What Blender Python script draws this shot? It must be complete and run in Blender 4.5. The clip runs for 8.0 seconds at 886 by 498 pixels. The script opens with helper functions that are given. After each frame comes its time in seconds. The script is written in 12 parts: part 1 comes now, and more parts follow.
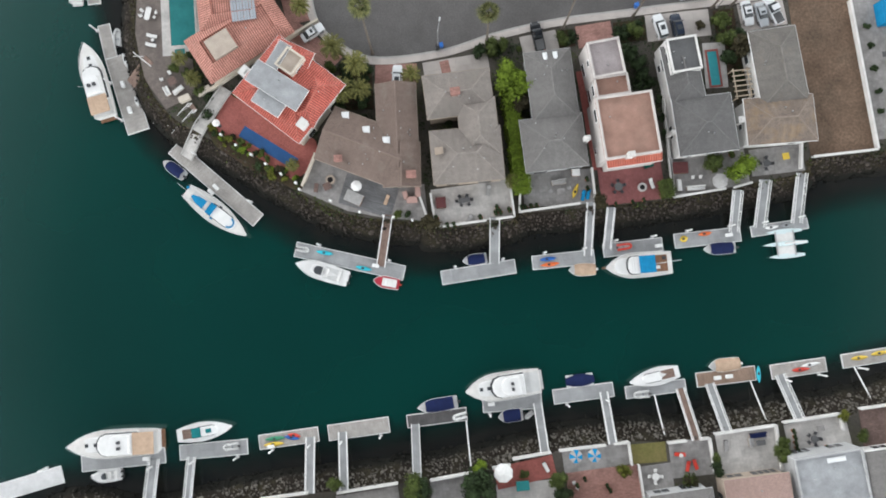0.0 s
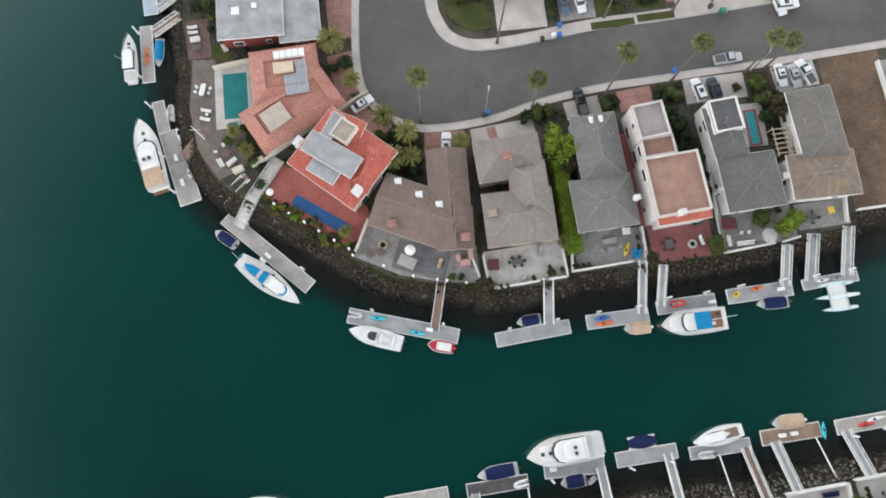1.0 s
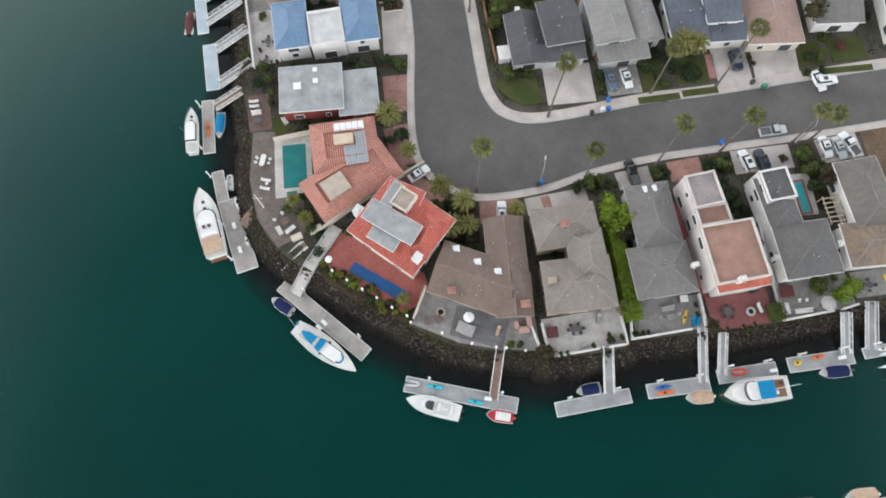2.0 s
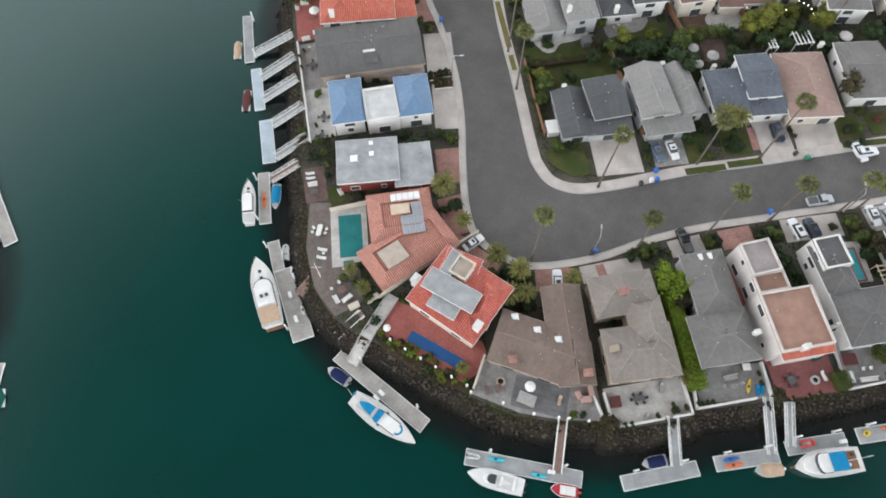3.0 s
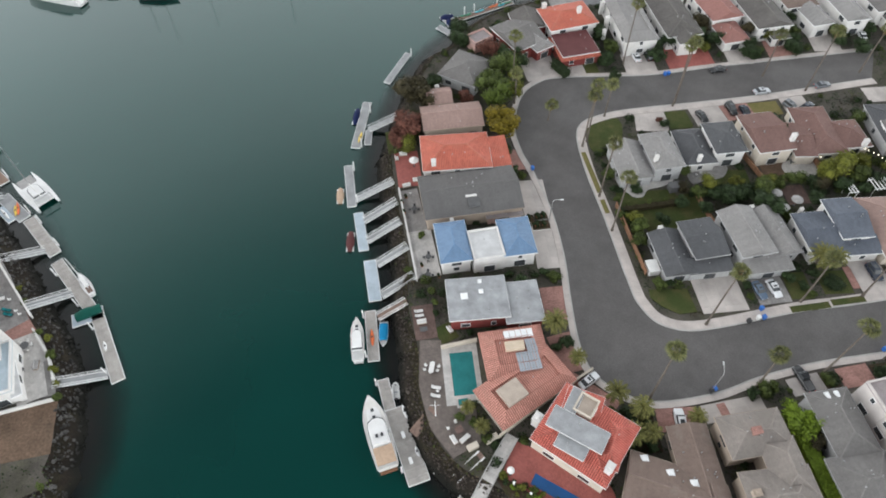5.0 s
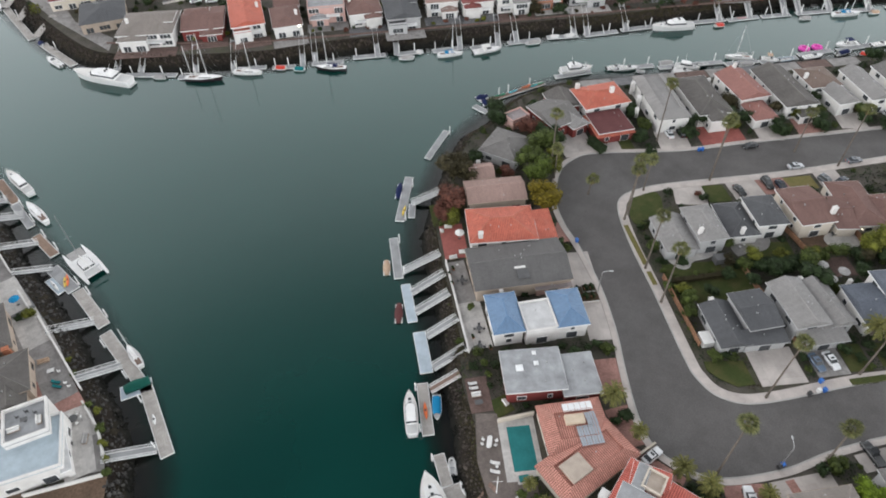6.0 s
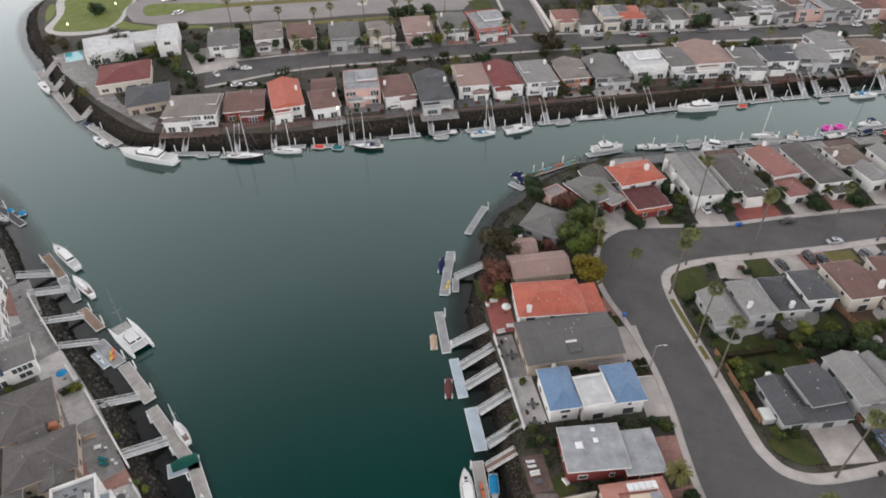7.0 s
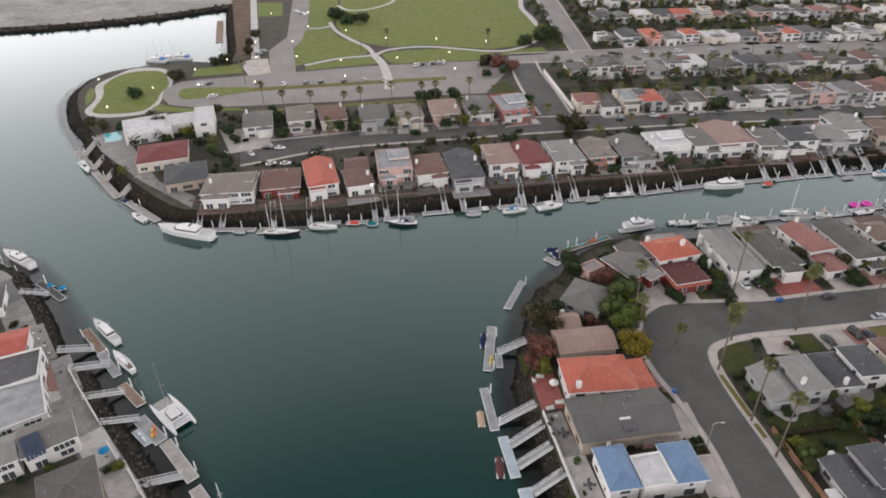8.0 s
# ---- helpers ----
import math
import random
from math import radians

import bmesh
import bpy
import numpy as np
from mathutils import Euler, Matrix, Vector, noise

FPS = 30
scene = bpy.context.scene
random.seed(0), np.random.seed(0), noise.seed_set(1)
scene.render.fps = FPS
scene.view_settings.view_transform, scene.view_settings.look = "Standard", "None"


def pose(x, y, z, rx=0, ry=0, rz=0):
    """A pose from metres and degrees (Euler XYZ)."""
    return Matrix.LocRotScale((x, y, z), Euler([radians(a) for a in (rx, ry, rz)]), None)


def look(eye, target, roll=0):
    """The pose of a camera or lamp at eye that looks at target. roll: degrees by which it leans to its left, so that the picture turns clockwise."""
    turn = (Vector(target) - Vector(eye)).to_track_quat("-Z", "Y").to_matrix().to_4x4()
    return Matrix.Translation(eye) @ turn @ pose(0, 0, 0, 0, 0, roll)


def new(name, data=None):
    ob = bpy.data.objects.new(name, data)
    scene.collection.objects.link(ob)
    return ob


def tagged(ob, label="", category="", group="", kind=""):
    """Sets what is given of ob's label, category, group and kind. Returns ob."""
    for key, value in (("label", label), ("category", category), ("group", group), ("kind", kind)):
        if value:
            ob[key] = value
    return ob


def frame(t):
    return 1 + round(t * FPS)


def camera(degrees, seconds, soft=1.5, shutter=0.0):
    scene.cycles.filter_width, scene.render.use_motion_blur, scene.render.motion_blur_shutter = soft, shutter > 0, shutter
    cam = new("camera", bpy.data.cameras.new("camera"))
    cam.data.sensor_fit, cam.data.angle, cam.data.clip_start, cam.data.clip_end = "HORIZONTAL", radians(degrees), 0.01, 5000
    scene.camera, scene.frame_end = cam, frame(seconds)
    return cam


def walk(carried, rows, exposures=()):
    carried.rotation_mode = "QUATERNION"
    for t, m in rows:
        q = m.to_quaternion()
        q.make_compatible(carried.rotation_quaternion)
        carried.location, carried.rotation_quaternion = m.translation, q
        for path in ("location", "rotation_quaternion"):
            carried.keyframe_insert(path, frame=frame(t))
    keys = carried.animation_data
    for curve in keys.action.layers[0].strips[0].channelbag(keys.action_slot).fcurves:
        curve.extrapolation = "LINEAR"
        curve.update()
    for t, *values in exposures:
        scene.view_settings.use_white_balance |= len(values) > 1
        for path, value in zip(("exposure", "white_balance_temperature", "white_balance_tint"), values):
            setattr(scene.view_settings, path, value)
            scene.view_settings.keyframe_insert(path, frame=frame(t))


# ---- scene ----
cam = camera(69.1, 8.0, soft=1.75, shutter=0.25)
PATH = [
    (0, (-1.367, 0.803, 118.692), (-1.372, 0.948, 116.697), -1.5),
    (0.5, (-6.611, 0.217, 118.693), (-6.605, 0.462, 116.708), 0.3),
    (1, (-11.853, -0.366, 118.698), (-11.843, -0.008, 116.73), 0.5),
    (1.5, (-17.091, -0.937, 118.706), (-17.079, -0.467, 116.762), 0.5),
    (3, (-32.782, -2.636, 118.792), (-32.77, -1.836, 116.959), -0.3),
    (3.5, (-38.048, -3.183, 118.799), (-38.037, -2.28, 117.015), -0.4),
    (4, (-43.331, -3.706, 118.797), (-43.324, -2.701, 117.067), -0.7),
    (5.5, (-59.179, -5.224, 118.815), (-59.179, -3.937, 117.284), -1.0),
    (6, (-64.465, -5.688, 118.818), (-64.468, -4.313, 117.366), -1.1),
    (6.5, (-69.738, -6.126, 118.816), (-69.745, -4.667, 117.448), -1.2),
    (7, (-74.986, -6.548, 118.811), (-74.999, -5.009, 117.533), -1.3),
    (7.5, (-80.209, -6.978, 118.811), (-80.227, -5.365, 117.628), -1.4),
    (8, (-85.418, -7.412, 118.815), (-85.44, -5.731, 117.73), -1.4),
]
walk(cam, [(t, look(eye, target, roll)) for t, eye, target, roll in PATH], [(0.0, -0.6, 6500, 10), (4.0, -0.66, 6500, 10), (6.0, -0.85, 6560, 12), (8.0, -1.1, 6800, 17)])

from collections import defaultdict

# ---------------------------------------------------------------- world, light
world = bpy.data.worlds.new("overcast_sky")
scene.world = world
world.use_nodes = True
wn, wl = world.node_tree.nodes, world.node_tree.links
wn.clear()
sky = wn.new("ShaderNodeTexSky")
sky.sky_type, sky.sun_disc = "NISHITA", False
sky.sun_elevation, sky.sun_rotation = radians(32), radians(-79)
sky.air_density, sky.dust_density, sky.ozone_density = 1.0, 1.0, 2.0
clear_air = wn.new("ShaderNodeBackground")
clear_air.inputs["Strength"].default_value = 0.05
cloud = wn.new("ShaderNodeBackground")
# the cloud cover is dim overhead and pale towards the horizon
dome = wn.new("ShaderNodeTexCoord")
split = wn.new("ShaderNodeSeparateXYZ")
cover = wn.new("ShaderNodeValToRGB")
cover.color_ramp.elements[0].position, cover.color_ramp.elements[0].color = 0.0, (1.7, 1.76, 1.78, 1)
cover.color_ramp.elements[1].position, cover.color_ramp.elements[1].color = 1.0, (0.02, 0.022, 0.023, 1)
for height, bright in ((0.2, 1.4), (0.3, 0.98), (0.48, 0.82), (0.656, 0.56), (0.77, 0.2), (0.86, 0.04), (0.93, 0.028)):
    step = cover.color_ramp.elements.new(height)
    step.color = (bright * 0.965, bright, bright * 1.015, 1)
wl.new(dome.outputs["Generated"], split.inputs[0])
wl.new(split.outputs["Z"], cover.inputs[0])
wl.new(cover.outputs[0], cloud.inputs["Color"])
cloud.inputs["Strength"].default_value = 4.2
both = wn.new("ShaderNodeAddShader")
wout = wn.new("ShaderNodeOutputWorld")
wl.new(sky.outputs[0], clear_air.inputs["Color"])
wl.new(clear_air.outputs[0], both.inputs[0])
wl.new(cloud.outputs[0], both.inputs[1])
wl.new(both.outputs[0], wout.inputs["Surface"])

sun = new("sun", bpy.data.lights.new("sun", "SUN"))
sun.data.energy, sun.data.angle, sun.data.color = 0.8, radians(32), (1.0, 0.97, 0.94)
sun.matrix_basis = look((0, 0, 300), (98, -19, 238))


# ---------------------------------------------------------------- materials
def nodes_of(name):
    m = bpy.data.materials.new(name)
    m.use_nodes = True
    nt = m.node_tree
    return m, nt, nt.nodes["Principled BSDF"]


def add(nt, kind, **values):
    n = nt.nodes.new("ShaderNode" + kind)
    for key, value in values.items():
        n.inputs[key.replace("_", " ")].default_value = value
    return n


def mix(nt, a, b, fac, mode="MULTIPLY"):
    n = nt.nodes.new("ShaderNodeMix")
    n.data_type, n.blend_type = "RGBA", mode
    for socket, value in ((n.inputs[0], fac), (n.inputs[6], a), (n.inputs[7], b)):
        if hasattr(value, "is_output"):
            nt.links.new(value, socket)
        else:
            socket.default_value = value
    return n.outputs[2]


def ramp(nt, source, p0, c0, p1, c1):
    n = nt.nodes.new("ShaderNodeValToRGB")
    n.color_ramp.elements[0].position, n.color_ramp.elements[1].position = p0, p1
    n.color_ramp.elements[0].color, n.color_ramp.elements[1].color = (*c0, 1), (*c1, 1)
    nt.links.new(source, n.inputs[0])
    return n.outputs[0]


def grey(v):
    return (v, v, v)


def noise_at(nt, scale, detail=4.0, rough=0.6, where=None):
    if where is None:
        where = nt.nodes.new("ShaderNodeNewGeometry").outputs["Position"]
    n = add(nt, "TexNoise", Scale=scale, Detail=detail, Roughness=rough)
    nt.links.new(where, n.inputs["Vector"])
    return n.outputs["Fac"]


def bump(nt, b, height, strength, distance):
    n = add(nt, "Bump", Strength=strength, Distance=distance)
    nt.links.new(height, n.inputs["Height"])
    nt.links.new(n.outputs[0], b.inputs["Normal"])


def surface(name, rgb, rough=0.7, stain=0.25, stain_size=3.0, grain=0.2, grain_size=0.15, relief=0.02, metal=0.0, each=0.0, tint=None, tide=None, island=0.0):
    """A plain material with stains and grain at two scales; each: how far single objects differ; tint: a second colour in the stains."""
    m, nt, b = nodes_of(name)
    col = (*rgb, 1)
    big = noise_at(nt, 1 / stain_size)
    fine = noise_at(nt, 1 / grain_size, 3)
    if tint:
        col = mix(nt, col, (*tint, 1), ramp(nt, noise_at(nt, 0.7 / stain_size, 6, 0.7), 0.45, grey(0), 0.7, grey(0.8)), "MIX")
    col = mix(nt, col, ramp(nt, big, 0.3, grey(1 - stain), 0.7, grey(1 + 0.3 * stain)), 1.0)
    col = mix(nt, col, ramp(nt, fine, 0.3, grey(1 - grain), 0.7, grey(1 + 0.3 * grain)), 1.0)
    if island:
        lot = nt.nodes.new("ShaderNodeNewGeometry").outputs["Random Per Island"]
        col = mix(nt, col, ramp(nt, lot, 0, grey(1 - island), 1, grey(1 + island)), 1.0)
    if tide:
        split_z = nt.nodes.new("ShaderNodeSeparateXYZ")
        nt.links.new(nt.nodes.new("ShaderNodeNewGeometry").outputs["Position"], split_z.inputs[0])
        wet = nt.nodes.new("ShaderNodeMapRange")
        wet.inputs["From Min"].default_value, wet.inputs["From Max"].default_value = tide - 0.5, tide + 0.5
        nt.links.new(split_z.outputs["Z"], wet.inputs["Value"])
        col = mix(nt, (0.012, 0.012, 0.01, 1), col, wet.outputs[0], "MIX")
    if each:
        info = nt.nodes.new("ShaderNodeObjectInfo")
        col = mix(nt, col, ramp(nt, info.outputs["Random"], 0, grey(1 - each), 1, grey(1 + each)), 1.0)
    nt.links.new(col, b.inputs["Base Color"])
    b.inputs["Roughness"].default_value, b.inputs["Metallic"].default_value = rough, metal
    b.inputs["Specular IOR Level"].default_value = 0.15 if rough > 0.72 else 0.5
    if relief:
        bump(nt, b, fine, 0.6, relief)
    return m


def pieces(name, rgb, wide, high, joint, rough=0.8, vary=0.2, stain=0.3, stain_size=4.0, relief=0.02, joint_shade=0.6, offset=0.5, moss=None, streak=0.0):
    """Courses of shingles, boards, pavers or blocks, in metres on the faces' own plane."""
    m, nt, b = nodes_of(name)
    uv = nt.nodes.new("ShaderNodeUVMap")
    brick = add(nt, "TexBrick", Scale=1.0, Mortar_Size=joint, Mortar_Smooth=0.3, Bias=0.0, Brick_Width=wide, Row_Height=high)
    brick.offset = offset
    lo, hi = [c * (1 - vary) for c in rgb], [min(1, c * (1 + vary)) for c in rgb]
    brick.inputs["Color1"].default_value, brick.inputs["Color2"].default_value = (*lo, 1), (*hi, 1)
    brick.inputs["Mortar"].default_value = (*[c * joint_shade for c in rgb], 1)
    nt.links.new(uv.outputs[0], brick.inputs["Vector"])
    col = brick.outputs["Color"]
    if moss:
        col = mix(nt, col, (*moss, 1), ramp(nt, noise_at(nt, 0.22, 6, 0.75), 0.52, grey(0), 0.72, grey(0.75)), "MIX")
    col = mix(nt, col, ramp(nt, noise_at(nt, 1 / stain_size, 5), 0.3, grey(1 - stain), 0.7, grey(1 + 0.3 * stain)), 1.0)
    fine = noise_at(nt, 7.0, 3)
    col = mix(nt, col, ramp(nt, fine, 0.3, grey(0.92), 0.7, grey(1.03)), 1.0)
    if streak:
        # rain streaks run down the slope
        stretch = nt.nodes.new("ShaderNodeMapping")
        stretch.inputs["Scale"].default_value = (1.1, 0.09, 1.0)
        nt.links.new(uv.outputs[0], stretch.inputs["Vector"])
        col = mix(nt, col, ramp(nt, noise_at(nt, 1.0, 4, 0.6, stretch.outputs[0]), 0.3, grey(1 - streak), 0.7, grey(1 + 0.5 * streak)), 1.0)
    nt.links.new(col, b.inputs["Base Color"])
    b.inputs["Roughness"].default_value = rough
    b.inputs["Specular IOR Level"].default_value = 0.2 if rough > 0.72 else 0.5
    high_map = mix(nt, ramp(nt, brick.outputs["Fac"], 0, grey(1), 1, grey(0)), fine, 0.25, "MIX")
    bump(nt, b, high_map, 0.7, relief)
    return m


def barrel_tiles(name, rgb, moss=None):
    """Clay barrel tiles: rounded columns down the slope, stepped courses across it."""
    m, nt, b = nodes_of(name)
    uv = nt.nodes.new("ShaderNodeUVMap")
    brick = add(nt, "TexBrick", Scale=1.0, Mortar_Size=0.02, Mortar_Smooth=0.4, Bias=0.0, Brick_Width=0.42, Row_Height=0.42)
    brick.offset = 0.0
    brick.inputs["Color1"].default_value = (*[c * 0.88 for c in rgb], 1)
    brick.inputs["Color2"].default_value = (*[min(1, c * 1.15) for c in rgb], 1)
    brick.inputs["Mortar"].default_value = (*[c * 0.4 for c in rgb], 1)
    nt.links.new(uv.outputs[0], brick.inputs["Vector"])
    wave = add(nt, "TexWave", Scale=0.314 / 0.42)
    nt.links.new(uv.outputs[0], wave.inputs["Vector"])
    # shade in the grooves and brighter crowns, painted into the tile colour
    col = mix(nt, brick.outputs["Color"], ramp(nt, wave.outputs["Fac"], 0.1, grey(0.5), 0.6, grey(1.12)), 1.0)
    if moss:
        col = mix(nt, col, (*moss, 1), ramp(nt, noise_at(nt, 0.5, 6, 0.75), 0.5, grey(0), 0.75, grey(0.7)), "MIX")
    col = mix(nt, col, ramp(nt, noise_at(nt, 0.4, 5), 0.3, grey(0.86), 0.7, grey(1.06)), 1.0)
    nt.links.new(col, b.inputs["Base Color"])
    b.inputs["Roughness"].default_value = 0.75
    b.inputs["Specular IOR Level"].default_value = 0.25
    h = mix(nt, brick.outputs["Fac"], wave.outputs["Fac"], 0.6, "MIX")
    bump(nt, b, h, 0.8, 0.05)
    return m


def leafy(name, rgb, vary=0.45, second=None):
    m, nt, b = nodes_of(name)
    geo = nt.nodes.new("ShaderNodeNewGeometry")
    lo, hi = [c * (1 - vary) for c in rgb], [c * (1 + vary) for c in (second or rgb)]
    col = ramp(nt, geo.outputs["Random Per Island"], 0, lo, 1, hi)
    info = nt.nodes.new("ShaderNodeObjectInfo")
    col = mix(nt, col, ramp(nt, info.outputs["Random"], 0, grey(0.75), 1, grey(1.15)), 1.0)
    col = mix(nt, col, ramp(nt, noise_at(nt, 0.8), 0.3, grey(0.75), 0.7, grey(1.15)), 1.0)
    nt.links.new(col, b.inputs["Base Color"])
    b.inputs["Roughness"].default_value = 0.65
    b.inputs["Specular IOR Level"].default_value = 0.12
    return m


def turf(name, rgb, dry):
    m, nt, b = nodes_of(name)
    col = mix(nt, (*rgb, 1), (*dry, 1), ramp(nt, noise_at(nt, 0.25, 6, 0.7), 0.4, grey(0), 0.68, grey(0.9)), "MIX")
    fine = noise_at(nt, 9.0, 4)
    col = mix(nt, col, ramp(nt, fine, 0.3, grey(0.6), 0.7, grey(1.2)), 1.0)
    nt.links.new(col, b.inputs["Base Color"])
    b.inputs["Roughness"].default_value = 0.9
    b.inputs["Specular IOR Level"].default_value = 0.1
    bump(nt, b, fine, 0.8, 0.06)
    return m


def make_water():
    m, nt, b = nodes_of("harbour_water")
    col = mix(nt, (0.0001, 0.0245, 0.019, 1), (0.0003, 0.034, 0.0265, 1), ramp(nt, noise_at(nt, 0.012, 4, 0.6), 0.35, grey(0), 0.7, grey(1)), "MIX")
    nt.links.new(col, b.inputs["Base Color"])
    b.inputs["Roughness"].default_value, b.inputs["IOR"].default_value = 0.11, 1.4
    b.inputs["Specular IOR Level"].default_value = 0.95
    b.inputs["Specular Tint"].default_value = (0.81, 1.0, 0.985, 1)
    ripple = noise_at(nt, 0.9, 3, 0.5)
    swell = noise_at(nt, 0.12, 2, 0.5)
    both_waves = mix(nt, ripple, swell, 0.6, "MIX")
    bump(nt, b, both_waves, 0.12, 0.25)
    return m


def make_shore_tint():
    """Darkening painted over the water beside a bank, in place of the green of the deep water; it thins out towards the
    deep.
    """
    m, nt, b = nodes_of("dark_shore_tint")
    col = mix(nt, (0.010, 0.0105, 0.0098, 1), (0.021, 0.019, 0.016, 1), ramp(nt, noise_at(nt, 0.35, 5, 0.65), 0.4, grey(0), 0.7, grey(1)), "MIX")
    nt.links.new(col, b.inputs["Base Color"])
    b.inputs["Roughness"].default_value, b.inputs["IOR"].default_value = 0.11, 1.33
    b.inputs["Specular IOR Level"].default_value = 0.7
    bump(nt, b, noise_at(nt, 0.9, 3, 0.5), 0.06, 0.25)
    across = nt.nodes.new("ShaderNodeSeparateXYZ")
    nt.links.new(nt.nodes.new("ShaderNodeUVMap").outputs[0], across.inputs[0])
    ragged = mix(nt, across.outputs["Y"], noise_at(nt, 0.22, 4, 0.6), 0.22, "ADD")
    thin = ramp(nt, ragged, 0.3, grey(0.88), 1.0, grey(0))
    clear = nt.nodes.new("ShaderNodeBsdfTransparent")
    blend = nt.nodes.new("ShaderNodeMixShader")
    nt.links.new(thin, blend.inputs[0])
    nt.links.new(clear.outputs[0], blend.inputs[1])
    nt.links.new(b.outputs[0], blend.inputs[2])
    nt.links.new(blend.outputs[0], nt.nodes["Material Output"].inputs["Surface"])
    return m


WATER = make_water()
SHORETINT = make_shore_tint()
ASPHALT = surface("asphalt", (0.122, 0.115, 0.112), 0.85, 0.25, 9.0, 0.25, 0.25, 0.01, tint=(0.145, 0.14, 0.137))
CONCRETE = pieces("pavement_concrete", (0.5, 0.45, 0.42), 1.5, 1.5, 0.012, 0.85, 0.05, 0.2, 3.0, 0.006, 0.7, 0.0)
# pale asphalt; far haze is added to its colour as extra brightness
PALEASPHALT = surface("pale_hazed_asphalt", (0.29, 0.268, 0.257), 0.9, 0.15, 12.0, 0.15, 0.4, 0.01, tint=(0.33, 0.305, 0.29))
KERB = surface("kerb_concrete", (0.42, 0.41, 0.39), 0.85, 0.2, 2.0, 0.15)
LOT = surface("lot_ground", (0.1, 0.09, 0.078), 0.9, 0.35, 4.0, 0.3, 0.3, 0.03, tint=(0.08, 0.08, 0.05))
DRIVE = pieces("driveway_slabs", (0.5, 0.455, 0.425), 3.0, 3.0, 0.015, 0.85, 0.06, 0.25, 4.0, 0.006, 0.7, 0.0)
BRICKPINK = pieces("pink_pavers", (0.36, 0.2, 0.17), 0.4, 0.2, 0.012, 0.85, 0.18, 0.25, 2.5, 0.006, 0.7)
REDPAVE = pieces("red_terrace_tiles", (0.35, 0.115, 0.098), 0.3, 0.3, 0.012, 0.75, 0.12, 0.2, 2.5, 0.005, 0.75, 0.0)
MAROONPAVE = pieces("dull_maroon_tiles", (0.255, 0.098, 0.095), 0.3, 0.3, 0.012, 0.75, 0.1, 0.2, 2.5, 0.005, 0.75, 0.0)
TAUPEPAVE = pieces("grey_brown_terrace_pavers", (0.185, 0.155, 0.14), 0.3, 0.15, 0.012, 0.85, 0.15, 0.3, 2.0, 0.006, 0.7)
BROWNPAVE = pieces("brown_terrace_pavers", (0.17, 0.115, 0.1), 0.3, 0.15, 0.012, 0.85, 0.2, 0.3, 2.0, 0.006, 0.7)
GREYPAVE = pieces("grey_terrace_pavers", (0.3, 0.285, 0.275), 0.6, 0.6, 0.012, 0.8, 0.1, 0.3, 2.0, 0.006, 0.7, 0.0)
PALEPAVE = pieces("pale_terrace_pavers", (0.54, 0.515, 0.49), 0.6, 0.6, 0.012, 0.8, 0.08, 0.25, 2.0, 0.006, 0.75, 0.0)
DARKDECK = pieces("weathered_deck_boards", (0.19, 0.19, 0.195), 3.0, 0.14, 0.012, 0.8, 0.15, 0.25, 2.0, 0.01, 0.5)
# far shore lightened: haze over the distance is put into this colour
SCRUB = surface("hazed_scrubby_shore", (0.4, 0.385, 0.36), 0.95, 0.25, 30.0, 0.25, 4.0, 0.0, tint=(0.2, 0.19, 0.16))
DIRT = surface("bare_brown_dirt", (0.185, 0.125, 0.088), 0.95, 0.35, 5.0, 0.35, 0.5, 0.06, tint=(0.115, 0.086, 0.063))
LAWN = turf("lawn_grass", (0.052, 0.07, 0.023), (0.1, 0.092, 0.038))
PARKGRASS = turf("park_grass", (0.15, 0.19, 0.05), (0.23, 0.235, 0.1))
DRYGRASS = turf("dry_grass", (0.15, 0.14, 0.05), (0.22, 0.18, 0.08))
SOIL = surface("planting_soil", (0.075, 0.05, 0.035), 0.95, 0.35, 1.5, 0.4, 0.2, 0.05, tint=(0.05, 0.06, 0.02))
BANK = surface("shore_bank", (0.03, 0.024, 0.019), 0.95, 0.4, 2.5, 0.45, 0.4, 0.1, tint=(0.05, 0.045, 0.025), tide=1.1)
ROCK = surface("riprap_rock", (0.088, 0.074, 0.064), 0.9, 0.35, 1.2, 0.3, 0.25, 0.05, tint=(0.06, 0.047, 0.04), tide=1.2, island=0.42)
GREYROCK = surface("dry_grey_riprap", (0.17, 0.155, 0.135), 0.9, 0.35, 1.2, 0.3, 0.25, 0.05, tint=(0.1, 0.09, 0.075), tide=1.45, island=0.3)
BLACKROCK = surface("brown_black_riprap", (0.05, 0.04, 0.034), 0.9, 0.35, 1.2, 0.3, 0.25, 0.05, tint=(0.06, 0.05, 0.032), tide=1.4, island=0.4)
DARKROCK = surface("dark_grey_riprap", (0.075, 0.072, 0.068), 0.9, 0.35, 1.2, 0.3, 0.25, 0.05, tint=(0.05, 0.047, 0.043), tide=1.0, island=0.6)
STUCCO = surface("white_stucco", (0.67, 0.655, 0.635), 0.85, 0.12, 3.0, 0.08, 0.1, 0.01, tint=(0.58, 0.56, 0.53))
OFFWHITE = surface("pinkish_white_stucco", (0.56, 0.52, 0.495), 0.85, 0.15, 3.0, 0.08, 0.1, 0.01, tint=(0.48, 0.44, 0.42))
CREAM = surface("cream_stucco", (0.58, 0.52, 0.44), 0.85, 0.15, 3.0, 0.08, 0.1, 0.01)
GREYWALL = pieces("grey_siding", (0.42, 0.42, 0.42), 4.0, 0.2, 0.012, 0.8, 0.05, 0.15, 3.0, 0.01, 0.7)
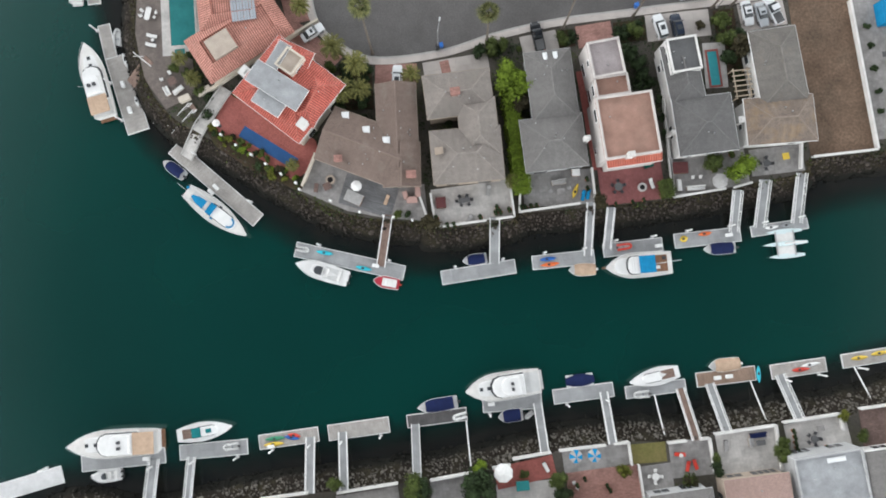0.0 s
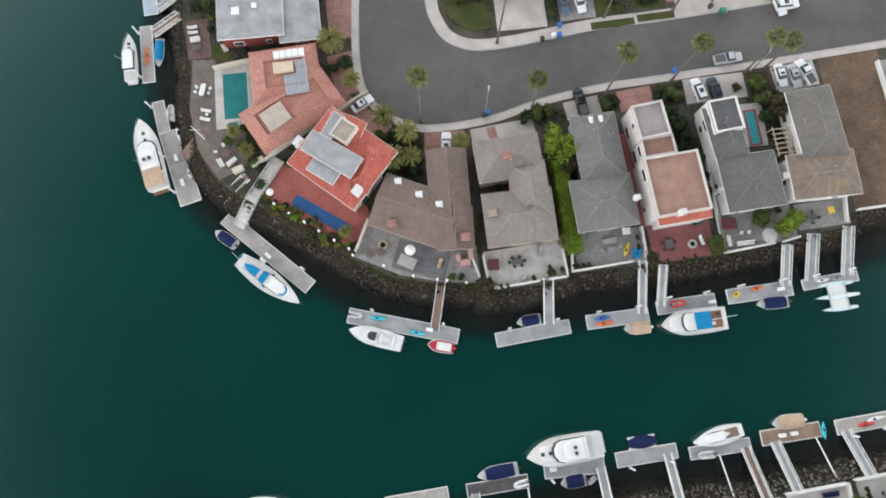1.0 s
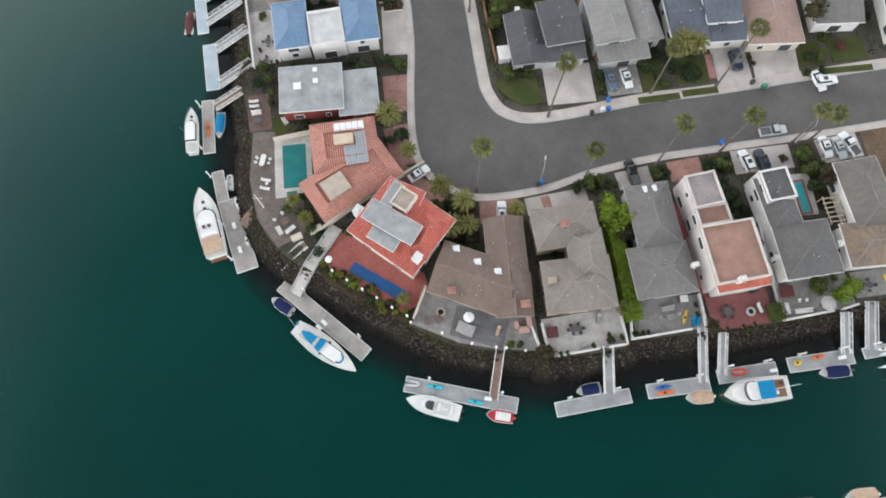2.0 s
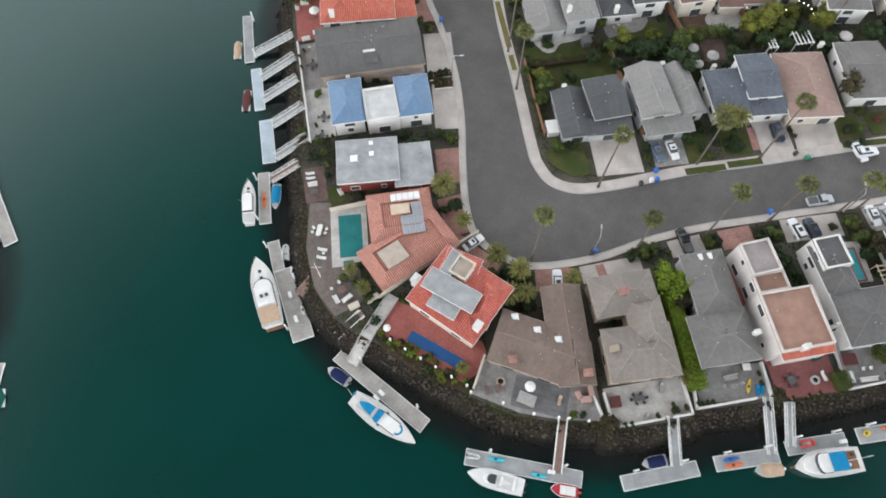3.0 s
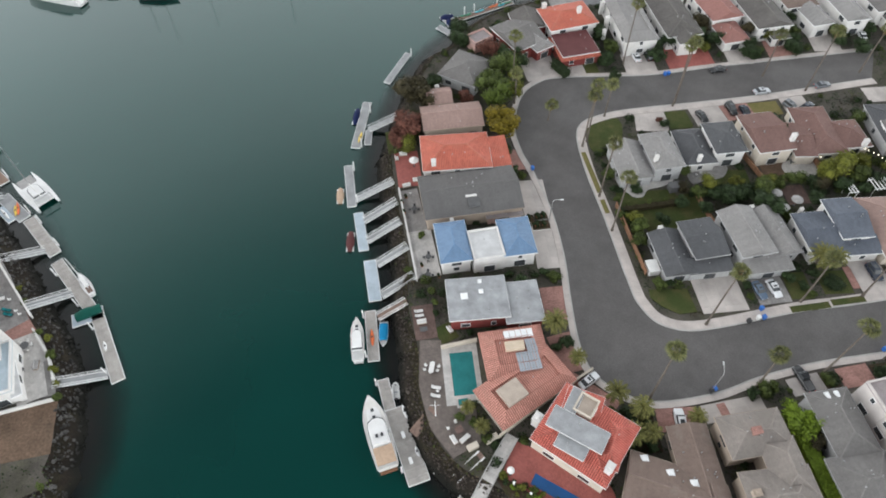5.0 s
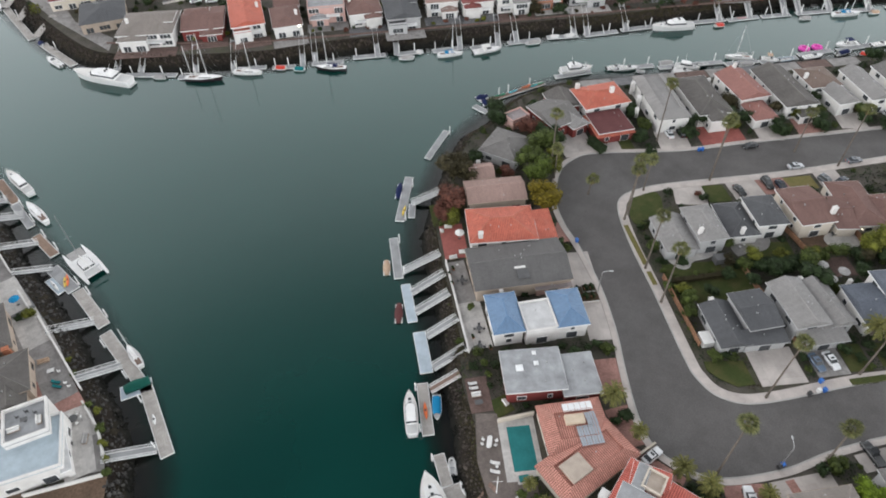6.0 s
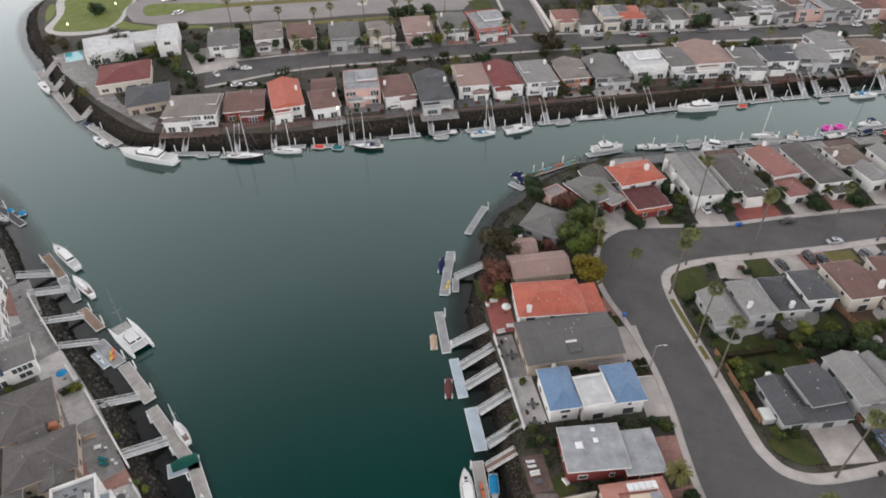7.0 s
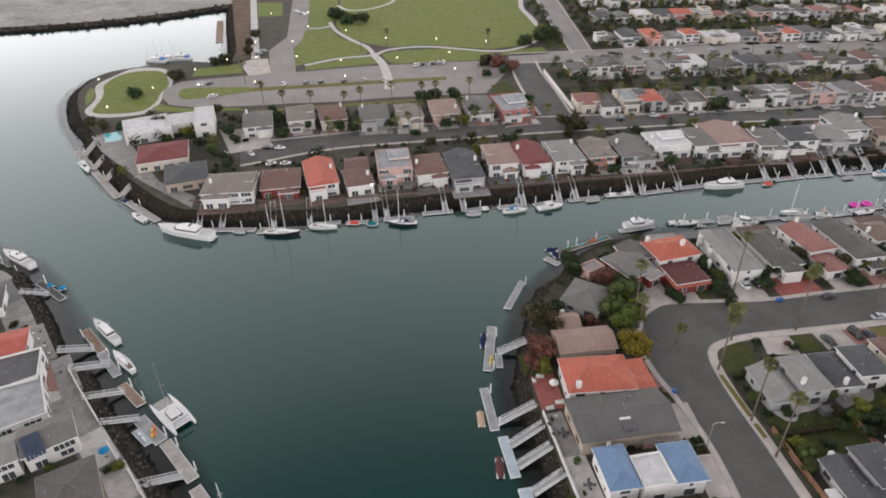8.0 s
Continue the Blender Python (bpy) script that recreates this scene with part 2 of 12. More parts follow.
TANWALL = surface("tan_stucco", (0.4, 0.33, 0.27), 0.85, 0.18, 3.0, 0.1, 0.1, 0.01)
PINKWALL = surface("pink_stucco", (0.54, 0.35, 0.31), 0.85, 0.15, 3.0, 0.1, 0.1, 0.01)
REDWALL = surface("dark_red_stucco", (0.19, 0.045, 0.04), 0.85, 0.2, 3.0, 0.1, 0.1, 0.01)
RUSTWALL = surface("rust_orange_stucco", (0.42, 0.17, 0.1), 0.85, 0.2, 3.0, 0.1, 0.1, 0.01)
WHITE = surface("white_paint", (0.78, 0.78, 0.77), 0.5, 0.1, 1.5, 0.05, 0.1, 0.004)
BEIGE = surface("beige_paint", (0.55, 0.45, 0.34), 0.6, 0.15, 1.5, 0.08, 0.1, 0.004)
GLASS = surface("dark_window_glass", (0.055, 0.06, 0.064), 0.06, 0.1, 2.0, 0.05, 0.3, 0)
SKYLIGHT = surface("milky_skylight_dome", (0.75, 0.76, 0.76), 0.25, 0.08, 1.0, 0.05, 0.1, 0)
SOLAR = pieces("solar_glass", (0.34, 0.36, 0.39), 1.0, 1.6, 0.03, 0.25, 0.05, 0.1, 3.0, 0.003, 0.5, 0.0)
DARKSOLAR = pieces("dark_solar_glass", (0.05, 0.065, 0.1), 1.0, 1.6, 0.03, 0.2, 0.08, 0.1, 3.0, 0.003, 1.8, 0.0)
METAL = surface("galvanised_metal", (0.5, 0.5, 0.5), 0.4, 0.15, 0.6, 0.1, 0.05, 0.003, metal=0.8)
DARKMETAL = surface("dark_metal", (0.05, 0.05, 0.055), 0.5, 0.2, 0.6, 0.1, 0.05, 0.003)
BLACK = surface("black_rubber", (0.02, 0.02, 0.021), 0.8, 0.2, 0.4, 0.15, 0.05, 0.003)
WOOD = pieces("weathered_pier_boards", (0.24, 0.165, 0.135), 2.4, 0.15, 0.012, 0.85, 0.2, 0.3, 1.5, 0.01, 0.5)
BROWNWOOD = pieces("brown_fence_boards", (0.26, 0.14, 0.085), 0.15, 2.4, 0.012, 0.85, 0.2, 0.3, 1.5, 0.01, 0.5, 0.0)
DOCKDECK = pieces("dock_boards", (0.4, 0.375, 0.35), 0.15, 3.0, 0.01, 0.85, 0.1, 0.28, 2.0, 0.008, 0.65, 0.0)
DOCKGREY = pieces("grey_dock_panels", (0.33, 0.335, 0.34), 2.4, 1.2, 0.012, 0.8, 0.08, 0.25, 2.0, 0.006, 0.7, 0.0)
DOCKBLUE = pieces("pale_blue_dock_panels", (0.43, 0.5, 0.56), 2.4, 1.2, 0.012, 0.75, 0.05, 0.2, 2.0, 0.005, 0.75, 0.0)
DOCKDARK = pieces("dark_dock_boards", (0.1, 0.095, 0.095), 0.15, 3.0, 0.01, 0.85, 0.15, 0.3, 2.0, 0.008, 0.6, 0.0)
DOCKBROWN = pieces("brown_dock_boards", (0.3, 0.21, 0.16), 0.15, 3.0, 0.01, 0.85, 0.15, 0.3, 2.0, 0.008, 0.6, 0.0)
R_BROWN = pieces("brown_shingles", (0.205, 0.153, 0.13), 0.35, 0.2, 0.015, 0.9, 0.09, 0.15, 5.0, 0.02, 0.65, moss=(0.27, 0.235, 0.205), streak=0.1)
R_TAUPE = pieces("taupe_shingles", (0.252, 0.223, 0.202), 0.35, 0.2, 0.015, 0.9, 0.09, 0.15, 5.0, 0.02, 0.65, moss=(0.215, 0.195, 0.172), streak=0.12)
R_MID = pieces("mid_grey_shingles", (0.143, 0.138, 0.136), 0.35, 0.2, 0.015, 0.9, 0.09, 0.15, 5.0, 0.02, 0.65, streak=0.1)
R_SLATE = pieces("brown_grey_shingles", (0.135, 0.125, 0.118), 0.35, 0.2, 0.015, 0.9, 0.1, 0.2, 5.0, 0.02, 0.65, moss=(0.165, 0.155, 0.14), streak=0.12)
R_RUST = pieces("rust_stained_shingles", (0.225, 0.18, 0.15), 0.35, 0.2, 0.015, 0.9, 0.12, 0.25, 4.0, 0.02, 0.65, moss=(0.3, 0.2, 0.11), streak=0.18)
R_ROSE = pieces("faded_rose_shingles", (0.31, 0.155, 0.135), 0.35, 0.2, 0.015, 0.9, 0.1, 0.15, 5.0, 0.02, 0.7, streak=0.1)
R_GREY = pieces("grey_shingles", (0.19, 0.181, 0.174), 0.35, 0.2, 0.015, 0.9, 0.09, 0.15, 5.0, 0.02, 0.65, streak=0.1)
R_DARK = pieces("charcoal_shingles", (0.105, 0.107, 0.113), 0.35, 0.2, 0.015, 0.9, 0.09, 0.15, 5.0, 0.02, 0.65, streak=0.1)
R_LIGHT = pieces("light_grey_shingles", (0.275, 0.265, 0.258), 0.35, 0.2, 0.015, 0.9, 0.09, 0.15, 5.0, 0.02, 0.7, streak=0.1)
R_STAIN = pieces("stained_grey_shingles", (0.178, 0.164, 0.15), 0.35, 0.2, 0.015, 0.9, 0.09, 0.15, 4.0, 0.02, 0.65, moss=(0.21, 0.178, 0.15), streak=0.12)
R_PINKISH = pieces("pinkish_brown_shingles", (0.34, 0.235, 0.205), 0.35, 0.2, 0.015, 0.9, 0.09, 0.15, 5.0, 0.02, 0.7, streak=0.1)
R_MAROON = pieces("maroon_shingles", (0.22, 0.075, 0.07), 0.35, 0.2, 0.015, 0.9, 0.09, 0.15, 5.0, 0.02, 0.65, streak=0.1)
R_BROWNRED = pieces("red_brown_shingles", (0.2, 0.12, 0.105), 0.35, 0.2, 0.015, 0.9, 0.09, 0.15, 5.0, 0.02, 0.65, streak=0.1)
R_NAVY = pieces("slate_blue_shingles", (0.13, 0.145, 0.175), 0.35, 0.2, 0.015, 0.9, 0.12, 0.2, 5.0, 0.02, 0.65, streak=0.1)
R_BLUE = pieces("pale_blue_metal_roof", (0.125, 0.215, 0.345), 0.4, 0.4, 0.02, 0.6, 0.06, 0.15, 4.0, 0.03, 0.75, streak=0.1)
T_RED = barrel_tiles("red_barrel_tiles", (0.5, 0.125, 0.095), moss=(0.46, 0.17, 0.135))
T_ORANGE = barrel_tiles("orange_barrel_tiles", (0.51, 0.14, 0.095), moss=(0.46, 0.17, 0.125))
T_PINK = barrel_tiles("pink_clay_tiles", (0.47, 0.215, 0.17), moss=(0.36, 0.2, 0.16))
ROOF_TONES = {m.name: tone for m, tone in ((R_BROWN, (0.205, 0.153, 0.13)), (R_TAUPE, (0.252, 0.223, 0.202)), (R_ROSE, (0.31, 0.155, 0.135)), (R_RUST, (0.225, 0.18, 0.15)), (R_SLATE, (0.15, 0.14, 0.13)), (R_MID, (0.143, 0.138, 0.136)), (R_GREY, (0.19, 0.181, 0.174)), (R_DARK, (0.105, 0.107, 0.113)),
    (R_LIGHT, (0.275, 0.265, 0.258)), (R_STAIN, (0.178, 0.164, 0.15)), (R_PINKISH, (0.34, 0.235, 0.205)), (R_MAROON, (0.22, 0.075, 0.07)), (R_BROWNRED, (0.2, 0.12, 0.105)), (R_NAVY, (0.13, 0.145, 0.175)), (R_BLUE, (0.125, 0.215, 0.345)),
    (T_RED, (0.42, 0.13, 0.1)), (T_ORANGE, (0.44, 0.17, 0.12)), (T_PINK, (0.42, 0.21, 0.17)))}
FLATGREY = surface("grey_roof_membrane", (0.35, 0.36, 0.37), 0.8, 0.3, 2.5, 0.12, 0.2, 0.01, tint=(0.29, 0.29, 0.3))
FLATWHITE = surface("white_roof_membrane", (0.62, 0.62, 0.62), 0.75, 0.2, 2.5, 0.1, 0.2, 0.01, tint=(0.52, 0.52, 0.52))
FLATBROWN = surface("brown_roof_gravel", (0.36, 0.215, 0.17), 0.95, 0.25, 2.5, 0.2, 0.15, 0.02, tint=(0.31, 0.2, 0.16))
FLATPINK = surface("pinkish_grey_roof_gravel", (0.34, 0.3, 0.3), 0.95, 0.2, 2.5, 0.2, 0.15, 0.02)
FLATMAROON = surface("maroon_deck_coating", (0.13, 0.05, 0.05), 0.8, 0.2, 2.5, 0.15, 0.15, 0.01)
FLATDARK = surface("dark_grey_roof_deck", (0.12, 0.12, 0.122), 0.8, 0.25, 2.5, 0.15, 0.15, 0.01)
FLATBEIGE = surface("beige_roof_deck", (0.45, 0.38, 0.32), 0.85, 0.2, 2.0, 0.1, 0.15, 0.01)
FLATBLUE = surface("pale_blue_roof_deck", (0.4, 0.48, 0.53), 0.7, 0.2, 2.5, 0.1, 0.15, 0.01)
POOLTEAL = surface("teal_pool_water", (0.03, 0.19, 0.19), 0.05, 0.15, 2.0, 0.05, 0.5, 0.004)
POOLAQUA = surface("aqua_pool_water", (0.06, 0.38, 0.42), 0.05, 0.15, 2.0, 0.05, 0.5, 0.004)
POOLBLUE = surface("blue_pool_cover", (0.008, 0.08, 0.24), 0.6, 0.15, 2.0, 0.08, 0.3, 0.01)
GELDECK = surface("cream_side_deck", (0.69, 0.67, 0.64), 0.6, 0.12, 1.0, 0.08, 0.08, 0.004)
GEL = surface("white_gelcoat", (0.74, 0.735, 0.725), 0.3, 0.1, 1.5, 0.03, 0.1, 0)
GELGREY = surface("grey_nonskid_deck", (0.56, 0.56, 0.55), 0.7, 0.12, 1.0, 0.08, 0.08, 0.004)
PALEHULL = surface("pale_aqua_gelcoat", (0.6, 0.7, 0.71), 0.35, 0.08, 1.5, 0.03, 0.1, 0)
HULLDARK = surface("dark_hull_paint", (0.03, 0.02, 0.025), 0.3, 0.1, 1.5, 0.05, 0.1, 0)
HULLRED = surface("red_hull_paint", (0.4, 0.03, 0.05), 0.35, 0.1, 1.5, 0.05, 0.1, 0)
NAVYCLOTH = surface("navy_canvas", (0.012, 0.02, 0.075), 0.8, 0.25, 0.8, 0.2, 0.1, 0.03)
BLUECLOTH = surface("bright_blue_canvas", (0.008, 0.21, 0.42), 0.75, 0.2, 0.8, 0.15, 0.1, 0.03)
TEALCLOTH = surface("teal_canvas", (0.01, 0.16, 0.17), 0.75, 0.2, 0.8, 0.15, 0.1, 0.03)
GREENCLOTH = surface("dark_green_canvas", (0.008, 0.085, 0.065), 0.75, 0.2, 0.8, 0.15, 0.1, 0.03)
TANCLOTH = surface("tan_canvas", (0.5, 0.36, 0.26), 0.8, 0.2, 0.8, 0.15, 0.1, 0.03)
GREYCLOTH = surface("grey_canvas", (0.38, 0.37, 0.36), 0.8, 0.2, 0.8, 0.15, 0.1, 0.03)
MAROONCLOTH = surface("maroon_canvas", (0.12, 0.045, 0.045), 0.8, 0.2, 0.8, 0.15, 0.1, 0.03)
WHITECLOTH = surface("white_canvas", (0.72, 0.71, 0.69), 0.8, 0.12, 0.8, 0.1, 0.1, 0.02)
PINKVINYL = surface("bright_pink_vinyl", (0.7, 0.06, 0.42), 0.35, 0.1, 0.8, 0.05, 0.1, 0)
PLASTIC = {}
for pname, prgb in (("red", (0.6, 0.05, 0.03)), ("orange", (0.75, 0.16, 0.04)), ("yellow", (0.72, 0.5, 0.06)), ("aqua", (0.03, 0.5, 0.62)), ("blue", (0.02, 0.13, 0.45)),
                    ("green", (0.03, 0.24, 0.13)), ("white", (0.75, 0.75, 0.74)), ("grey", (0.3, 0.31, 0.32)), ("black", (0.03, 0.03, 0.032)), ("pink", (0.62, 0.3, 0.3))):
    PLASTIC[pname] = surface(pname + "_plastic", prgb, 0.4, 0.12, 0.8, 0.08, 0.1, 0.002)
CARPAINT = {}
for pname, prgb in (("white", (0.7, 0.71, 0.72)), ("black", (0.012, 0.013, 0.015)), ("navy", (0.018, 0.026, 0.045)), ("grey", (0.13, 0.14, 0.155)), ("silver", (0.42, 0.44, 0.46)),
                    ("blue", (0.1, 0.14, 0.2)), ("red", (0.22, 0.02, 0.02))):
    CARPAINT[pname] = surface(pname + "_car_paint", prgb, 0.22, 0.08, 1.0, 0.03, 0.2, 0)
BARK = surface("palm_bark", (0.155, 0.132, 0.112), 0.95, 0.3, 0.8, 0.4, 0.08, 0.05)
FROND = leafy("fan_palm_leaf", (0.075, 0.092, 0.034), 0.4, (0.135, 0.135, 0.055))
DATEFROND = leafy("date_palm_leaf", (0.085, 0.1, 0.03), 0.4, (0.15, 0.14, 0.045))
DEADFROND = leafy("dry_palm_skirt", (0.17, 0.12, 0.06), 0.3)
LEAF = leafy("green_leaf", (0.062, 0.082, 0.022))
LEAFMID = leafy("fresh_green_leaf", (0.08, 0.112, 0.02))
LEAFDARK = leafy("dark_green_leaf", (0.028, 0.045, 0.018))
LEAFLIME = leafy("lime_green_leaf", (0.12, 0.175, 0.018), 0.55)
LEAFGOLD = leafy("olive_gold_leaf", (0.13, 0.1, 0.012), 0.4)
LEAFOLIVE = leafy("olive_yellow_leaf", (0.105, 0.112, 0.02), 0.5)
LEAFRED = leafy("red_brown_leaf", (0.13, 0.055, 0.04), 0.4)
LEAFBROWN = leafy("brown_green_leaf", (0.042, 0.036, 0.018), 0.4)
SCRUBDRY = leafy("dry_scrub_leaf", (0.095, 0.075, 0.05), 0.35)
LAMP = surface("lamp_head_grey", (0.45, 0.46, 0.46), 0.5, 0.1, 0.5, 0.05, 0.1, 0)


def glow(name, rgb, power):
    m, nt, b = nodes_of(name)
    b.inputs["Emission Color"].default_value, b.inputs["Emission Strength"].default_value = (*rgb, 1), power
    return m


LAMPLIGHT = glow("lit_lamp_globe", (1.0, 0.86, 0.62), 8.0)


# ---------------------------------------------------------------- mesh helpers
def face_uv(me):
    """Lays metres on every face: u along the horizontal, v up the slope."""
    layer = me.uv_layers.new(name="UVMap").data
    for p in me.polygons:
        n = p.normal
        u = Vector((1, 0, 0)) if abs(n.z) > 0.999 else Vector((-n.y, n.x, 0)).normalized()
        v = n.cross(u)
        for li in p.loop_indices:
            co = me.vertices[me.loops[li].vertex_index].co
            layer[li].uv = (co.dot(u), co.dot(v))


def mesh_of(name, bm, material, uv=True, smooth=False):
    bmesh.ops.recalc_face_normals(bm, faces=bm.faces)
    me = bpy.data.meshes.new(name)
    bm.to_mesh(me)
    bm.free()
    me.materials.append(material)
    if uv:
        face_uv(me)
    if smooth:
        me.shade_smooth()
    return me


def part(name, bm, material, parent, label="", smooth=False, uv=True):
    ob = new(name, mesh_of(name, bm, material, uv, smooth))
    ob.parent = parent
    return tagged(ob, label)


def piece(name, me, parent, m=None):
    """One more object on a mesh that others use too."""
    ob = new(name, me)
    ob.parent = parent
    if m is not None:
        ob.matrix_basis = m
    return ob


def thing(name, x, y, z, yaw, label, category, group="", kind=""):
    ob = new(name)
    ob.empty_display_size = 0.3
    ob.matrix_basis = pose(x, y, z, 0, 0, yaw)
    return tagged(ob, label, category, group, kind)


def single(name, bm, material, m, label, category, group="", kind="", smooth=False):
    ob = new(name, mesh_of(name, bm, material, True, smooth))
    ob.matrix_basis = m
    return tagged(ob, label, category, group, kind)


def box(bm, cx, cy, z0, sx, sy, sz, yaw=0.0, top=1.0):
    """A box on z0, its top scaled by top."""
    m = pose(cx, cy, z0, 0, 0, yaw)
    vs = []
    for z, k in ((0, 1), (sz, top)):
        for a, b in ((-1, -1), (1, -1), (1, 1), (-1, 1)):
            vs.append(bm.verts.new(m @ Vector((a * sx / 2 * k, b * sy / 2 * k, z))))
    for f in ((3, 2, 1, 0), (4, 5, 6, 7), (0, 1, 5, 4), (1, 2, 6, 5), (2, 3, 7, 6), (3, 0, 4, 7)):
        bm.faces.new([vs[i] for i in f])
    return vs


def boxes(*specs):
    bm = bmesh.new()
    for s in specs:
        box(bm, *s)
    return bm


def soft_box(sx, sy, sz, r=0.04, z0=0.0, top=1.0, seg=1):
    bm = boxes((0, 0, z0, sx, sy, sz, 0.0, top))
    bmesh.ops.bevel(bm, geom=bm.edges[:], offset=r, segments=seg, affect="EDGES", profile=0.6)
    return bm


def loft(bm, rings, cap=True, closed=True):
    rows = [[bm.verts.new(p) for p in ring] for ring in rings]
    n = len(rows[0])
    for a, b in zip(rows, rows[1:]):
        for i in range(n if closed else n - 1):
            j = (i + 1) % n
            bm.faces.new((a[i], a[j], b[j], b[i]))
    if cap:
        bm.faces.new(rows[0][::-1])
        bm.faces.new(rows[-1])
    return rows


def tube(bm, p0, p1, r0, r1=None, n=6):
    r1 = r0 if r1 is None else r1
    p0, p1 = Vector(p0), Vector(p1)
    q = (p1 - p0).to_track_quat("Z", "Y")
    rings = [[p + q @ Vector((math.cos(a) * r, math.sin(a) * r, 0)) for a in (2 * math.pi * i / n for i in range(n))] for p, r in ((p0, r0), (p1, r1))]
    loft(bm, rings)


def disc(bm, cx, cy, z0, r, h, n=16, top=1.0, sy=1.0):
    loft(bm, [[Vector((cx + math.cos(a) * r * k, cy + math.sin(a) * r * k * sy, z)) for a in (2 * math.pi * i / n for i in range(n))] for z, k in ((z0, 1), (z0 + h, top))])


def prism(bm, pts, z0, z1):
    lo, hi = [bm.verts.new((x, y, z0)) for x, y in pts], [bm.verts.new((x, y, z1)) for x, y in pts]
    n = len(pts)
    bm.faces.new(hi)
    bm.faces.new(lo[::-1])
    for i in range(n):
        bm.faces.new((lo[i], lo[(i + 1) % n], hi[(i + 1) % n], hi[i]))


def spline(pts, steps=6, closed=False):
    """A smooth line through pts."""
    out, n = [], len(pts)
    for i in range(n if closed else n - 1):
        if closed:
            p = [Vector(pts[(i + k) % n]) for k in (-1, 0, 1, 2)]
        else:
            p = [Vector(pts[min(max(i + k, 0), n - 1)]) for k in (-1, 0, 1, 2)]
        for s in range(steps):
            t = s / steps
            out.append(0.5 * (2 * p[1] + (p[2] - p[0]) * t + (2 * p[0] - 5 * p[1] + 4 * p[2] - p[3]) * t * t + (3 * p[1] - p[0] - 3 * p[2] + p[3]) * t ** 3))
    if not closed:
        out.append(Vector(pts[-1]))
    return out


def offset_line(pts, d):
    """pts moved d to the right of their way."""
    out = []
    for i, p in enumerate(pts):
        a, b = pts[max(i - 1, 0)], pts[min(i + 1, len(pts) - 1)]
        t = (b - a).normalized()
        out.append(p + Vector((t.y, -t.x)) * d)
    return out


def strip(bm, left, right, z0, z1=None):
    z1 = z0 if z1 is None else z1
    a, b = [bm.verts.new((p.x, p.y, z0)) for p in left], [bm.verts.new((p.x, p.y, z1)) for p in right]
    for i in range(len(a) - 1):
        bm.faces.new((a[i], b[i], b[i + 1], a[i + 1]))


# ---------------------------------------------------------------- water, land, shores
GROUND = 3.0
TAKEN = []
bm = bmesh.new()
bmesh.ops.create_grid(bm, x_segments=2, y_segments=2, size=2600)
single("water", bm, WATER, pose(0, 0, 0), "calm dark teal harbour water reflecting a pale sky", "water", kind="structure")


def land(name, edge, rest, side, reach=5.2, foot=-0.9, rock_step=0.0, seed=1, label="", smooth=4, top=None, rock=None, tint_wide=7.0):
    """A land mass: its shore runs along edge and the outline closes through rest; side +1: the water lies to the right of edge."""
    shore = spline(edge, smooth)
    bm = bmesh.new()
    outline = [(p.x, p.y) for p in shore] + list(rest)
    lower = [bm.verts.new((x, y, GROUND)) for x, y in outline]
    bm.faces.new(lower)
    for f in bm.faces:
        f.normal_update()
        if f.normal.z < 0:
            f.normal_flip()
    me = bpy.data.meshes.new(name)
    bm.to_mesh(me)
    bm.free()
    me.materials.append(top or LOT)
    face_uv(me)
    tagged(new(name, me), label or "level grey-brown ground of the waterfront lots", "ground", kind="structure")
    rng = random.Random(seed)
    far = offset_line(shore, side * reach)
    mid = offset_line(shore, side * reach * 0.45)
    bm = bmesh.new()
    rows = []
    for line, z in ((shore, GROUND - 0.01), (mid, 1.7), (far, foot)):
        rows.append([bm.verts.new((p.x + rng.uniform(-0.3, 0.3) * (z < 2.9), p.y + rng.uniform(-0.3, 0.3) * (z < 2.9), z)) for p in line])
    for a, b in zip(rows, rows[1:]):
        for i in range(len(a) - 1):
            bm.faces.new((a[i], b[i], b[i + 1], a[i + 1]))
    single("shore_bank", bm, BANK, pose(0, 0, 0), "dark earth bank sloping down to the water", "bank", kind="structure")
    if rock_step:
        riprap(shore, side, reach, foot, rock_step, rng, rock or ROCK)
    lay_shore_tint(shore, side, reach, tint_wide)
    return shore


def lay_shore_tint(shore, side, reach, wide):
    """A strip of painted dark tint on the water along the foot of a bank; v runs from the bank (0) to the deep (1)."""
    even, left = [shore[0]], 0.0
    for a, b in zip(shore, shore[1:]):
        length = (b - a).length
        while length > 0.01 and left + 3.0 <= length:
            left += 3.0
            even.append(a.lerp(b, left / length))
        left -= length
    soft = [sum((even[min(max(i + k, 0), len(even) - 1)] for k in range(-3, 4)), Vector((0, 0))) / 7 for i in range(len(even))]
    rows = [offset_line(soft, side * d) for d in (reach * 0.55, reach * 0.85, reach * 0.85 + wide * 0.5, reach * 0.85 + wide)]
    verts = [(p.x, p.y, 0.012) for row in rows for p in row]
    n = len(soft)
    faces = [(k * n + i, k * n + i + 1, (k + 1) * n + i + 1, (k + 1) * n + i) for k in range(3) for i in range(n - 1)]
    me = bpy.data.meshes.new("dark_shore_tint")
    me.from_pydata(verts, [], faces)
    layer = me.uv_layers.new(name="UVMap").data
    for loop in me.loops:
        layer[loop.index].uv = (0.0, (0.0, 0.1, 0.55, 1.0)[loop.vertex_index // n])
    me.materials.append(SHORETINT)
    tagged(new("dark_shore_tint", me), "dark tint painted over the water along the shore", "water", kind="structure")


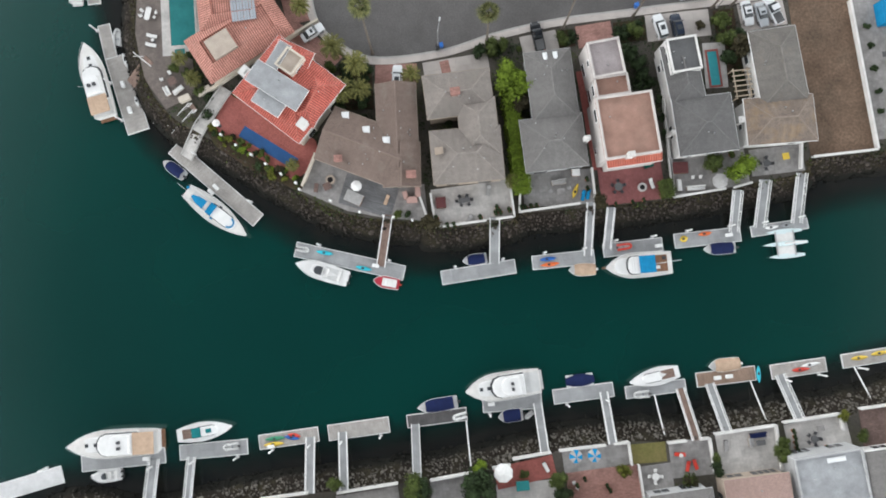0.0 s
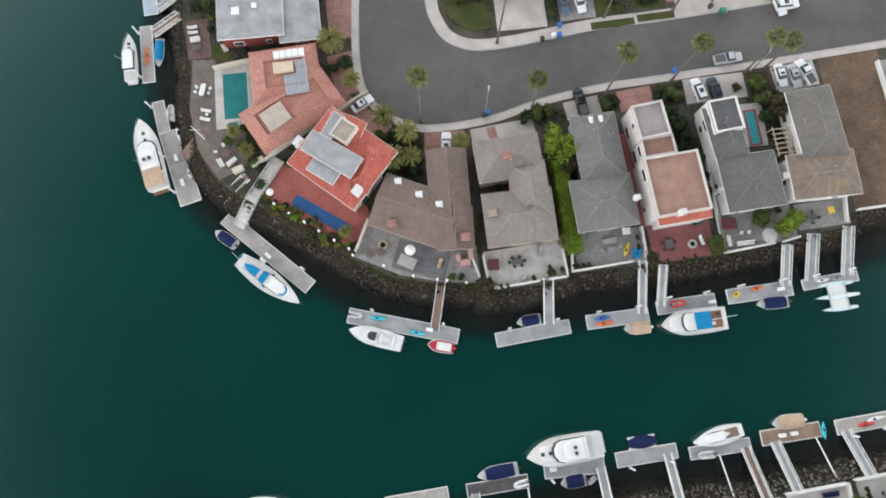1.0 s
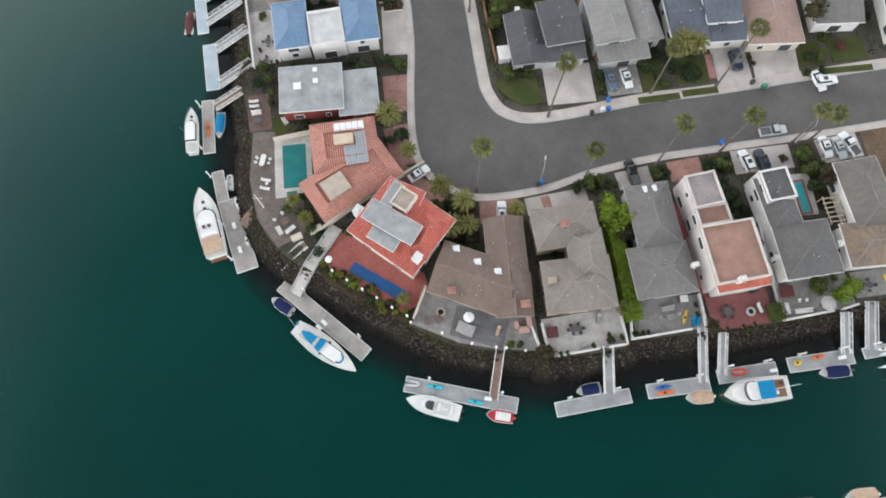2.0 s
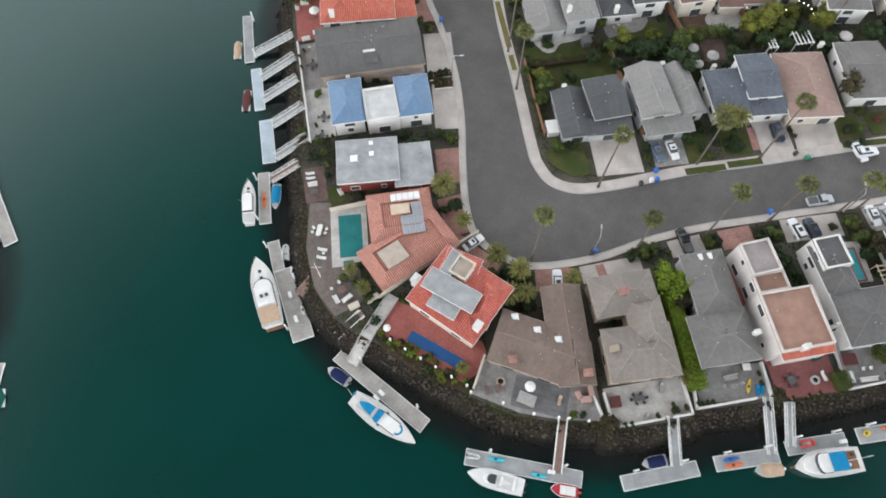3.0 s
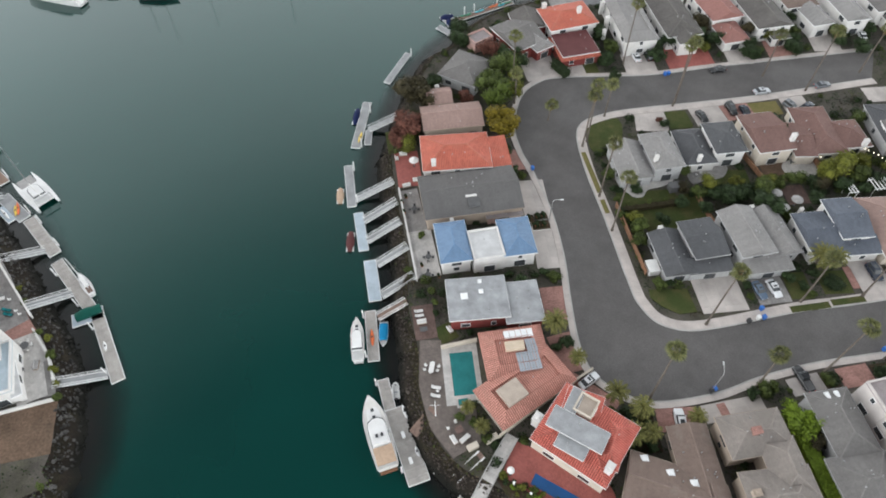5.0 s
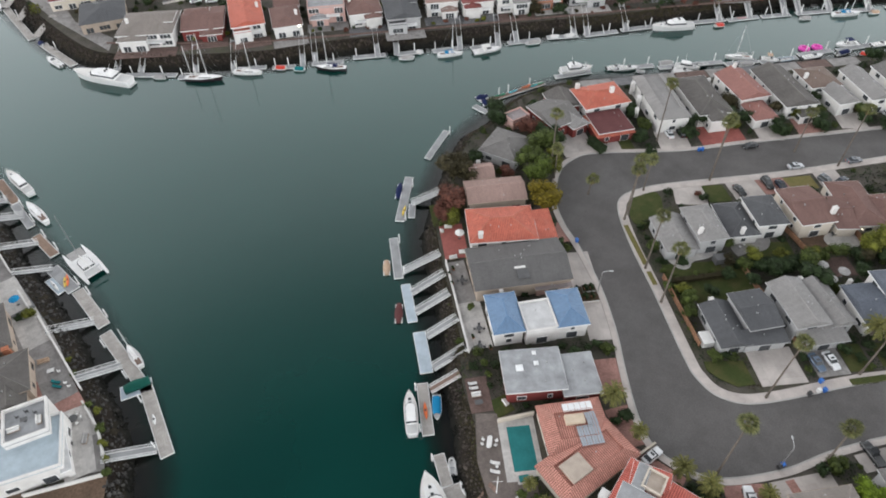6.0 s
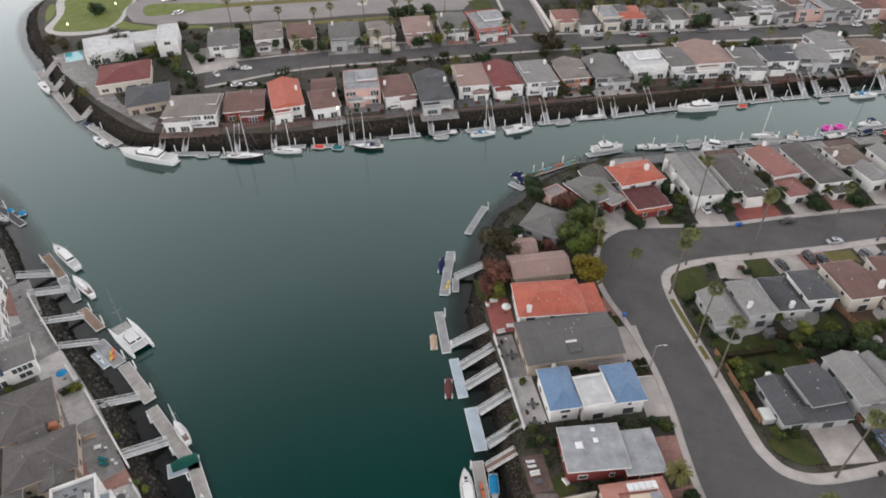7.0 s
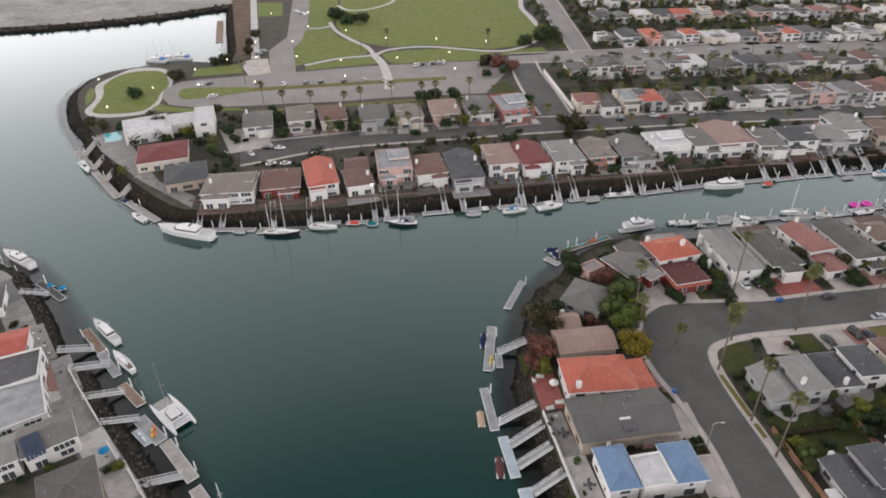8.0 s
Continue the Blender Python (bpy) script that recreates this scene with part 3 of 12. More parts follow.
ROCK_FORMS = []
for s in range(6):
    bm = bmesh.new()
    bmesh.ops.create_icosphere(bm, subdivisions=1, radius=1.0)
    rng = random.Random(50 + s)
    for v in bm.verts:
        v.co *= rng.uniform(0.7, 1.15)
    ROCK_FORMS.append(([v.co.copy() for v in bm.verts], [[v.index for v in f.verts] for f in bm.faces]))
    bm.free()


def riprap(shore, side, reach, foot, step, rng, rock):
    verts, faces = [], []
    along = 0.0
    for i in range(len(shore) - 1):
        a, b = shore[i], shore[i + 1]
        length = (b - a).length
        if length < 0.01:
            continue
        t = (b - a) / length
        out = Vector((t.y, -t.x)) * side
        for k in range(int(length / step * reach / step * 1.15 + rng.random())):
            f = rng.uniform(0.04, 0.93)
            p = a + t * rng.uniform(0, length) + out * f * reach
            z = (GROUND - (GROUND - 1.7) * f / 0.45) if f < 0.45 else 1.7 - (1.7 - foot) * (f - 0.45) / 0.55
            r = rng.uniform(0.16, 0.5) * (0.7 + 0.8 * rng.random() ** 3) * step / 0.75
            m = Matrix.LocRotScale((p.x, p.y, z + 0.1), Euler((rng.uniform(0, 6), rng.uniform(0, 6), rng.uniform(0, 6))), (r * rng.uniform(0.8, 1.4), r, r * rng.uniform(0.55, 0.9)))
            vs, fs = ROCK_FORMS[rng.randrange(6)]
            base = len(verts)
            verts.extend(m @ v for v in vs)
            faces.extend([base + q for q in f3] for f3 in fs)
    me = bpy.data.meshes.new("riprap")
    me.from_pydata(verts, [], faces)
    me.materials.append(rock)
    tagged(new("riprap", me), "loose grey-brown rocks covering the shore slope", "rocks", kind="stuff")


SHORE_C = land("ground", [(300, 66), (180, 45), (95, 31), (77.1, 27.6), (64.7, 26.1), (64.1, 23.9), (54.3, 21.5), (40.4, 18.8), (26.6, 17.1), (11.7, 15.7), (10.7, 14.5), (-3.1, 12.8), (-4.6, 14.0), (-11.3, 14.3), (-20.0, 15.6), (-27.8, 19.2), (-35.1, 23.5), (-41.4, 27.4), (-50.6, 32.4), (-55.8, 38.4), (-58.8, 47.9), (-59.1, 56.4), (-61.2, 66.2), (-61.1, 75.1),
    (-59.8, 68.7), (-60.9, 75.2), (-62.9, 88.1), (-64.5, 96.3), (-66.3, 111.1), (-65.6, 113.3), (-63.6, 124.0), (-60.0, 136.8), (-55.8, 149.6), (-47.8, 156.8), (-41.4, 167.2), (-30.1, 174.9), (-21.6, 177.8), (-20.3, 178.4), (14.1, 181.0), (44.2, 185.2), (72.4, 189.5), (130, 198)], [(300, 225)], -1, 5.0, rock_step=0.52, seed=3)
SHORE_S = land("ground", [(-150, -150), (-105, -80), (-73.1, -41.0), (-54.3, -39.6), (-42.0, -37.4), (-33.5, -35.4), (-25.6, -34.1), (-19.6, -33.5), (-9.7, -32.3), (3.2, -30.2), (7.2, -29.5), (17.6, -26.7), (19.1, -26.2), (31.1, -24.6), (38.1, -24.6), (45.1, -23.9), (46.6, -23.0), (57.1, -21.5), (58.1, -20.9), (68.1, -19.8), (72.2, -18.5), (77.0, -17.5), (160, 12), (300, 40)], [(300, -300), (-150, -300)], -1, 5.2, rock_step=0.5, seed=5, rock=GREYROCK)
SHORE_W = land("ground", [(-230, -60), (-190, 10), (-130.2, 28.1), (-126.6, 33.7), (-126.7, 39.8), (-128.6, 45.2), (-130.3, 51.5), (-136.0, 60.3), (-140.4, 65.2), (-150.7, 78.7), (-161.0, 90.1), (-172.6, 101.9), (-184.7, 115.8), (-189.9, 117.0), (-207.4, 139.8), (-222.1, 155.6), (-237.0, 167.1), (-330, 210)], [(-520, 210), (-520, -60)], 1, 5.5, rock_step=0.7, seed=7, rock=DARKROCK, tint_wide=10.0)
SHORE_N = land("ground", [(-297.8, 680.4), (-245.1, 492.0), (-219.9, 397.3), (-246.6, 389.7), (-271.8, 382.3), (-289.0, 369.0), (-288.5, 337.8), (-269.5, 300.0), (-252.5, 277.8), (-229.4, 244.3), (-210.1, 223.4), (-191.5, 206.7), (-180.3, 202.0), (-157.7, 200.2), (-126.5, 202.0), (-105.8, 207.8), (-71.2, 213.3), (-39.9, 218.2), (6.2, 224.7), (43.6, 233.5), (99.7, 243.8), (200, 236), (420, 262)], [(900, 320), (900, 1700), (-190, 1700)], 1, 7.5, rock_step=0.85, seed=9, tint_wide=6.0, rock=BLACKROCK)
SHORE_F = land("ground", [(-260.6, 559.0), (-325.3, 517.2), (-421.8, 490.4), (-700, 470), (-1200, 480)], [(-1200, 1700), (-200, 1700)], -1, 8.0, rock_step=2.4, seed=11, label="far low grey shore across the basin", top=SCRUB)


# ---------------------------------------------------------------- roads, kerbs, pavements
def road(name, left, right, label, walk_left=2.6, walk_right=2.6, steps=6, z=GROUND, material=None):
    """A street between two kerb lines, with a raised kerb and a pavement outside each."""
    l, r = spline(left, steps), spline(right, steps)
    bm = bmesh.new()
    bm.faces.new([bm.verts.new((p.x, p.y, z + 0.04)) for p in l + r[::-1]])
    TAKEN.append([(p.x, p.y) for p in offset_line(l, -walk_left - 0.4)] + [(p.x, p.y) for p in reversed(offset_line(r, walk_right + 0.4))])
    single(name, bm, material or ASPHALT, pose(0, 0, 0), label, "road", kind="structure")
    for line, s, wide in ((l, -1, walk_left), (r, 1, walk_right)):
        if not wide:
            continue
        in_k, out_k, out_w = line, offset_line(line, s * 0.3), offset_line(line, s * wide)
        bm = bmesh.new()
        strip(bm, in_k, in_k, z, z + 0.17)
        strip(bm, in_k, out_k, z + 0.17)
        single("kerb", bm, KERB, pose(0, 0, 0), "pale concrete kerb along the street", "kerb", kind="structure")
        bm = bmesh.new()
        strip(bm, out_k, out_w, z + 0.16)
        strip(bm, out_w, out_w, z + 0.16, z - 0.05)
        single("pavement", bm, CONCRETE, pose(0, 0, 0), "pale concrete pavement with slab joints", "pavement", kind="structure")


road("road", [(66.0, 138.1), (29.1, 131.3), (-2.8, 127.2), (-12.4, 124.7), (-17.2, 121.7), (-19.0, 116.3), (-18.4, 104.2), (-16.3, 89.6), (-14.0, 70.7), (-12.8, 65.8), (-10.1, 61.7), (-4.9, 59.6), (3.1, 60.2), (19.7, 63.5), (31.1, 64.9), (42.6, 66.6), (54.2, 68.4), (72.9, 71.2), (120, 78), (250, 98)],
     [(71.7, 150.5), (25.3, 144.1), (5.1, 141.0), (-19.1, 140.5), (-26.6, 138.4), (-31.7, 132.4), (-34.3, 121.0), (-33.3, 112.1), (-30.8, 104.1), (-27.9, 91.6), (-26.7, 78.5), (-26.8, 66.8), (-26.3, 56.2), (-24.0, 49.9), (-17.6, 45.4), (-11.4, 44.7), (-1.5, 46.3), (7.6, 49.4), (18.8, 52.1), (29.9, 53.7), (41.2, 55.3), (52.5, 56.8), (70.8, 59.6), (110, 65.5), (250, 86)], "grey asphalt street bending round the point", 2.4, 1.5, steps=6)
road("road", [(121.0, 280.9), (35.2, 276.4), (-31.6, 270.3), (-83.6, 263.8), (-133.8, 256.2), (-163.7, 244.1), (-173.5, 240.1)], [(130.7, 297.8), (39.5, 289.2), (-28.8, 287.7), (-83.4, 282.7), (-135.9, 271.7), (-168.3, 264.2), (-179.4, 262.2)], "grey asphalt street with a turning end", 1.6, 1.6, z=GROUND + 0.02, material=ASPHALT)
road("road", [(-39.6, 290.0), (-44.2, 322.3), (-46.6, 353.7), (-47.0, 378.0)], [(-26.0, 291.0), (-28.8, 325.8), (-32.0, 354.8), (-33.0, 379.0)], "short asphalt street joining two others", 1.5, 1.5, 4, z=GROUND + 0.04, material=ASPHALT)
road("road", [(179.3, 382.3), (87.5, 379.6), (19.4, 377.6), (-48.5, 375.7)], [(196.1, 411.5), (98.5, 408.6), (24.3, 398.9), (-47.0, 393.1)], "far asphalt street between rows of houses", 1.5, 1.5, 4, z=GROUND + 0.06, material=PALEASPHALT)
road("road", [(-6.8, 392.6), (-9.7, 471.0), (-9.9, 592.3)], [(4.2, 395.4), (4.3, 469.8), (4.7, 590.7)], "far asphalt street beside the park", 1.5, 1.5, 4, z=GROUND + 0.08, material=PALEASPHALT)


def cover_rect(cx, cy, w, d, yaw):
    m = pose(cx, cy, 0, 0, 0, yaw)
    TAKEN.append([(m @ Vector((a * w / 2, b * d / 2, 0))).xy[:] for a, b in ((-1, -1), (1, -1), (1, 1), (-1, 1))])


def patch(name, material, cx, cy, w, d, yaw, label, category, z=0.08):
    bm = boxes((0, 0, -0.1, w, d, 0.1 + z))
    if material is not SOIL:
        cover_rect(cx, cy, w + 0.3, d + 0.3, yaw)
    return single(name, bm, material, pose(cx, cy, GROUND, 0, 0, yaw), label, category, kind="structure")


def area(name, material, pts, label, category, z=0.08, smooth=0):
    pts = [Vector(p) for p in pts]
    if smooth:
        pts = spline(pts, smooth, True)
    bm = bmesh.new()
    if material is not SOIL:
        TAKEN.append([(p.x, p.y) for p in pts])
    prism(bm, [(p.x, p.y) for p in pts], -0.1, z)
    return single(name, bm, material, pose(0, 0, GROUND), label, category, kind="structure")


def ribbon(name, material, pts, wide, label, category, z):
    """A path of even width along a smooth line."""
    line = spline(pts, 5)
    lo, hi = offset_line(line, wide / 2), offset_line(line, -wide / 2)
    area(name, material, [p[:] for p in lo + hi[::-1]], label, category, z)


# terraces and yards on the point, from the pool lot eastwards
area("terrace", TAUPEPAVE, [(-58.8, 58.6), (-58.9, 48.7), (-56.8, 40.1), (-52.6, 34.4), (-47.3, 37.4), (-48.5, 47.0), (-53.8, 47.8), (-54.5, 58.5)], "brown brick terrace beside the pool", "terrace", 0.1)
patch("terrace", PALEPAVE, -50.5, 51.1, 7.2, 12.9, 4.6, "pale stone pool surround", "terrace", 0.14)
area("terrace", REDPAVE, [(-44.1, 31.2), (-41.3, 37.5), (-35.7, 35.0), (-25.1, 29.0), (-24.5, 27.1), (-26.2, 23.3), (-28.8, 21.4), (-35.5, 25.6)], "red tiled terrace round the long pool", "terrace", 0.12)
area("garden", SOIL, [(-45.7, 31.8), (-44.1, 31.2), (-35.5, 25.6), (-28.8, 21.4), (-26.2, 23.1), (-27.6, 19.4), (-36.5, 23.3), (-43.4, 27.7)], "planted strip at the top of the bank", "garden", 0.06)
area("terrace", GREYPAVE, [(-25.4, 26.1), (-27.4, 19.5), (-19.0, 16.0), (-11.9, 14.7), (-4.3, 14.3), (-5.2, 21.0), (-11.7, 20.7)], "grey paved terrace above the bank", "terrace", 0.1)
patch("deck", DARKDECK, -15.2, 18.8, 9.9, 5.7, -15.8, "weathered grey timber deck let into the terrace", "deck", 0.14)
patch("terrace", PALEPAVE, 3.6, 17.6, 14.4, 6.8, 8.4, "pale paved terrace behind a white sea wall", "terrace", 0.1)
patch("terrace", GREYPAVE, 19.2, 20.5, 12.8, 6.4, 3.8, "grey paved terrace behind a white sea wall", "terrace", 0.1)
patch("terrace", MAROONPAVE, 32.4, 21.7, 11.6, 7.4, 7.4, "red tiled terrace above the bank", "terrace", 0.1)
patch("terrace", REDPAVE, 25.0, 33.1, 2.0, 18.5, 9.4, "narrow red tiled side path", "path", 0.07)
patch("terrace", GREYPAVE, 46.7, 23.8, 13.6, 6.9, 9.3, "grey paved terrace with potted plants", "terrace", 0.1)
patch("terrace", GREYPAVE, 58.9, 25.9, 9.7, 4.9, 7.2, "plain grey paved terrace", "terrace", 0.09)
patch("dirt_lot", DIRT, 69.3, 42.8, 11.9, 31.0, 6.3, "empty lot of bare brown dirt", "lot", 0.05)
patch("terrace", GREYPAVE, 79.4, 43.5, 8.6, 26.5, 8.3, "grey paved side yard behind a white wall", "terrace", 0.09)
patch("driveway", BRICKPINK, -10.6, 41.0, 7.6, 4.8, -0.2, "pink brick driveway", "driveway", 0.09)
patch("driveway", DRIVE, 0.5, 42.8, 12.1, 3.6, 10.0, "pale concrete driveway", "driveway", 0.08)
patch("paver_patch", BRICKPINK, -1.5, 42.6, 1.7, 2.8, 13.5, "pink brick panel let into the driveway", "paving", 0.1)
patch("driveway", DRIVE, 15.8, 47.5, 6.8, 3.6, 12.6, "pale concrete driveway", "driveway", 0.08)
patch("driveway", BRICKPINK, 26.0, 49.1, 6.6, 4.2, 10.0, "pink paved driveway", "driveway", 0.1)
patch("garden", SOIL, 32.5, 49.8, 5.8, 4.0, 8.1, "dark planted front garden", "garden", 0.07)
patch("garden", SOIL, 20.3, 48.3, 4.0, 3.3, 7.8, "small planted front garden", "garden", 0.07)
patch("driveway", DRIVE, 41.4, 51.0, 11.8, 5.0, 6.6, "pale concrete driveway", "driveway", 0.08)
patch("driveway", DRIVE, 57.0, 53.2, 8.5, 5.2, 10.5, "pale concrete driveway", "driveway", 0.08)
patch("garden", SOIL, 50.6, 47.6, 3.9, 13.1, 7.2, "planted side garden", "garden", 0.06)
patch("pool_deck", PALEPAVE, 48.1, 43.5, 4.1, 8.5, 3.7, "pale deck round a narrow pool", "terrace", 0.1)
patch("garden", SOIL, -17.8, 38.9, 6.0, 8.6, 4.6, "planted front garden under palms", "garden", 0.06)
patch("driveway", BRICKPINK, -26.2, 46.7, 11.6, 3.7, -38.1, "pink paved forecourt", "driveway", 0.07)
patch("driveway", BRICKPINK, -29.2, 55.3, 5.6, 8.7, 15.2, "pink paved forecourt under palms", "driveway", 0.06)
# lots along the west side
patch("terrace", BROWNPAVE, -57.9, 62.9, 4.5, 8.1, 8.0, "red-brown brick terrace at the shore", "terrace", 0.1)
patch("lawn", LAWN, -53.4, 60.2, 3.9, 4.1, 27.5, "small green lawn", "lawn", 0.07)
patch("terrace", PALEPAVE, -58.1, 80.5, 5.6, 13.0, 10.4, "pale paved terrace above the shore", "terrace", 0.1)
patch("terrace", GREYPAVE, -60.8, 93.2, 4.7, 13.0, 11.1, "grey paved terrace with a white edge wall", "terrace", 0.09)
patch("terrace", REDPAVE, -62.0, 106.6, 5.9, 11.8, 7.5, "red tiled terrace", "terrace", 0.1)
patch("lawn", LAWN, -64.4, 116.4, 6.5, 8.0, 8.6, "green strip of lawn at the shore", "lawn", 0.07)
patch("driveway", BRICKPINK, -36.0, 108.9, 5.3, 7.1, 7.4, "pink paved driveway", "driveway", 0.09)
patch("driveway", DRIVE, -31.9, 96.5, 6.3, 11.1, 4.6, "pale concrete driveway", "driveway", 0.08)
patch("driveway", DRIVE, -30.2, 81.8, 6.4, 11.9, 3.3, "pale concrete driveway", "driveway", 0.09)
patch("driveway", BRICKPINK, -30.0, 66.8, 5.9, 8.4, 5.4, "pinkish paved driveway", "driveway", 0.08)
patch("driveway", DRIVE, -25.6, 145.0, 9.3, 10.3, 10.4, "pale concrete forecourt", "driveway", 0.08)
patch("driveway", DRIVE, -16.2, 144.9, 7.7, 7.2, 4.0, "pale concrete driveway", "driveway", 0.08)
patch("lawn", LAWN, -11.0, 144.6, 3.8, 4.7, 7.2, "small square front lawn", "lawn", 0.1)
patch("driveway", DRIVE, 3.0, 146.6, 8.9, 8.4, 2.5, "grey concrete driveway", "driveway", 0.08)
patch("driveway", REDPAVE, 17.5, 148.6, 13.4, 9.1, 5.2, "red paved driveway", "driveway", 0.08)
patch("driveway", DRIVE, 31.9, 149.3, 7.0, 8.2, 1.4, "pale concrete driveway", "driveway", 0.08)
patch("driveway", BRICKPINK, 45.2, 152.3, 8.8, 8.5, -0.3, "pinkish grey driveway", "driveway", 0.08)
patch("driveway", DRIVE, 58.8, 155.6, 8.0, 10.5, -2.2, "pale concrete driveway", "driveway", 0.08)
# the block inside the bend
patch("lawn", LAWN, 0.3, 91.0, 16.6, 9.1, 15.2, "back lawn behind a hedge", "lawn", 0.05)
patch("lawn", LAWN, -5.1, 95.7, 14.1, 4.4, 4.0, "narrow green back lawn", "lawn", 0.07)
patch("lawn", LAWN, 15.2, 101.3, 11.3, 6.0, 0.4, "green back lawn", "lawn", 0.07)
patch("yard", DIRT, 28.3, 103.3, 7.0, 6.0, 3.4, "bare brown back yard", "yard", 0.07)
area("lawn", LAWN, [(-14.5, 122.2), (-7.0, 123.4), (-7.6, 115.3), (-12.2, 113.2), (-15.3, 111.4), (-16.1, 115.5)], "rounded corner lawn", "lawn", 0.13, 3)
area("lawn", LAWN, [(-10.0, 69.8), (-1.8, 69.9), (-1.0, 64.1), (-4.8, 63.6), (-8.1, 65.6), (-10.0, 67.7)], "rounded corner lawn with a dark border", "lawn", 0.13)
patch("verge", DRYGRASS, -17.0, 104.3, 1.2, 13.8, 8.4, "narrow grass verge beside the kerb", "verge", 0.22)
patch("verge", DRYGRASS, -15.5, 93.2, 1.1, 4.2, 9.0, "narrow grass verge beside the kerb", "verge", 0.22)
patch("verge", LAWN, 22.7, 64.7, 8.6, 1.5, 7.1, "narrow grass verge beside the kerb", "verge", 0.22)
patch("verge", LAWN, 31.2, 66.1, 7.4, 1.5, 6.9, "narrow grass verge beside the kerb", "verge", 0.22)
patch("lawn", LAWN, 9.7, 122.1, 4.2, 4.5, 7.2, "green front lawn", "lawn", 0.09)
patch("lawn", LAWN, 8.6, 122.6, 5.8, 6.7, 4.1, "green front lawn", "lawn", 0.1)
patch("driveway", DRIVE, 1.5, 122.4, 8.4, 8.1, -5.4, "pale concrete driveway", "driveway", 0.08)
patch("driveway", DRIVE, 17.0, 123.7, 8.5, 8.4, 9.7, "pale concrete driveway", "driveway", 0.08)
patch("driveway", BRICKPINK, 25.0, 125.6, 7.8, 6.2, 13.1, "reddish paved driveway", "driveway", 0.09)
patch("lawn", DRYGRASS, 32.6, 126.3, 8.2, 5.2, 6.2, "dry front lawn", "lawn", 0.08)
patch("driveway", DRIVE, 41.1, 127.9, 6.8, 6.5, 5.1, "pale concrete driveway", "driveway", 0.08)
patch("driveway", DRIVE, 4.7, 68.4, 9.8, 8.9, 4.9, "wide pale concrete driveway", "driveway", 0.14)
patch("driveway", GREYPAVE, 15.7, 69.2, 7.0, 6.8, 6.3, "grey driveway with two parked cars", "driveway", 0.12)
patch("lawn", LAWN, 22.0, 70.2, 4.9, 6.8, 1.8, "shaded front lawn", "lawn", 0.1)
patch("lawn", LAWN, 30.1, 70.9, 6.3, 5.9, 1.6, "rounded front lawn", "lawn", 0.1)
patch("path", BRICKPINK, 34.2, 72.0, 1.6, 5.6, 3.5, "curved red brick path", "path", 0.12)
patch("driveway", DRIVE, 38.4, 72.7, 7.1, 9.1, 5.4, "pale concrete driveway", "driveway", 0.12)
patch("driveway", DRIVE, 47.6, 72.1, 9.3, 8.1, 0.1, "pale concrete driveway", "driveway", 0.13)
patch("lawn", LAWN, 54.8, 74.7, 5.5, 5.6, 7.1, "green front lawn", "lawn", 0.12)
patch("lawn", LAWN, 63.1, 75.6, 7.4, 5.4, 7.0, "bright green front lawn", "lawn", 0.12)
patch("verge", LAWN, 60.0, 70.6, 14.9, 1.4, 4.9, "grass verge beside the kerb", "verge", 0.22)
area("patio", PALEPAVE, [(-11.3, 101.0), (-8.4, 96.2), (-5.8, 96.2), (-4.3, 98.3), (-0.2, 99.4), (2.8, 102.1), (-2.2, 104.3), (-10.4, 103.1)], "pale curved concrete patio", "patio", 0.12, 3)
area("patio", GREYPAVE, [(6.2, 102.7), (7.1, 99.8), (9.9, 100.9), (14.7, 101.9), (16.7, 105.7), (12.9, 106.6), (7.3, 105.5)], "grey curved concrete patio", "patio", 0.12, 3)
area("patio", PALEPAVE, [(30.1, 105.4), (30.8, 102.2), (34.5, 101.1), (38.3, 103.1), (38.2, 106.6), (33.3, 107.4)], "pale curved concrete patio", "patio", 0.1, 3)
patch("patio", BROWNPAVE, 30.3, 95.9, 5.5, 5.9, 5.9, "red-brown patio with sunshades", "patio", 0.1)
# west and south shores
patch("dirt_lot", DIRT, -137.8, 39.6, 21.6, 10.5, 11.5, "empty lot of bare brown dirt behind the rocks", "lot", 0.05)
patch("terrace", PALEPAVE, -136.6, 54.1, 5.6, 15.9, 25.8, "pale paved terrace with a curved edge wall", "terrace", 0.1)
patch("terrace", GREYPAVE, -147.3, 69.2, 6.2, 14.5, 36.4, "grey paved terrace", "terrace", 0.1)
patch("terrace", PALEPAVE, -166.5, 90.8, 6.6, 12.1, 41.7, "pale concrete terrace", "terrace", 0.1)
patch("terrace", PALEPAVE, -157.3, 81.4, 5.7, 11.5, 39.1, "pale concrete terrace", "terrace", 0.09)
patch("terrace", GREYPAVE, -185.5, 114.9, 5.0, 16.8, 36.8, "grey concrete terrace", "terrace", 0.09)
patch("terrace", GREYPAVE, -198.5, 128.0, 3.8, 18.7, 38.8, "grey concrete terrace with furniture", "terrace", 0.09)
patch("terrace", GREYPAVE, -14.3, -35.7, 11.0, 4.5, 9.8, "grey paved terrace", "terrace", 0.1)
patch("terrace", GREYPAVE, 0.5, -33.8, 7.8, 5.7, 6.0, "grey paved terrace", "terrace", 0.09)
patch("terrace", REDPAVE, 13.1, -30.0, 10.6, 3.8, 13.5, "red-brown tiled terrace", "terrace", 0.1)
patch("terrace", PALEPAVE, 13.8, -34.1, 11.2, 4.9, 6.0, "pale paved terrace with a spa", "terrace", 0.09)
patch("deck", GREYPAVE, 25.6, -27.4, 11.7, 3.8, 8.2, "grey timber deck with two striped umbrellas", "deck", 0.12)
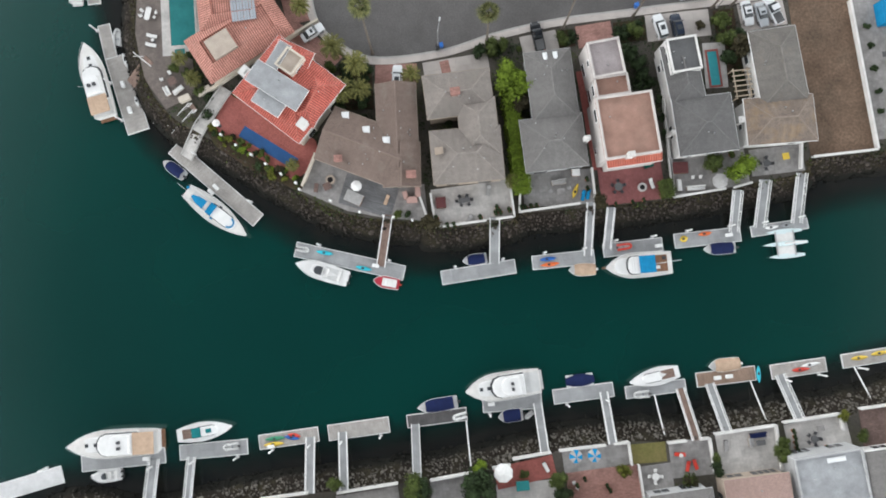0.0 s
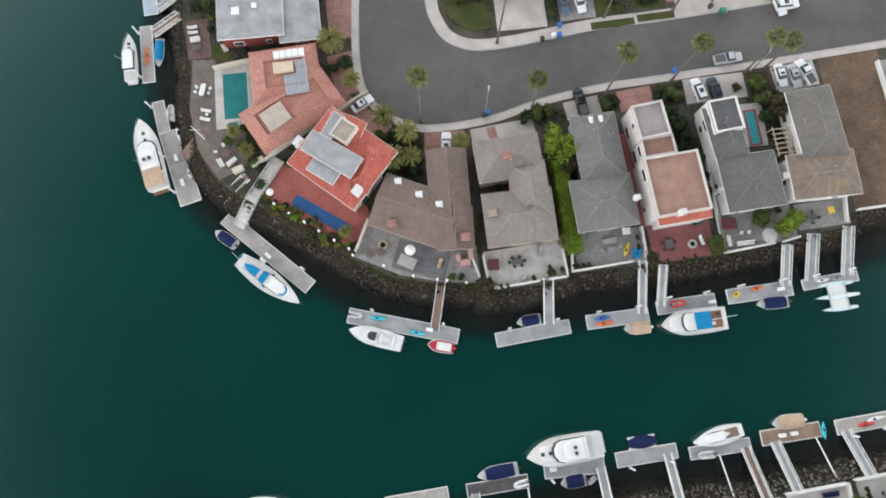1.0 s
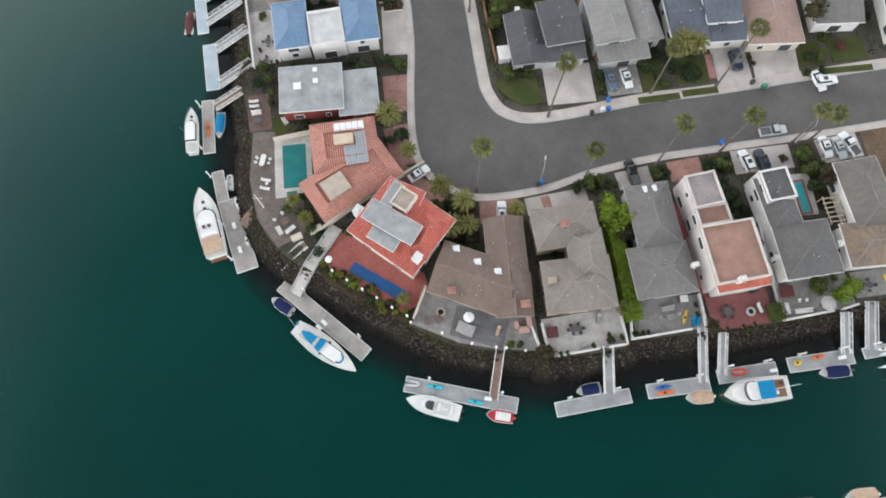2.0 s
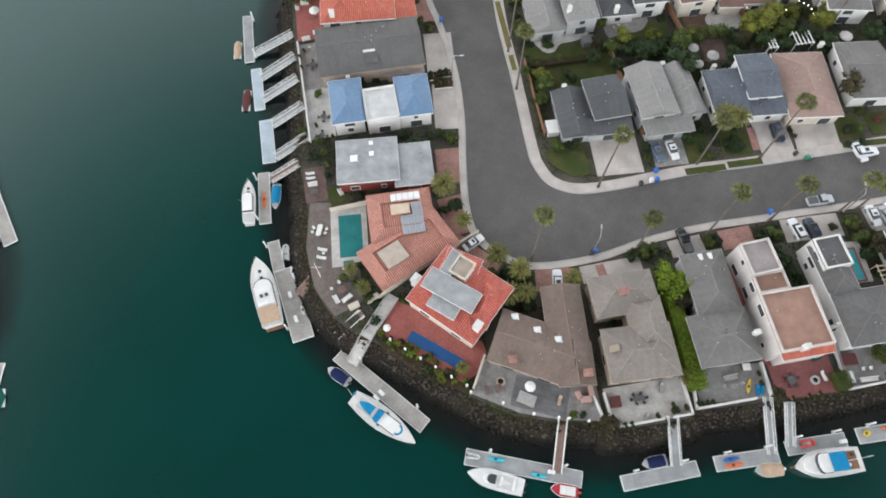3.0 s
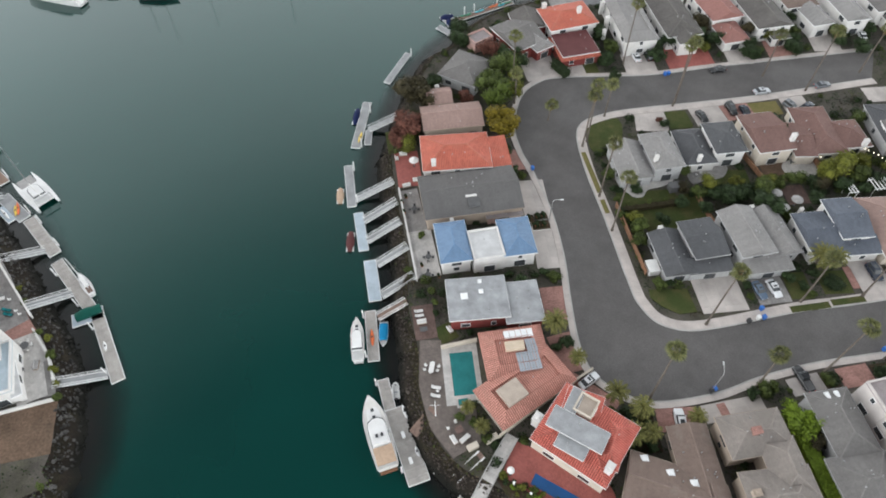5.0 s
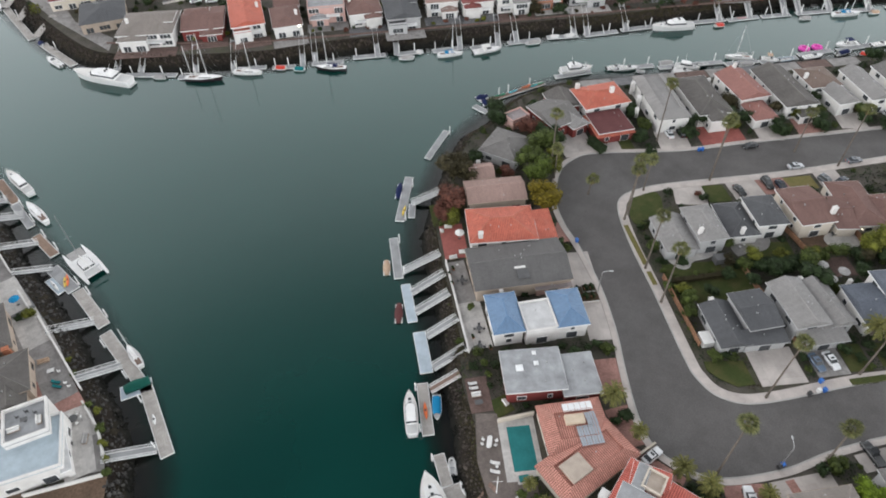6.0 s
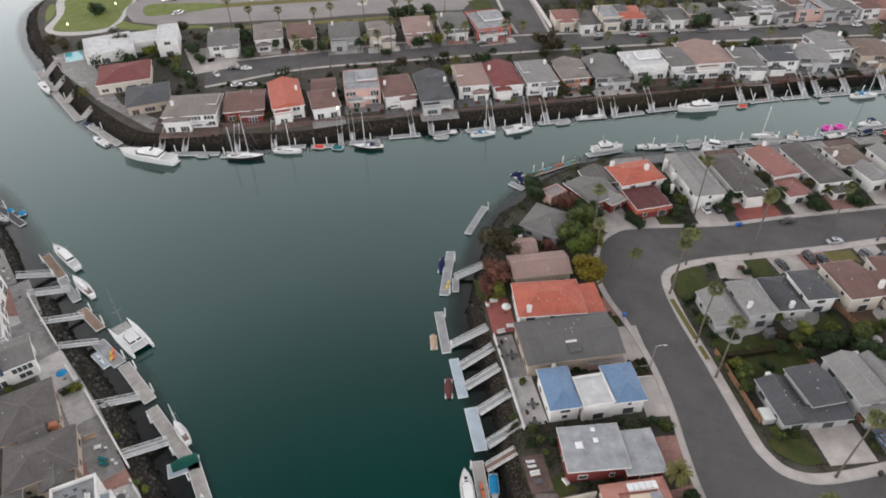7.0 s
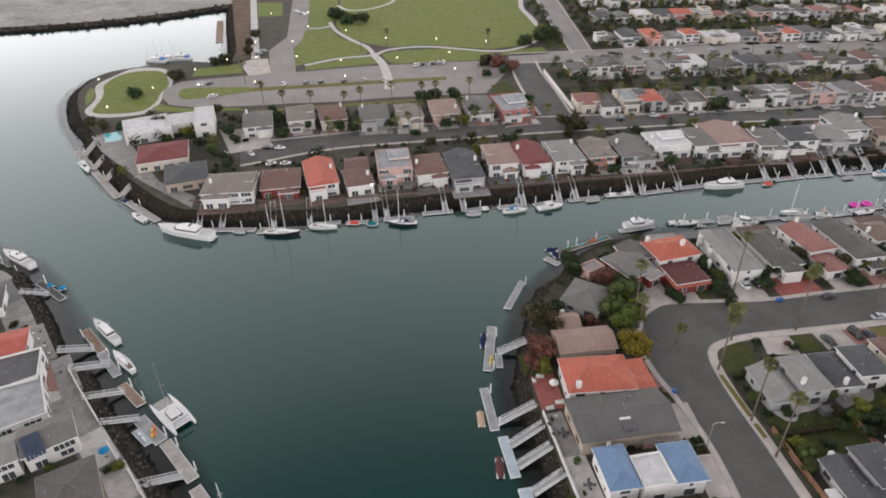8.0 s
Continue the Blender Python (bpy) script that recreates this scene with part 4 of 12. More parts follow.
patch("terrace", BRICKPINK, 27.0, -32.8, 12.8, 7.3, 6.4, "pink paved terrace", "terrace", 0.08)
patch("garden", DRYGRASS, 34.8, -26.5, 6.3, 3.4, 5.5, "rusty brown planted strip", "garden", 0.06)
patch("terrace", GREYPAVE, 42.3, -27.3, 7.3, 6.3, 6.8, "grey paved terrace with red loungers", "terrace", 0.1)
patch("terrace", GREYPAVE, 36.2, -31.1, 5.8, 5.2, 8.5, "dark grey paved terrace", "terrace", 0.09)
patch("terrace", PALEPAVE, 52.4, -26.3, 10.6, 8.0, 8.7, "pale paved terrace with blue seats", "terrace", 0.1)
patch("terrace", PALEPAVE, 64.8, -23.6, 11.0, 6.8, 12.5, "pale paved terrace", "terrace", 0.1)
patch("terrace", BROWNPAVE, 75.4, -22.0, 5.9, 7.4, 6.4, "brown paved terrace", "terrace", 0.1)
# the park and parking on the north side
area("path", PALEPAVE, [(-284.1, 348.6), (-281.4, 364.5), (-274.4, 380.3), (-256.3, 378.0), (-245.9, 363.3), (-240.1, 345.9), (-239.5, 333.7), (-236.6, 318.6), (-237.3, 304.0), (-252.8, 298.6), (-265.2, 300.8), (-271.9, 309.0), (-273.0, 319.0), (-275.4, 329.5)], "pale footpath ringing the park lawn", "path", 0.05, 3)
area("lawn", PARKGRASS, [(-279.5, 348.3), (-279.2, 363.4), (-271.6, 373.5), (-256.0, 372.5), (-246.8, 358.2), (-242.0, 346.0), (-241.7, 333.8), (-239.1, 318.7), (-241.7, 306.6), (-254.8, 303.3), (-265.9, 305.5), (-268.8, 313.7), (-271.0, 326.6), (-274.7, 337.6)], "round green park lawn", "lawn", 0.1, 3)
area("verge", PARKGRASS, [(-275.3, 317.4), (-283.4, 335.4), (-284.6, 344.8), (-279.9, 337.9), (-275.3, 326.0)], "small green verge behind the rocks", "verge", 0.06, 3)
area("parking", PALEASPHALT, [(-239.0, 327.4), (-241.9, 340.3), (-237.3, 352.6), (-222.4, 356.7), (-197.6, 362.3), (-165.6, 367.6), (-136.3, 374.4), (-116.2, 376.4), (-82.3, 379.7), (-65.2, 380.8), (-49.6, 384.4), (-47.7, 366.3), (-59.6, 336.7), (-65.0, 323.4), (-83.0, 321.8), (-112.7, 320.1), (-141.8, 314.9), (-165.1, 313.7), (-190.8, 311.0), (-217.1, 310.9), (-230.2, 314.9)], "pale asphalt parking road with a turning loop", "parking", 0.07)
area("verge", PARKGRASS, [(-231.5, 332.3), (-231.3, 339.7), (-223.9, 341.1), (-195.4, 340.3), (-193.4, 332.8), (-219.8, 323.6), (-226.9, 324.0)], "grass island in the turning loop", "verge", 0.16, 3)
area("verge", DRYGRASS, [(-195.1, 339.4), (-158.1, 342.8), (-120.8, 348.3), (-85.8, 352.0), (-85.8, 347.0), (-120.4, 342.4), (-157.3, 338.0), (-193.4, 332.8)], "dry grass strip between parking rows", "verge", 0.14)
area("verge", PARKGRASS, [(-238.0, 310.4), (-235.4, 316.8), (-229.3, 312.4), (-216.3, 308.4), (-193.1, 308.7), (-186.4, 305.1), (-217.6, 303.7), (-232.6, 305.3)], "grass verge beside the parking road", "verge", 0.1)
area("verge", DRYGRASS, [(-183.5, 305.0), (-152.7, 309.7), (-112.4, 314.9), (-71.1, 321.1), (-71.2, 317.7), (-112.1, 310.7), (-152.0, 305.7), (-182.7, 301.8)], "dry grass verge behind the houses", "verge", 0.08)
area("lawn", PARKGRASS, [(-233.7, 361.5), (-205.5, 367.0), (-212.0, 385.2), (-236.7, 375.6)], "green verge by the basin", "lawn", 0.09)
area("parking", DRIVE, [(-212.7, 386.4), (-207.4, 393.1), (-197.2, 394.7), (-188.3, 364.8), (-200.7, 361.4)], "pale paved plaza by the basin", "parking", 0.09)
area("promenade", DIRT, [(-268.6, 571.0), (-252.7, 569.4), (-209.6, 399.3), (-216.7, 396.1)], "bare brown strip along the basin", "promenade", 0.08)
area("path", PALEPAVE, [(-252.2, 569.4), (-246.8, 568.9), (-202.2, 395.1), (-207.3, 394.3)], "pale promenade along the basin", "path", 0.1)
area("road", PALEASPHALT, [(-215.2, 565.7), (-199.6, 564.2), (-182.6, 450.0), (-185.1, 416.5), (-174.0, 366.0), (-188.7, 363.8), (-200.5, 412.4), (-195.4, 445.1)], "pale asphalt park road", "road", 0.085)
area("lawn", PARKGRASS, [(-186.0, 462.5), (-168.4, 465.8), (-159.1, 442.2), (-141.2, 419.9), (-134.5, 408.9), (-137.2, 399.0), (-155.9, 393.0), (-171.6, 382.4), (-176.4, 377.1), (-184.5, 415.1), (-183.3, 436.9)], "green park lawn", "lawn", 0.1)
area("lawn", PARKGRASS, [(-178.7, 594.3), (-168.7, 520.1), (-166.0, 475.3), (-154.5, 443.3), (-137.1, 423.6), (-122.3, 415.8), (-96.6, 417.8), (-56.8, 405.7), (-40.1, 411.0), (-27.4, 426.2), (-21.2, 452.1), (-20.8, 471.2), (-26.4, 516.4), (-21.1, 577.8)], "broad green park lawn", "lawn", 0.1)
area("lawn", PARKGRASS, [(-205.4, 592.3), (-179.1, 589.6), (-168.8, 501.4), (-170.3, 470.8), (-184.7, 468.8)], "green park lawn by the park road", "lawn", 0.09)
area("lawn", PARKGRASS, [(-243.5, 557.6), (-221.7, 555.5), (-211.9, 508.9), (-229.9, 506.9)], "green lawn beside the basin", "lawn", 0.09)
area("lawn", PARKGRASS, [(-170.6, 376.7), (-151.7, 388.0), (-134.9, 394.0), (-128.1, 388.7), (-126.0, 380.4), (-149.8, 374.2), (-169.2, 368.9)], "green park lawn by the parking", "lawn", 0.1)
area("lawn", PARKGRASS, [(-126.5, 399.5), (-118.0, 406.4), (-81.9, 408.9), (-57.3, 398.2), (-56.1, 389.6), (-68.5, 382.2), (-116.3, 378.6), (-121.9, 384.8)], "green park lawn by the parking", "lawn", 0.1)
area("lawn", PARKGRASS, [(-53.9, 395.5), (-41.0, 402.0), (-24.1, 408.4), (-21.9, 393.2), (-45.6, 390.0)], "green park corner lawn", "lawn", 0.1)
area("lawn", LAWN, [(-61.9, 335.0), (-51.6, 341.0), (-49.3, 325.1), (-59.1, 322.1)], "small green lawn beside a side street", "lawn", 0.1)
ribbon("path", PALEPAVE, [(-171.0, 379.0), (-152.2, 391.6), (-131.7, 397.4), (-121.8, 409.2), (-96.5, 413.9), (-57.1, 400.7), (-38.7, 406.9), (-25.9, 423.3)], 3.0, "pale winding park footpath", "path", 0.15)
ribbon("path", PALEPAVE, [(-171.5, 484.2), (-163.4, 459.1), (-150.5, 435.8), (-137.0, 415.6), (-131.0, 397.3)], 3.0, "pale park footpath", "path", 0.16)
ribbon("path", PALEPAVE, [(-131.0, 397.3), (-123.7, 376.9), (-118.0, 345.1), (-117.2, 332.8)], 5.0, "pale footpath crossing to the parking", "path", 0.17)
ribbon("path", PALEPAVE, [(-184.8, 467.2), (-174.8, 468.0), (-168.3, 473.9)], 3.0, "pale park footpath", "path", 0.17)
ribbon("path", PALEPAVE, [(-173.3, 540.3), (-163.4, 523.4), (-147.7, 523.9), (-131.2, 544.6), (-126.0, 574.7)], 3.0, "pale curving park footpath", "path", 0.15)
ribbon("path", PALEPAVE, [(-22.4, 564.1), (-26.2, 518.3), (-23.0, 488.5), (-20.4, 461.4)], 4.0, "pale park footpath beside the street", "path", 0.15)
area("terrace", GREYPAVE, [(-252.3, 274.2), (-240.4, 281.3), (-223.2, 255.0), (-202.2, 225.5), (-183.3, 212.4), (-182.1, 203.7), (-210.8, 227.3), (-239.8, 256.8)], "grey paved waterfront terrace behind a sea wall", "terrace", 0.08)
area("forecourt", DRIVE, [(-193.7, 279.1), (-175.0, 280.8), (-163.4, 259.2), (-180.9, 252.0)], "pale concrete forecourt at the end of a street", "forecourt", 0.09)
rng = random.Random(44)
p0, p1 = Vector((-19.1, 176.2)), Vector((77.0, 188.4))
for i in range(9):
    p = p0.lerp(p1, (i + 0.5) / 9)
    patch("terrace", (GREYPAVE, DARKDECK, GREYPAVE, BROWNPAVE)[i % 4], p.x, p.y, (p1 - p0).length / 9 - 0.5, 4.6, math.degrees(math.atan2(p1.y - p0.y, p1.x - p0.x)), "paved terrace between a house and its dock", "terrace", 0.1)
# paved strip between the west shore's houses and its rocks
line = SHORE_W[22:70]
back = offset_line(line, -7.5)
for i in range(0, len(line) - 4, 4):
    area("terrace", (GREYPAVE, PALEPAVE, BRICKPINK, GREYPAVE, DARKDECK)[i // 4 % 5], [p[:] for p in line[i:i + 5]] + [p[:] for p in back[i:i + 5]][::-1], "paved terrace above the rocks", "terrace", 0.05 + 0.005 * (i % 3))



# ---------------------------------------------------------------- houses
def roof_mesh(w, d, kind, rise, thick=0.22):
    """A roof over w by d, its eaves at z 0: hip, gable, shed, mansard (slopes round a flat top), slab or flat (with parapet)."""
    bm = bmesh.new()
    x, y = w / 2, d / 2
    if kind in ("slab", "flat"):
        box(bm, 0, 0, -thick, w, d, thick)
        return bm
    lo = [bm.verts.new((a * x, b * y, -thick)) for a, b in ((-1, -1), (1, -1), (1, 1), (-1, 1))]
    hi = [bm.verts.new((a * x, b * y, 0)) for a, b in ((-1, -1), (1, -1), (1, 1), (-1, 1))]
    bm.faces.new(lo[::-1])
    for i in range(4):
        bm.faces.new((lo[i], lo[(i + 1) % 4], hi[(i + 1) % 4], hi[i]))
    if kind == "mansard":
        q = min(x, y) * 0.5
        top = [bm.verts.new((a * (x - q), b * (y - q), rise)) for a, b in ((-1, -1), (1, -1), (1, 1), (-1, 1))]
        for i in range(4):
            bm.faces.new((hi[i], hi[(i + 1) % 4], top[(i + 1) % 4], top[i]))
        low = [bm.verts.new((v.co.x, v.co.y, rise - 0.35)) for v in top]
        for i in range(4):
            bm.faces.new((top[i], top[(i + 1) % 4], low[(i + 1) % 4], low[i]))
        bm.faces.new(low)
        return bm
    if kind == "shed":
        t = [bm.verts.new((a * x, y, rise)) for a in (-1, 1)]
        bm.faces.new((hi[0], hi[1], t[1], t[0]))
        bm.faces.new((hi[1], hi[2], t[1]))
        bm.faces.new((hi[0], t[0], hi[3]))
        bm.faces.new((hi[2], hi[3], t[0], t[1]))
        return bm
    along_x = w >= d if kind in ("hip", "gable") else kind.endswith("x")
    q = (min(x, y) * 0.95 if kind.startswith("hip") else 0.0)
    if along_x:
        a, b = bm.verts.new((-x + q, 0, rise)), bm.verts.new((x - q, 0, rise))
        bm.faces.new((hi[0], hi[1], b, a))
        bm.faces.new((hi[2], hi[3], a, b))
        bm.faces.new((hi[1], hi[2], b))
        bm.faces.new((hi[3], hi[0], a))
    else:
        a, b = bm.verts.new((0, -y + q, rise)), bm.verts.new((0, y - q, rise))
        bm.faces.new((hi[1], hi[2], b, a))
        bm.faces.new((hi[3], hi[0], a, b))
        bm.faces.new((hi[0], hi[1], a))
        bm.faces.new((hi[2], hi[3], b))
    return bm


RIDGES = {}


def ridge_material(roof_mat):
    """The caps along ridges and hips: the roof's own tone, a little paler and worn."""
    if roof_mat.name not in RIDGES:
        rgb = ROOF_TONES[roof_mat.name]
        RIDGES[roof_mat.name] = surface(roof_mat.name + "_ridge_cap", [min(1, c * 1.1 + 0.01) for c in rgb], 0.88, 0.2, 1.2, 0.2, 0.3, 0.01)
    return RIDGES[roof_mat.name]


def ridge_mesh(w, d, kind, rise):
    """Caps along the ridge and, on a hipped roof, down the four hips."""
    x, y = w / 2, d / 2
    along_x = w >= d if kind in ("hip", "gable") else kind.endswith("x")
    q = min(x, y) * 0.95 if kind.startswith("hip") else 0.0
    ends = ((-x + q, 0), (x - q, 0)) if along_x else ((0, -y + q), (0, y - q))
    bm = bmesh.new()
    tube(bm, (*ends[0], rise), (*ends[1], rise), 0.13, 0.13, 5)
    if q:
        for a in (-1, 1):
            for b in (-1, 1):
                e = ends[(a if along_x else b) > 0]
                tube(bm, (a * x, b * y, 0.0), (*e, rise), 0.11, 0.11, 5)
    return bm


def roof_height(block, px, py):
    """Height of a block's roof over the point, or None outside it."""
    cx, cy, w, d, yaw, eave, kind, rise = block[:8]
    c, s = math.cos(radians(yaw)), math.sin(radians(yaw))
    u, v = (px - cx) * c + (py - cy) * s, -(px - cx) * s + (py - cy) * c
    if abs(u) > w / 2 or abs(v) > d / 2:
        return None
    x, y = w / 2, d / 2
    if kind in ("slab", "flat"):
        return GROUND + eave
    if kind == "mansard":
        q = min(x, y) * 0.5
        k = min(x - abs(u), y - abs(v)) / q
        return GROUND + eave + (rise * k if k < 1 else rise - 0.35)
    if kind == "shed":
        return GROUND + eave + rise * (v + y) / d
    along_x = w >= d if kind in ("hip", "gable") else kind.endswith("x")
    k = 1 - (abs(v) / y if along_x else abs(u) / x)
    if kind.startswith("hip"):
        k = min(k, (x - abs(u)) / (min(x, y) * 0.95) if along_x else (y - abs(v)) / (min(x, y) * 0.95))
    return GROUND + eave + rise * max(0, k)


WINDOW_MESHES = {}


def window_meshes(w, h, frame_mat):
    key = (w, h, frame_mat.name)
    if key not in WINDOW_MESHES:
        frame_bm = boxes((0, 0, -h / 2 - 0.08, w + 0.16, 0.1, 0.08), (0, 0, h / 2, w + 0.16, 0.1, 0.08), (-w / 2 - 0.04, 0, -h / 2, 0.08, 0.1, h), (w / 2 + 0.04, 0, -h / 2, 0.08, 0.1, h), (0, 0.012, -h / 2, 0.05, 0.05, h))
        pane_bm = boxes((0, 0.025, -h / 2, w, 0.02, h))
        far_bm = boxes((0, 0.0, -h / 2 - 0.08, w + 0.16, 0.06, h + 0.16), (0, -0.02, -h / 2, w, 0.05, h))
        for k in range(1, int(w / 1.1 + 0.5)):
            box(far_bm, k * w / int(w / 1.1 + 0.5) - w / 2, -0.03, -h / 2, 0.12, 0.06, h)
        far_me = mesh_of("window", far_bm, frame_mat)
        far_me.materials.append(GLASS)
        for p in list(far_me.polygons)[6:12]:
            p.material_index = 1
        WINDOW_MESHES[key] = mesh_of("window", frame_bm, frame_mat), mesh_of("pane", pane_bm, GLASS), far_me
    return WINDOW_MESHES[key]


def chimney(home, inv, x, y, z, tall=1.6, wide=0.9, material=None, yaw=0):
    bm = boxes((0, 0, -1.2, wide, wide * 0.75, tall + 1.2), (0, 0, tall, wide * 1.15, wide * 0.9, 0.14), (0, 0, tall + 0.14, wide * 0.5, wide * 0.4, 0.3))
    ob = part("chimney", bm, material or STUCCO, home, "stuccoed chimney with a capped flue")
    ob.matrix_basis = inv @ pose(x, y, z, 0, 0, yaw)


VENT = mesh_of("vent", boxes((0, 0, -0.2, 0.14, 0.14, 0.5), (0, 0, 0.3, 0.2, 0.16, 0.06)), METAL)


def skylight(home, inv, x, y, z, w, d, yaw):
    bm = boxes((0, 0, -0.25, w + 0.2, d + 0.2, 0.38), (0, 0, 0.13, w, d, 0.16, 0.0, 0.7))
    ob = part("skylight", bm, SKYLIGHT, home, "milky domed skylight")
    ob.matrix_basis = inv @ pose(x, y, z, 0, 0, yaw)


def house(label, wall, blocks, chimneys=(), skylights=(), seed=0, rows="NSEW", group="", trim=None, vents=3, name="house", category="house", far=False):
    """A house of blocks (cx, cy, w, d, yaw, eave, kind, rise, roof material, wall material or None), given by their eaves."""
    rng = random.Random(seed * 7 + 1)
    if len(label.split()) < 4:
        label += " on the waterfront"
    cx, cy, yaw0 = blocks[0][0], blocks[0][1], blocks[0][4]
    home = thing(name, cx, cy, GROUND, yaw0, label, category, group)
    inv = home.matrix_basis.inverted()
    trim = trim or (wall if wall in (GREYWALL, TANWALL) else WHITE)
    inset = 0.45
    for k, blk in enumerate(blocks):
        x, y, w, d, yaw, eave, kind, rise, roof_mat = blk[:9]
        wall_mat = blk[9] if len(blk) > 9 and blk[9] else wall
        m = inv @ pose(x, y, GROUND, 0, 0, yaw)
        cover_rect(x, y, w - 0.5, d - 0.5, yaw)
        over = 0.0 if kind == "flat" else inset
        ww, wd = max(w - 2 * over, 1), max(d - 2 * over, 1)
        bm = bmesh.new()
        box(bm, 0, 0, -0.2, ww, wd, eave + 0.2 - 0.22)
        along_x = w >= d if kind in ("hip", "gable") else kind.endswith("x")
        if kind.startswith("gable"):
            tops = [(-ww / 2, ww / 2)] if along_x else [(-wd / 2, wd / 2)]
            for lo, hi in tops:
                for e in (lo, hi):
                    half = wd / 2 if along_x else ww / 2
                    h = rise * half / ((d if along_x else w) / 2)
                    tri = [(-half, eave - 0.24), (half, eave - 0.24), (0, eave - 0.08 + h)]
                    vs = [bm.verts.new((e, a, b) if along_x else (a, e, b)) for a, b in tri]
                    bm.faces.new(vs)
        ob = part("wall", bm, wall_mat, home)
        ob.matrix_basis = m
        ob = part("roof", roof_mesh(w, d, kind, rise), roof_mat, home)
        ob.matrix_basis = m @ pose(0, 0, eave)
        if not far and kind[:3] in ("hip", "gab"):
            ob = part("ridge_cap", ridge_mesh(w, d, kind, rise), ridge_material(roof_mat), home)
            ob.matrix_basis = m @ pose(0, 0, eave)
        if kind == "flat":
            p, hgt = 0.3, rise
            bm = boxes((0, -wd / 2 + p / 2, eave, ww, p, hgt), (0, wd / 2 - p / 2, eave, ww, p, hgt), (-ww / 2 + p / 2, 0, eave, p, wd - 2 * p, hgt), (ww / 2 - p / 2, 0, eave, p, wd - 2 * p, hgt))
            ob = part("parapet", bm, wall_mat, home)
            ob.matrix_basis = m
        elif kind != "mansard":
            t = 0.06
            bm = boxes((0, -d / 2 - t / 2, eave - 0.26, w + 2 * t, t, 0.24), (0, d / 2 + t / 2, eave - 0.26, w + 2 * t, t, 0.24), (-w / 2 - t / 2, 0, eave - 0.26, t, d, 0.24), (w / 2 + t / 2, 0, eave - 0.26, t, d, 0.24))
            ob = part("fascia", bm, trim, home)
            ob.matrix_basis = m
        for v in range(vents if k < 2 else 1):
            px, py = x + rng.uniform(-0.35, 0.35) * min(w, d), y + rng.uniform(-0.35, 0.35) * min(w, d)
            z = roof_height(blk, px, py)
            if z:
                piece("vent", VENT, home, inv @ pose(px, py, z))
        # windows and doors
        floors = 2 if eave > 4.6 else 1
        for side, (nx, ny, length, dist) in {"S": (0, -1, ww, wd / 2), "N": (0, 1, ww, wd / 2), "E": (1, 0, wd, ww / 2), "W": (-1, 0, wd, ww / 2)}.items():
            if side not in rows:
                continue
            turn = math.degrees(math.atan2(nx, -ny))
            count = max(1, int(length / (4.5 if far else 4.8)))
            for f in range(floors):
                for i in range(count):
                    s = (i + 0.5) / count * length - length / 2
                    lx, ly = (nx * dist - ny * s, ny * dist + nx * s)
                    world_p = pose(x, y, 0, 0, 0, yaw) @ Vector((lx + nx * 0.7, ly + ny * 0.7, 0))
                    wide, high = rng.choice(((1.8, 1.2), (1.2, 1.2), (2.2, 1.3), (0.9, 1.1)))
                    if far:
                        wide, high = rng.choice(((3.6, 1.5), (2.6, 1.4), (4.2, 1.8), (3.0, 2.0)))
                    if side == "S" and f == 0 and rng.random() < 0.6:
                        wide, high = 2.4, 2.0
                    zc = 1.55 + f * (eave - 2.75) - (0.4 if high > 1.9 else 0)
                    inside = False
                    for other in blocks:
                        if other is not blk:
                            rh = roof_height(other, world_p.x, world_p.y)
                            if rh and rh > GROUND + zc:
                                inside = True
                    if inside or zc + high / 2 > eave - 0.3 or length < wide + 0.6 or rng.random() < 0.15:
                        continue
                    fm, pm, far_me = window_meshes(wide, high, trim)
                    if far:
                        piece("window", far_me, home, m @ pose(lx + nx * 0.05, ly + ny * 0.05, zc, 0, 0, turn))
                        continue
                    win = piece("window", fm, home, m @ pose(lx + nx * 0.05, ly + ny * 0.05, zc, 0, 0, turn))
                    piece("pane", pm, win, pose(0, -0.04, 0))
    top = lambda px, py: max([roof_height(b, px, py) or 0 for b in blocks] + [GROUND + 2.5])
    for c in chimneys:
        chimney(home, inv, c[0], c[1], top(c[0], c[1]), *(c[2:] or (1.5, 1.0)), yaw=yaw0)
    for sx, sy, *size in skylights:
        sw, sd = size or (1.1, 1.1)
        skylight(home, inv, sx, sy, top(sx, sy), sw, sd, yaw0)
    return home, inv


def roof_panels(home, inv, cx, cy, w, d, yaw, z, cols, rows_n, material=None, slope=0):
    """Solar panels, each a part, lying on the roof."""
    pw, pd = w / cols - 0.08, d / rows_n - 0.08
    me = mesh_of("solar_panel", boxes((0, 0, 0, pw, pd, 0.06)), material or SOLAR)
    for i in range(cols):
        for j in range(rows_n):
            piece("solar_panel", me, home, inv @ pose(cx, cy, z, slope, 0, yaw) @ pose((i + 0.5) / cols * w - w / 2, (j + 0.5) / rows_n * d - d / 2, 0))


def roof_piece(home, inv, name, material, cx, cy, w, d, yaw, z, h, label=""):
    ob = part(name, soft_box(w, d, h, 0.05), material, home, label)
    ob.matrix_basis = inv @ pose(cx, cy, z, 0, 0, yaw)



